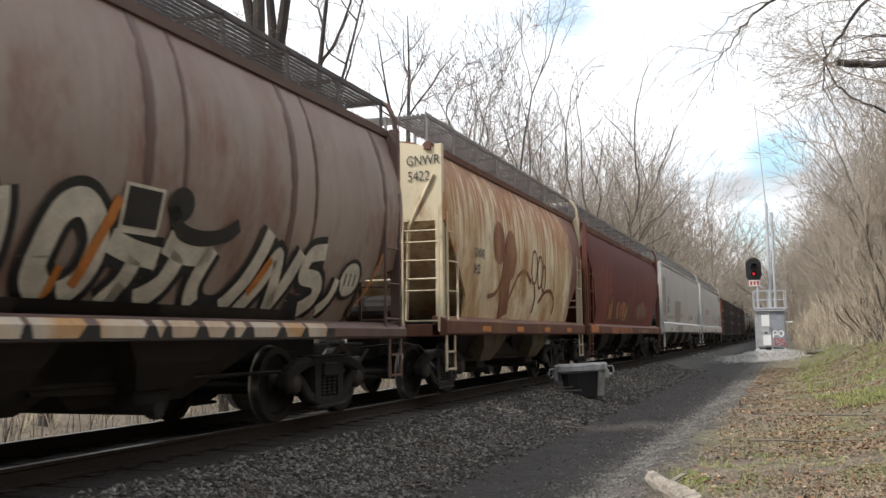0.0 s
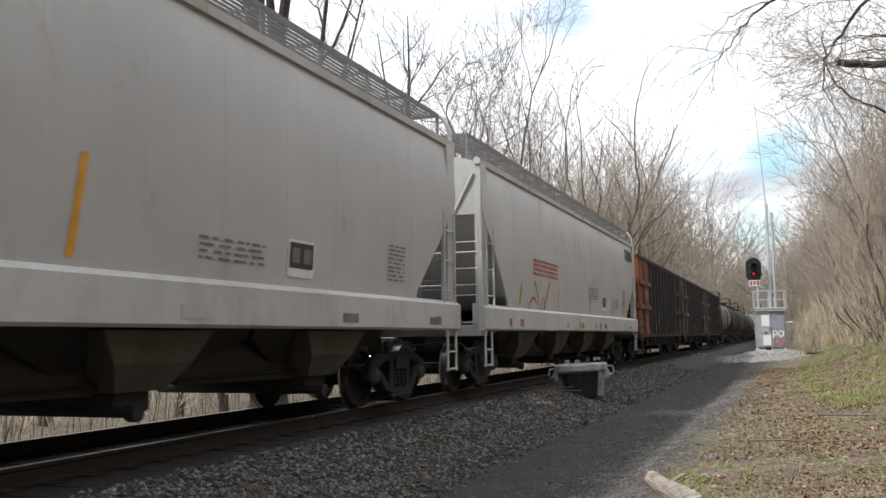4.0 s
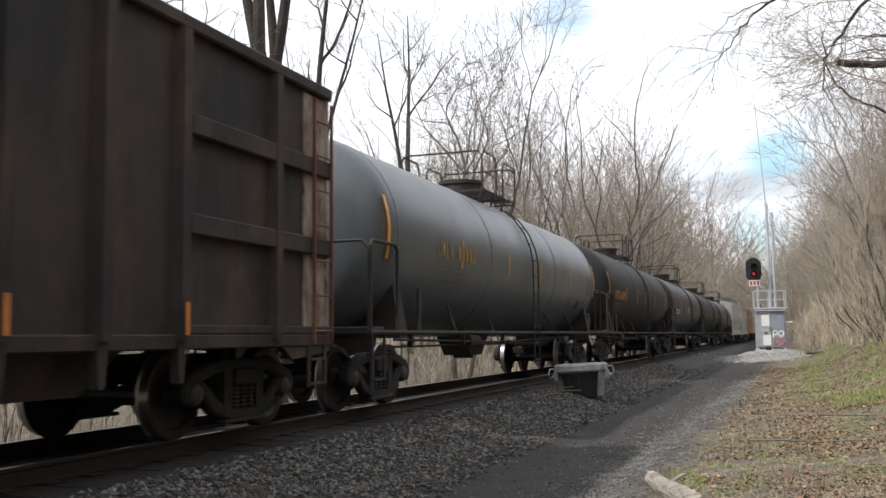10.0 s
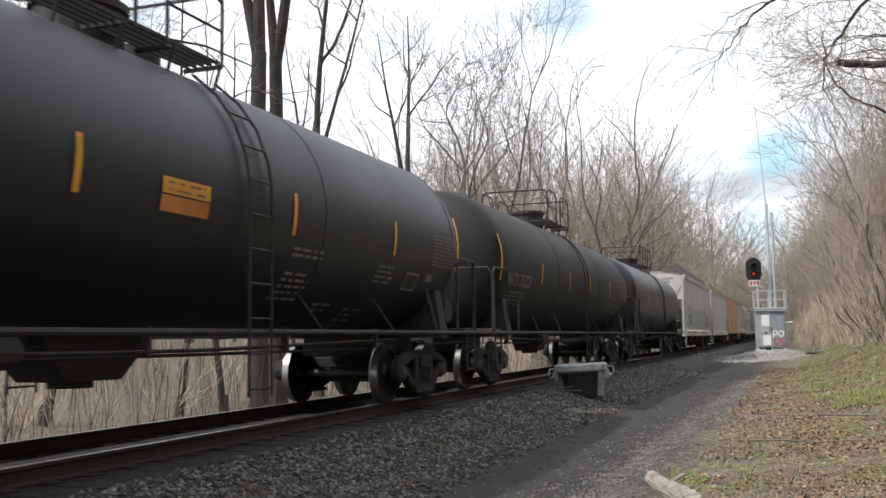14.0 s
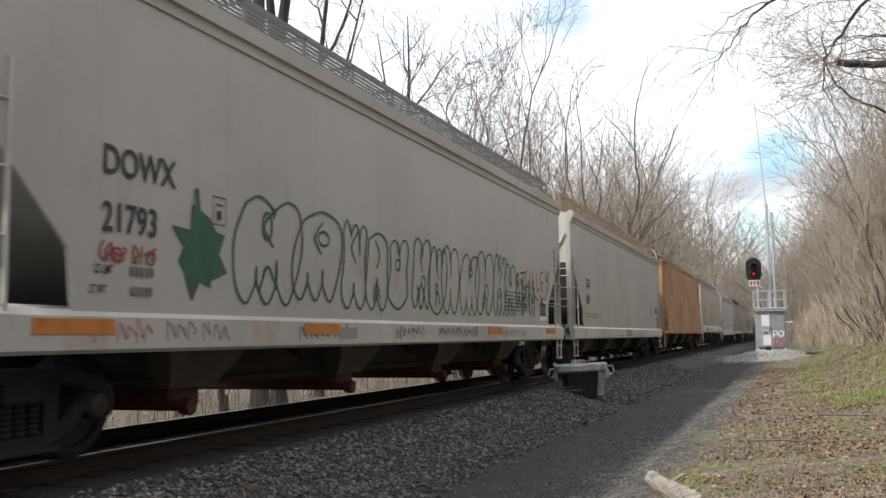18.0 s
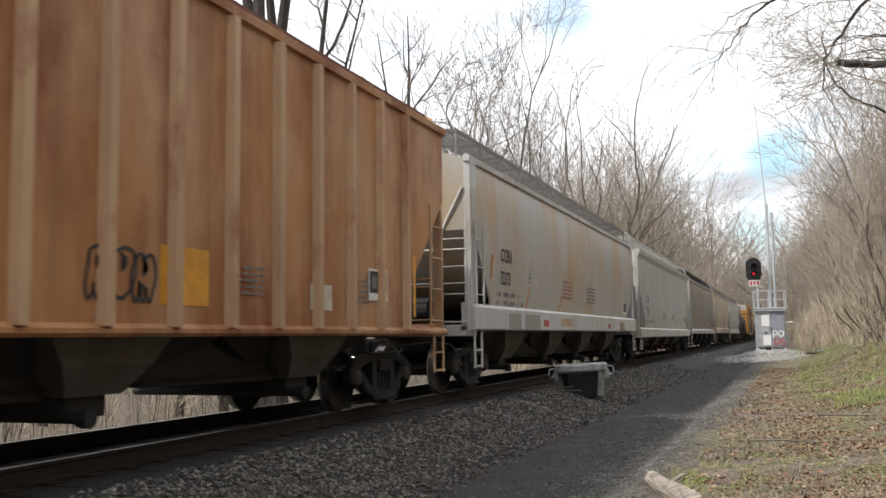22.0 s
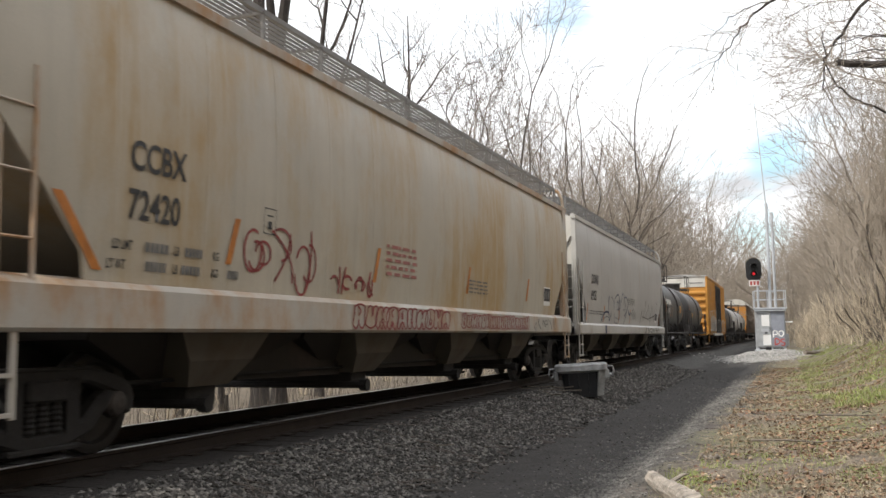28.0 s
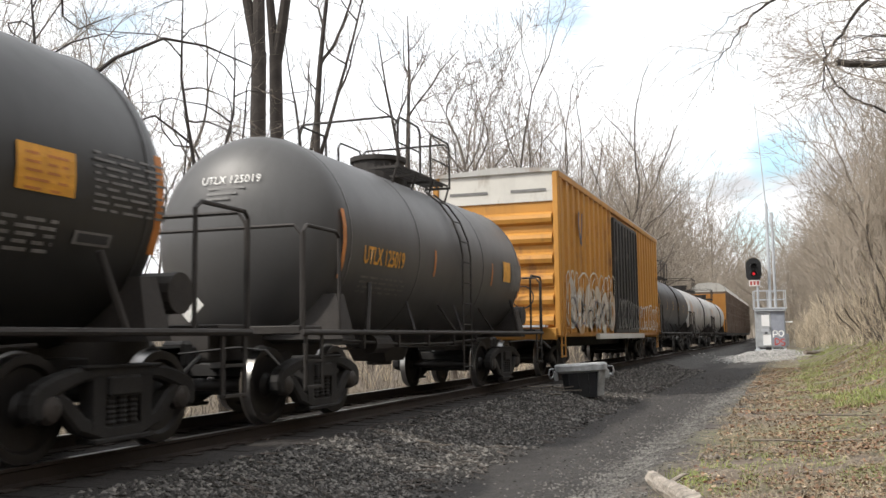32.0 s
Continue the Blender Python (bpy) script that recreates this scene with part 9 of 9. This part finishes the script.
# 22 and 23 short black tank cars
car, half, shape, L, face = tank_car(377.0, 387.3, "short black tank car with large white emblem bars and lettering", M["tank_dusty"], "orange", 1.42, 2.33, dome=0.75, bars=[1.2, 1.63])
mu = 382.15
em = Mesh()
for k in range(7):
    y = 378.7 - mu + k * 0.27
    side_quad(em, shape, y, y + 0.20, 2.44, 2.70, 0.012)
    part("emblem", em, M["white"], car, "white owner emblem as plain bars")
    em = Mesh()
for k in range(3):
    side_quad(em, shape, 378.25 - mu + 0.11 * k, 378.32 - mu + 0.11 * k, 2.42 + 0.05 * (k % 2), 2.90 - 0.12 * abs(k - 1), 0.012)
part("emblem", em, M["white"], car, "white owner emblem as plain bars")
lettering("PROX 14174", car, 0, 3.0, 0.11, M["white"], shape, face, 1.0, -0.3)
lettering("PROX 14174", car, 378.6 - mu, 2.02, 0.26, M["white"], shape, None, 0.72)
small_print(car, shape, 378.6 - mu, 1.92, 2.0, 3, M["faint"], RNG, 0.05, 0.04)
part("placard", side_quad(Mesh(), shape, 384.2 - mu, 384.82 - mu, 2.14, 2.50, 0.010), M["amber"], car, "yellow placard")
small_print(car, lambda z: shape(z) + 0.004, 384.28 - mu, 2.44, 0.46, 4, M["orange"], RNG, 0.04, 0.06)
for u in (380.45, 380.95):
    stripes(car, shape, [u - mu], 1.85, 2.3, M["orange"], 0.07)
small_print(car, shape, 385.05 - mu, 2.58, 0.95, 8, M["faint"], RNG, 0.04, 0.05)
part("stencil_frame", side_quad(Mesh(), shape, 384.9 - mu, 385.35 - mu, 1.79, 1.90, 0.010), M["faint"], car)
part("stencil_panel", side_quad(Mesh(), shape, 384.94 - mu, 385.31 - mu, 1.81, 1.88, 0.013), M["dark"], car)
small_print(car, shape, 384.0 - mu, 1.95, 0.7, 4, M["faint"], RNG, 0.05, 0.04)
car, half, shape, L, face = tank_car(388.4, 399.7, "short dusty black tank car with yellow lettering and domed ends", M["tank_grey"], "orange", 1.42, 2.33, dome=0.75, bars=[-0.95, 2.2])
mu = 394.05
lettering("UTLX 125019", car, 390.35 - mu, 2.02, 0.24, M["amber"], shape, None, 0.75)
lettering("UTLX 125019", car, 0, 3.02, 0.11, M["white"], shape, face, 1.0, -0.42)
head_print = Mesh()
for k in range(3):
    za = 2.94 - 0.07 * k
    head_print.add([(-0.3, face(-0.3, za), za), (0.25 - 0.1 * k, face(0.25 - 0.1 * k, za), za), (0.25 - 0.1 * k, face(0.25 - 0.1 * k, za + 0.03), za + 0.03), (-0.3, face(-0.3, za + 0.03), za + 0.03)], [(0, 1, 2, 3)])
part("small_print", head_print, M["faint"], car)
diamond = Mesh().add([(0.0 + a, -half + 0.02, 1.42 + b) for a, b in ((-0.2, 0), (0, -0.2), (0.2, 0), (0, 0.2))] + [(0.0 + a, -half + 0.035, 1.42 + b) for a, b in ((-0.2, 0), (0, -0.2), (0.2, 0), (0, 0.2))], [(0, 1, 2, 3), (7, 6, 5, 4), (0, 1, 5, 4), (1, 2, 6, 5), (2, 3, 7, 6), (3, 0, 4, 7)])
part("placard", diamond, M["white"], car, "white diamond placard")
small_print(car, shape, 390.4 - mu, 1.85, 1.6, 3, M["ghost"], RNG, 0.05, 0.05)
part("placard", side_quad(Mesh(), shape, 397.0 - mu, 397.5 - mu, 2.1, 2.5, 0.010), M["amber"], car, "yellow placard")
part("data_panel", side_quad(Mesh(), shape, 397.6 - mu, 398.3 - mu, 1.95, 2.5, 0.009), M["ghost"], car)
# 24 yellow box car
car, half = box_car(401.2, 419.9, "weathered yellow box car with black doors and graffiti along the bottom", M["box_yellow"], M["white_worn"], M["door_black"])
SIDE = lambda z: 1.63
scrawl(car, SIDE, -half + 0.6, -1.8, 1.15, 2.3, M["white_worn"], RNG, 0.10, 6, M["drip"], shapes=3)
scrawl(car, SIDE, -half + 0.9, -1.9, 1.2, 2.1, M["faint"], RNG, 0.04, 6, None, shapes=3)
scrawl(car, SIDE, -half + 0.9, -1.9, 1.2, 2.0, M["blue"], RNG, 0.05, 5, None, shapes=2)
bubbles(car, SIDE, 3.6, half - 0.4, 1.15, 2.2, M["white_worn"], RNG, 5, 0.07)
bubbles(car, lambda z: 1.69, -1.5, 3.2, 1.2, 2.2, M["faint"], RNG, 5, 0.06)
bubbles(car, SIDE, -half + 0.5, -1.8, 1.2, 2.9, M["white_worn"], RNG, 5, 0.05)
scrawl(car, SIDE, -half + 2.3, -half + 3.4, 3.4, 4.3, M["blue"], RNG, 0.12, 1, None, shapes=2)
for k in range(2):
    part("small_print", Mesh().box(-1.2 + 1.6 * k, -0.2 + 1.5 * k, -half + 0.095, -half + 0.108, 4.55, 4.62), M["faint"], car)
# 25 to 27 far tank cars, then the auto carriers
for a, b, skin, label in ((421.0, 435.4, "tank_black", "black tank car following the yellow box car"), (436.6, 452.0, "tank_white", "grimy white tank car"), (453.2, 468.2, "tank_white", "grimy white tank car with dark frame")):
    tank_car(a, b, label, M[skin], "amber", 1.45, 2.4)
auto_carrier(469.4, 497.0, "brown enclosed auto carrier with orange end doors", M["carrier_brown"], M["carrier_orange"], M["white_worn"])
auto_carrier(498.2, 525.8, "brown enclosed auto carrier at the far end", M["carrier_brown"], M["carrier_orange"], M["white_worn"])


# ---- movement ----
def motions():
    for car, u in CARS:
        walk(car, [(t, pose(TRACK_X, u - travelled(t), 0)) for t in range(0, 33)])
    # wheels roll without slip; all wheelsets share the two turns
    for k, yy in enumerate((-0.889, 0.889)):
        first = WHEELSETS[k][0]
        walk(first, [(f / 30, Matrix.Translation((0, yy, WHEEL_R)) @ Matrix.Rotation(travelled(f / 30) / WHEEL_R, 4, "X")) for f in range(961)])
        for other in WHEELSETS[k][1:]:
            other.rotation_mode = "QUATERNION"
            other.animation_data_create()
            other.animation_data.action = first.animation_data.action
            other.animation_data.action_slot = first.animation_data.action_slot


motions()
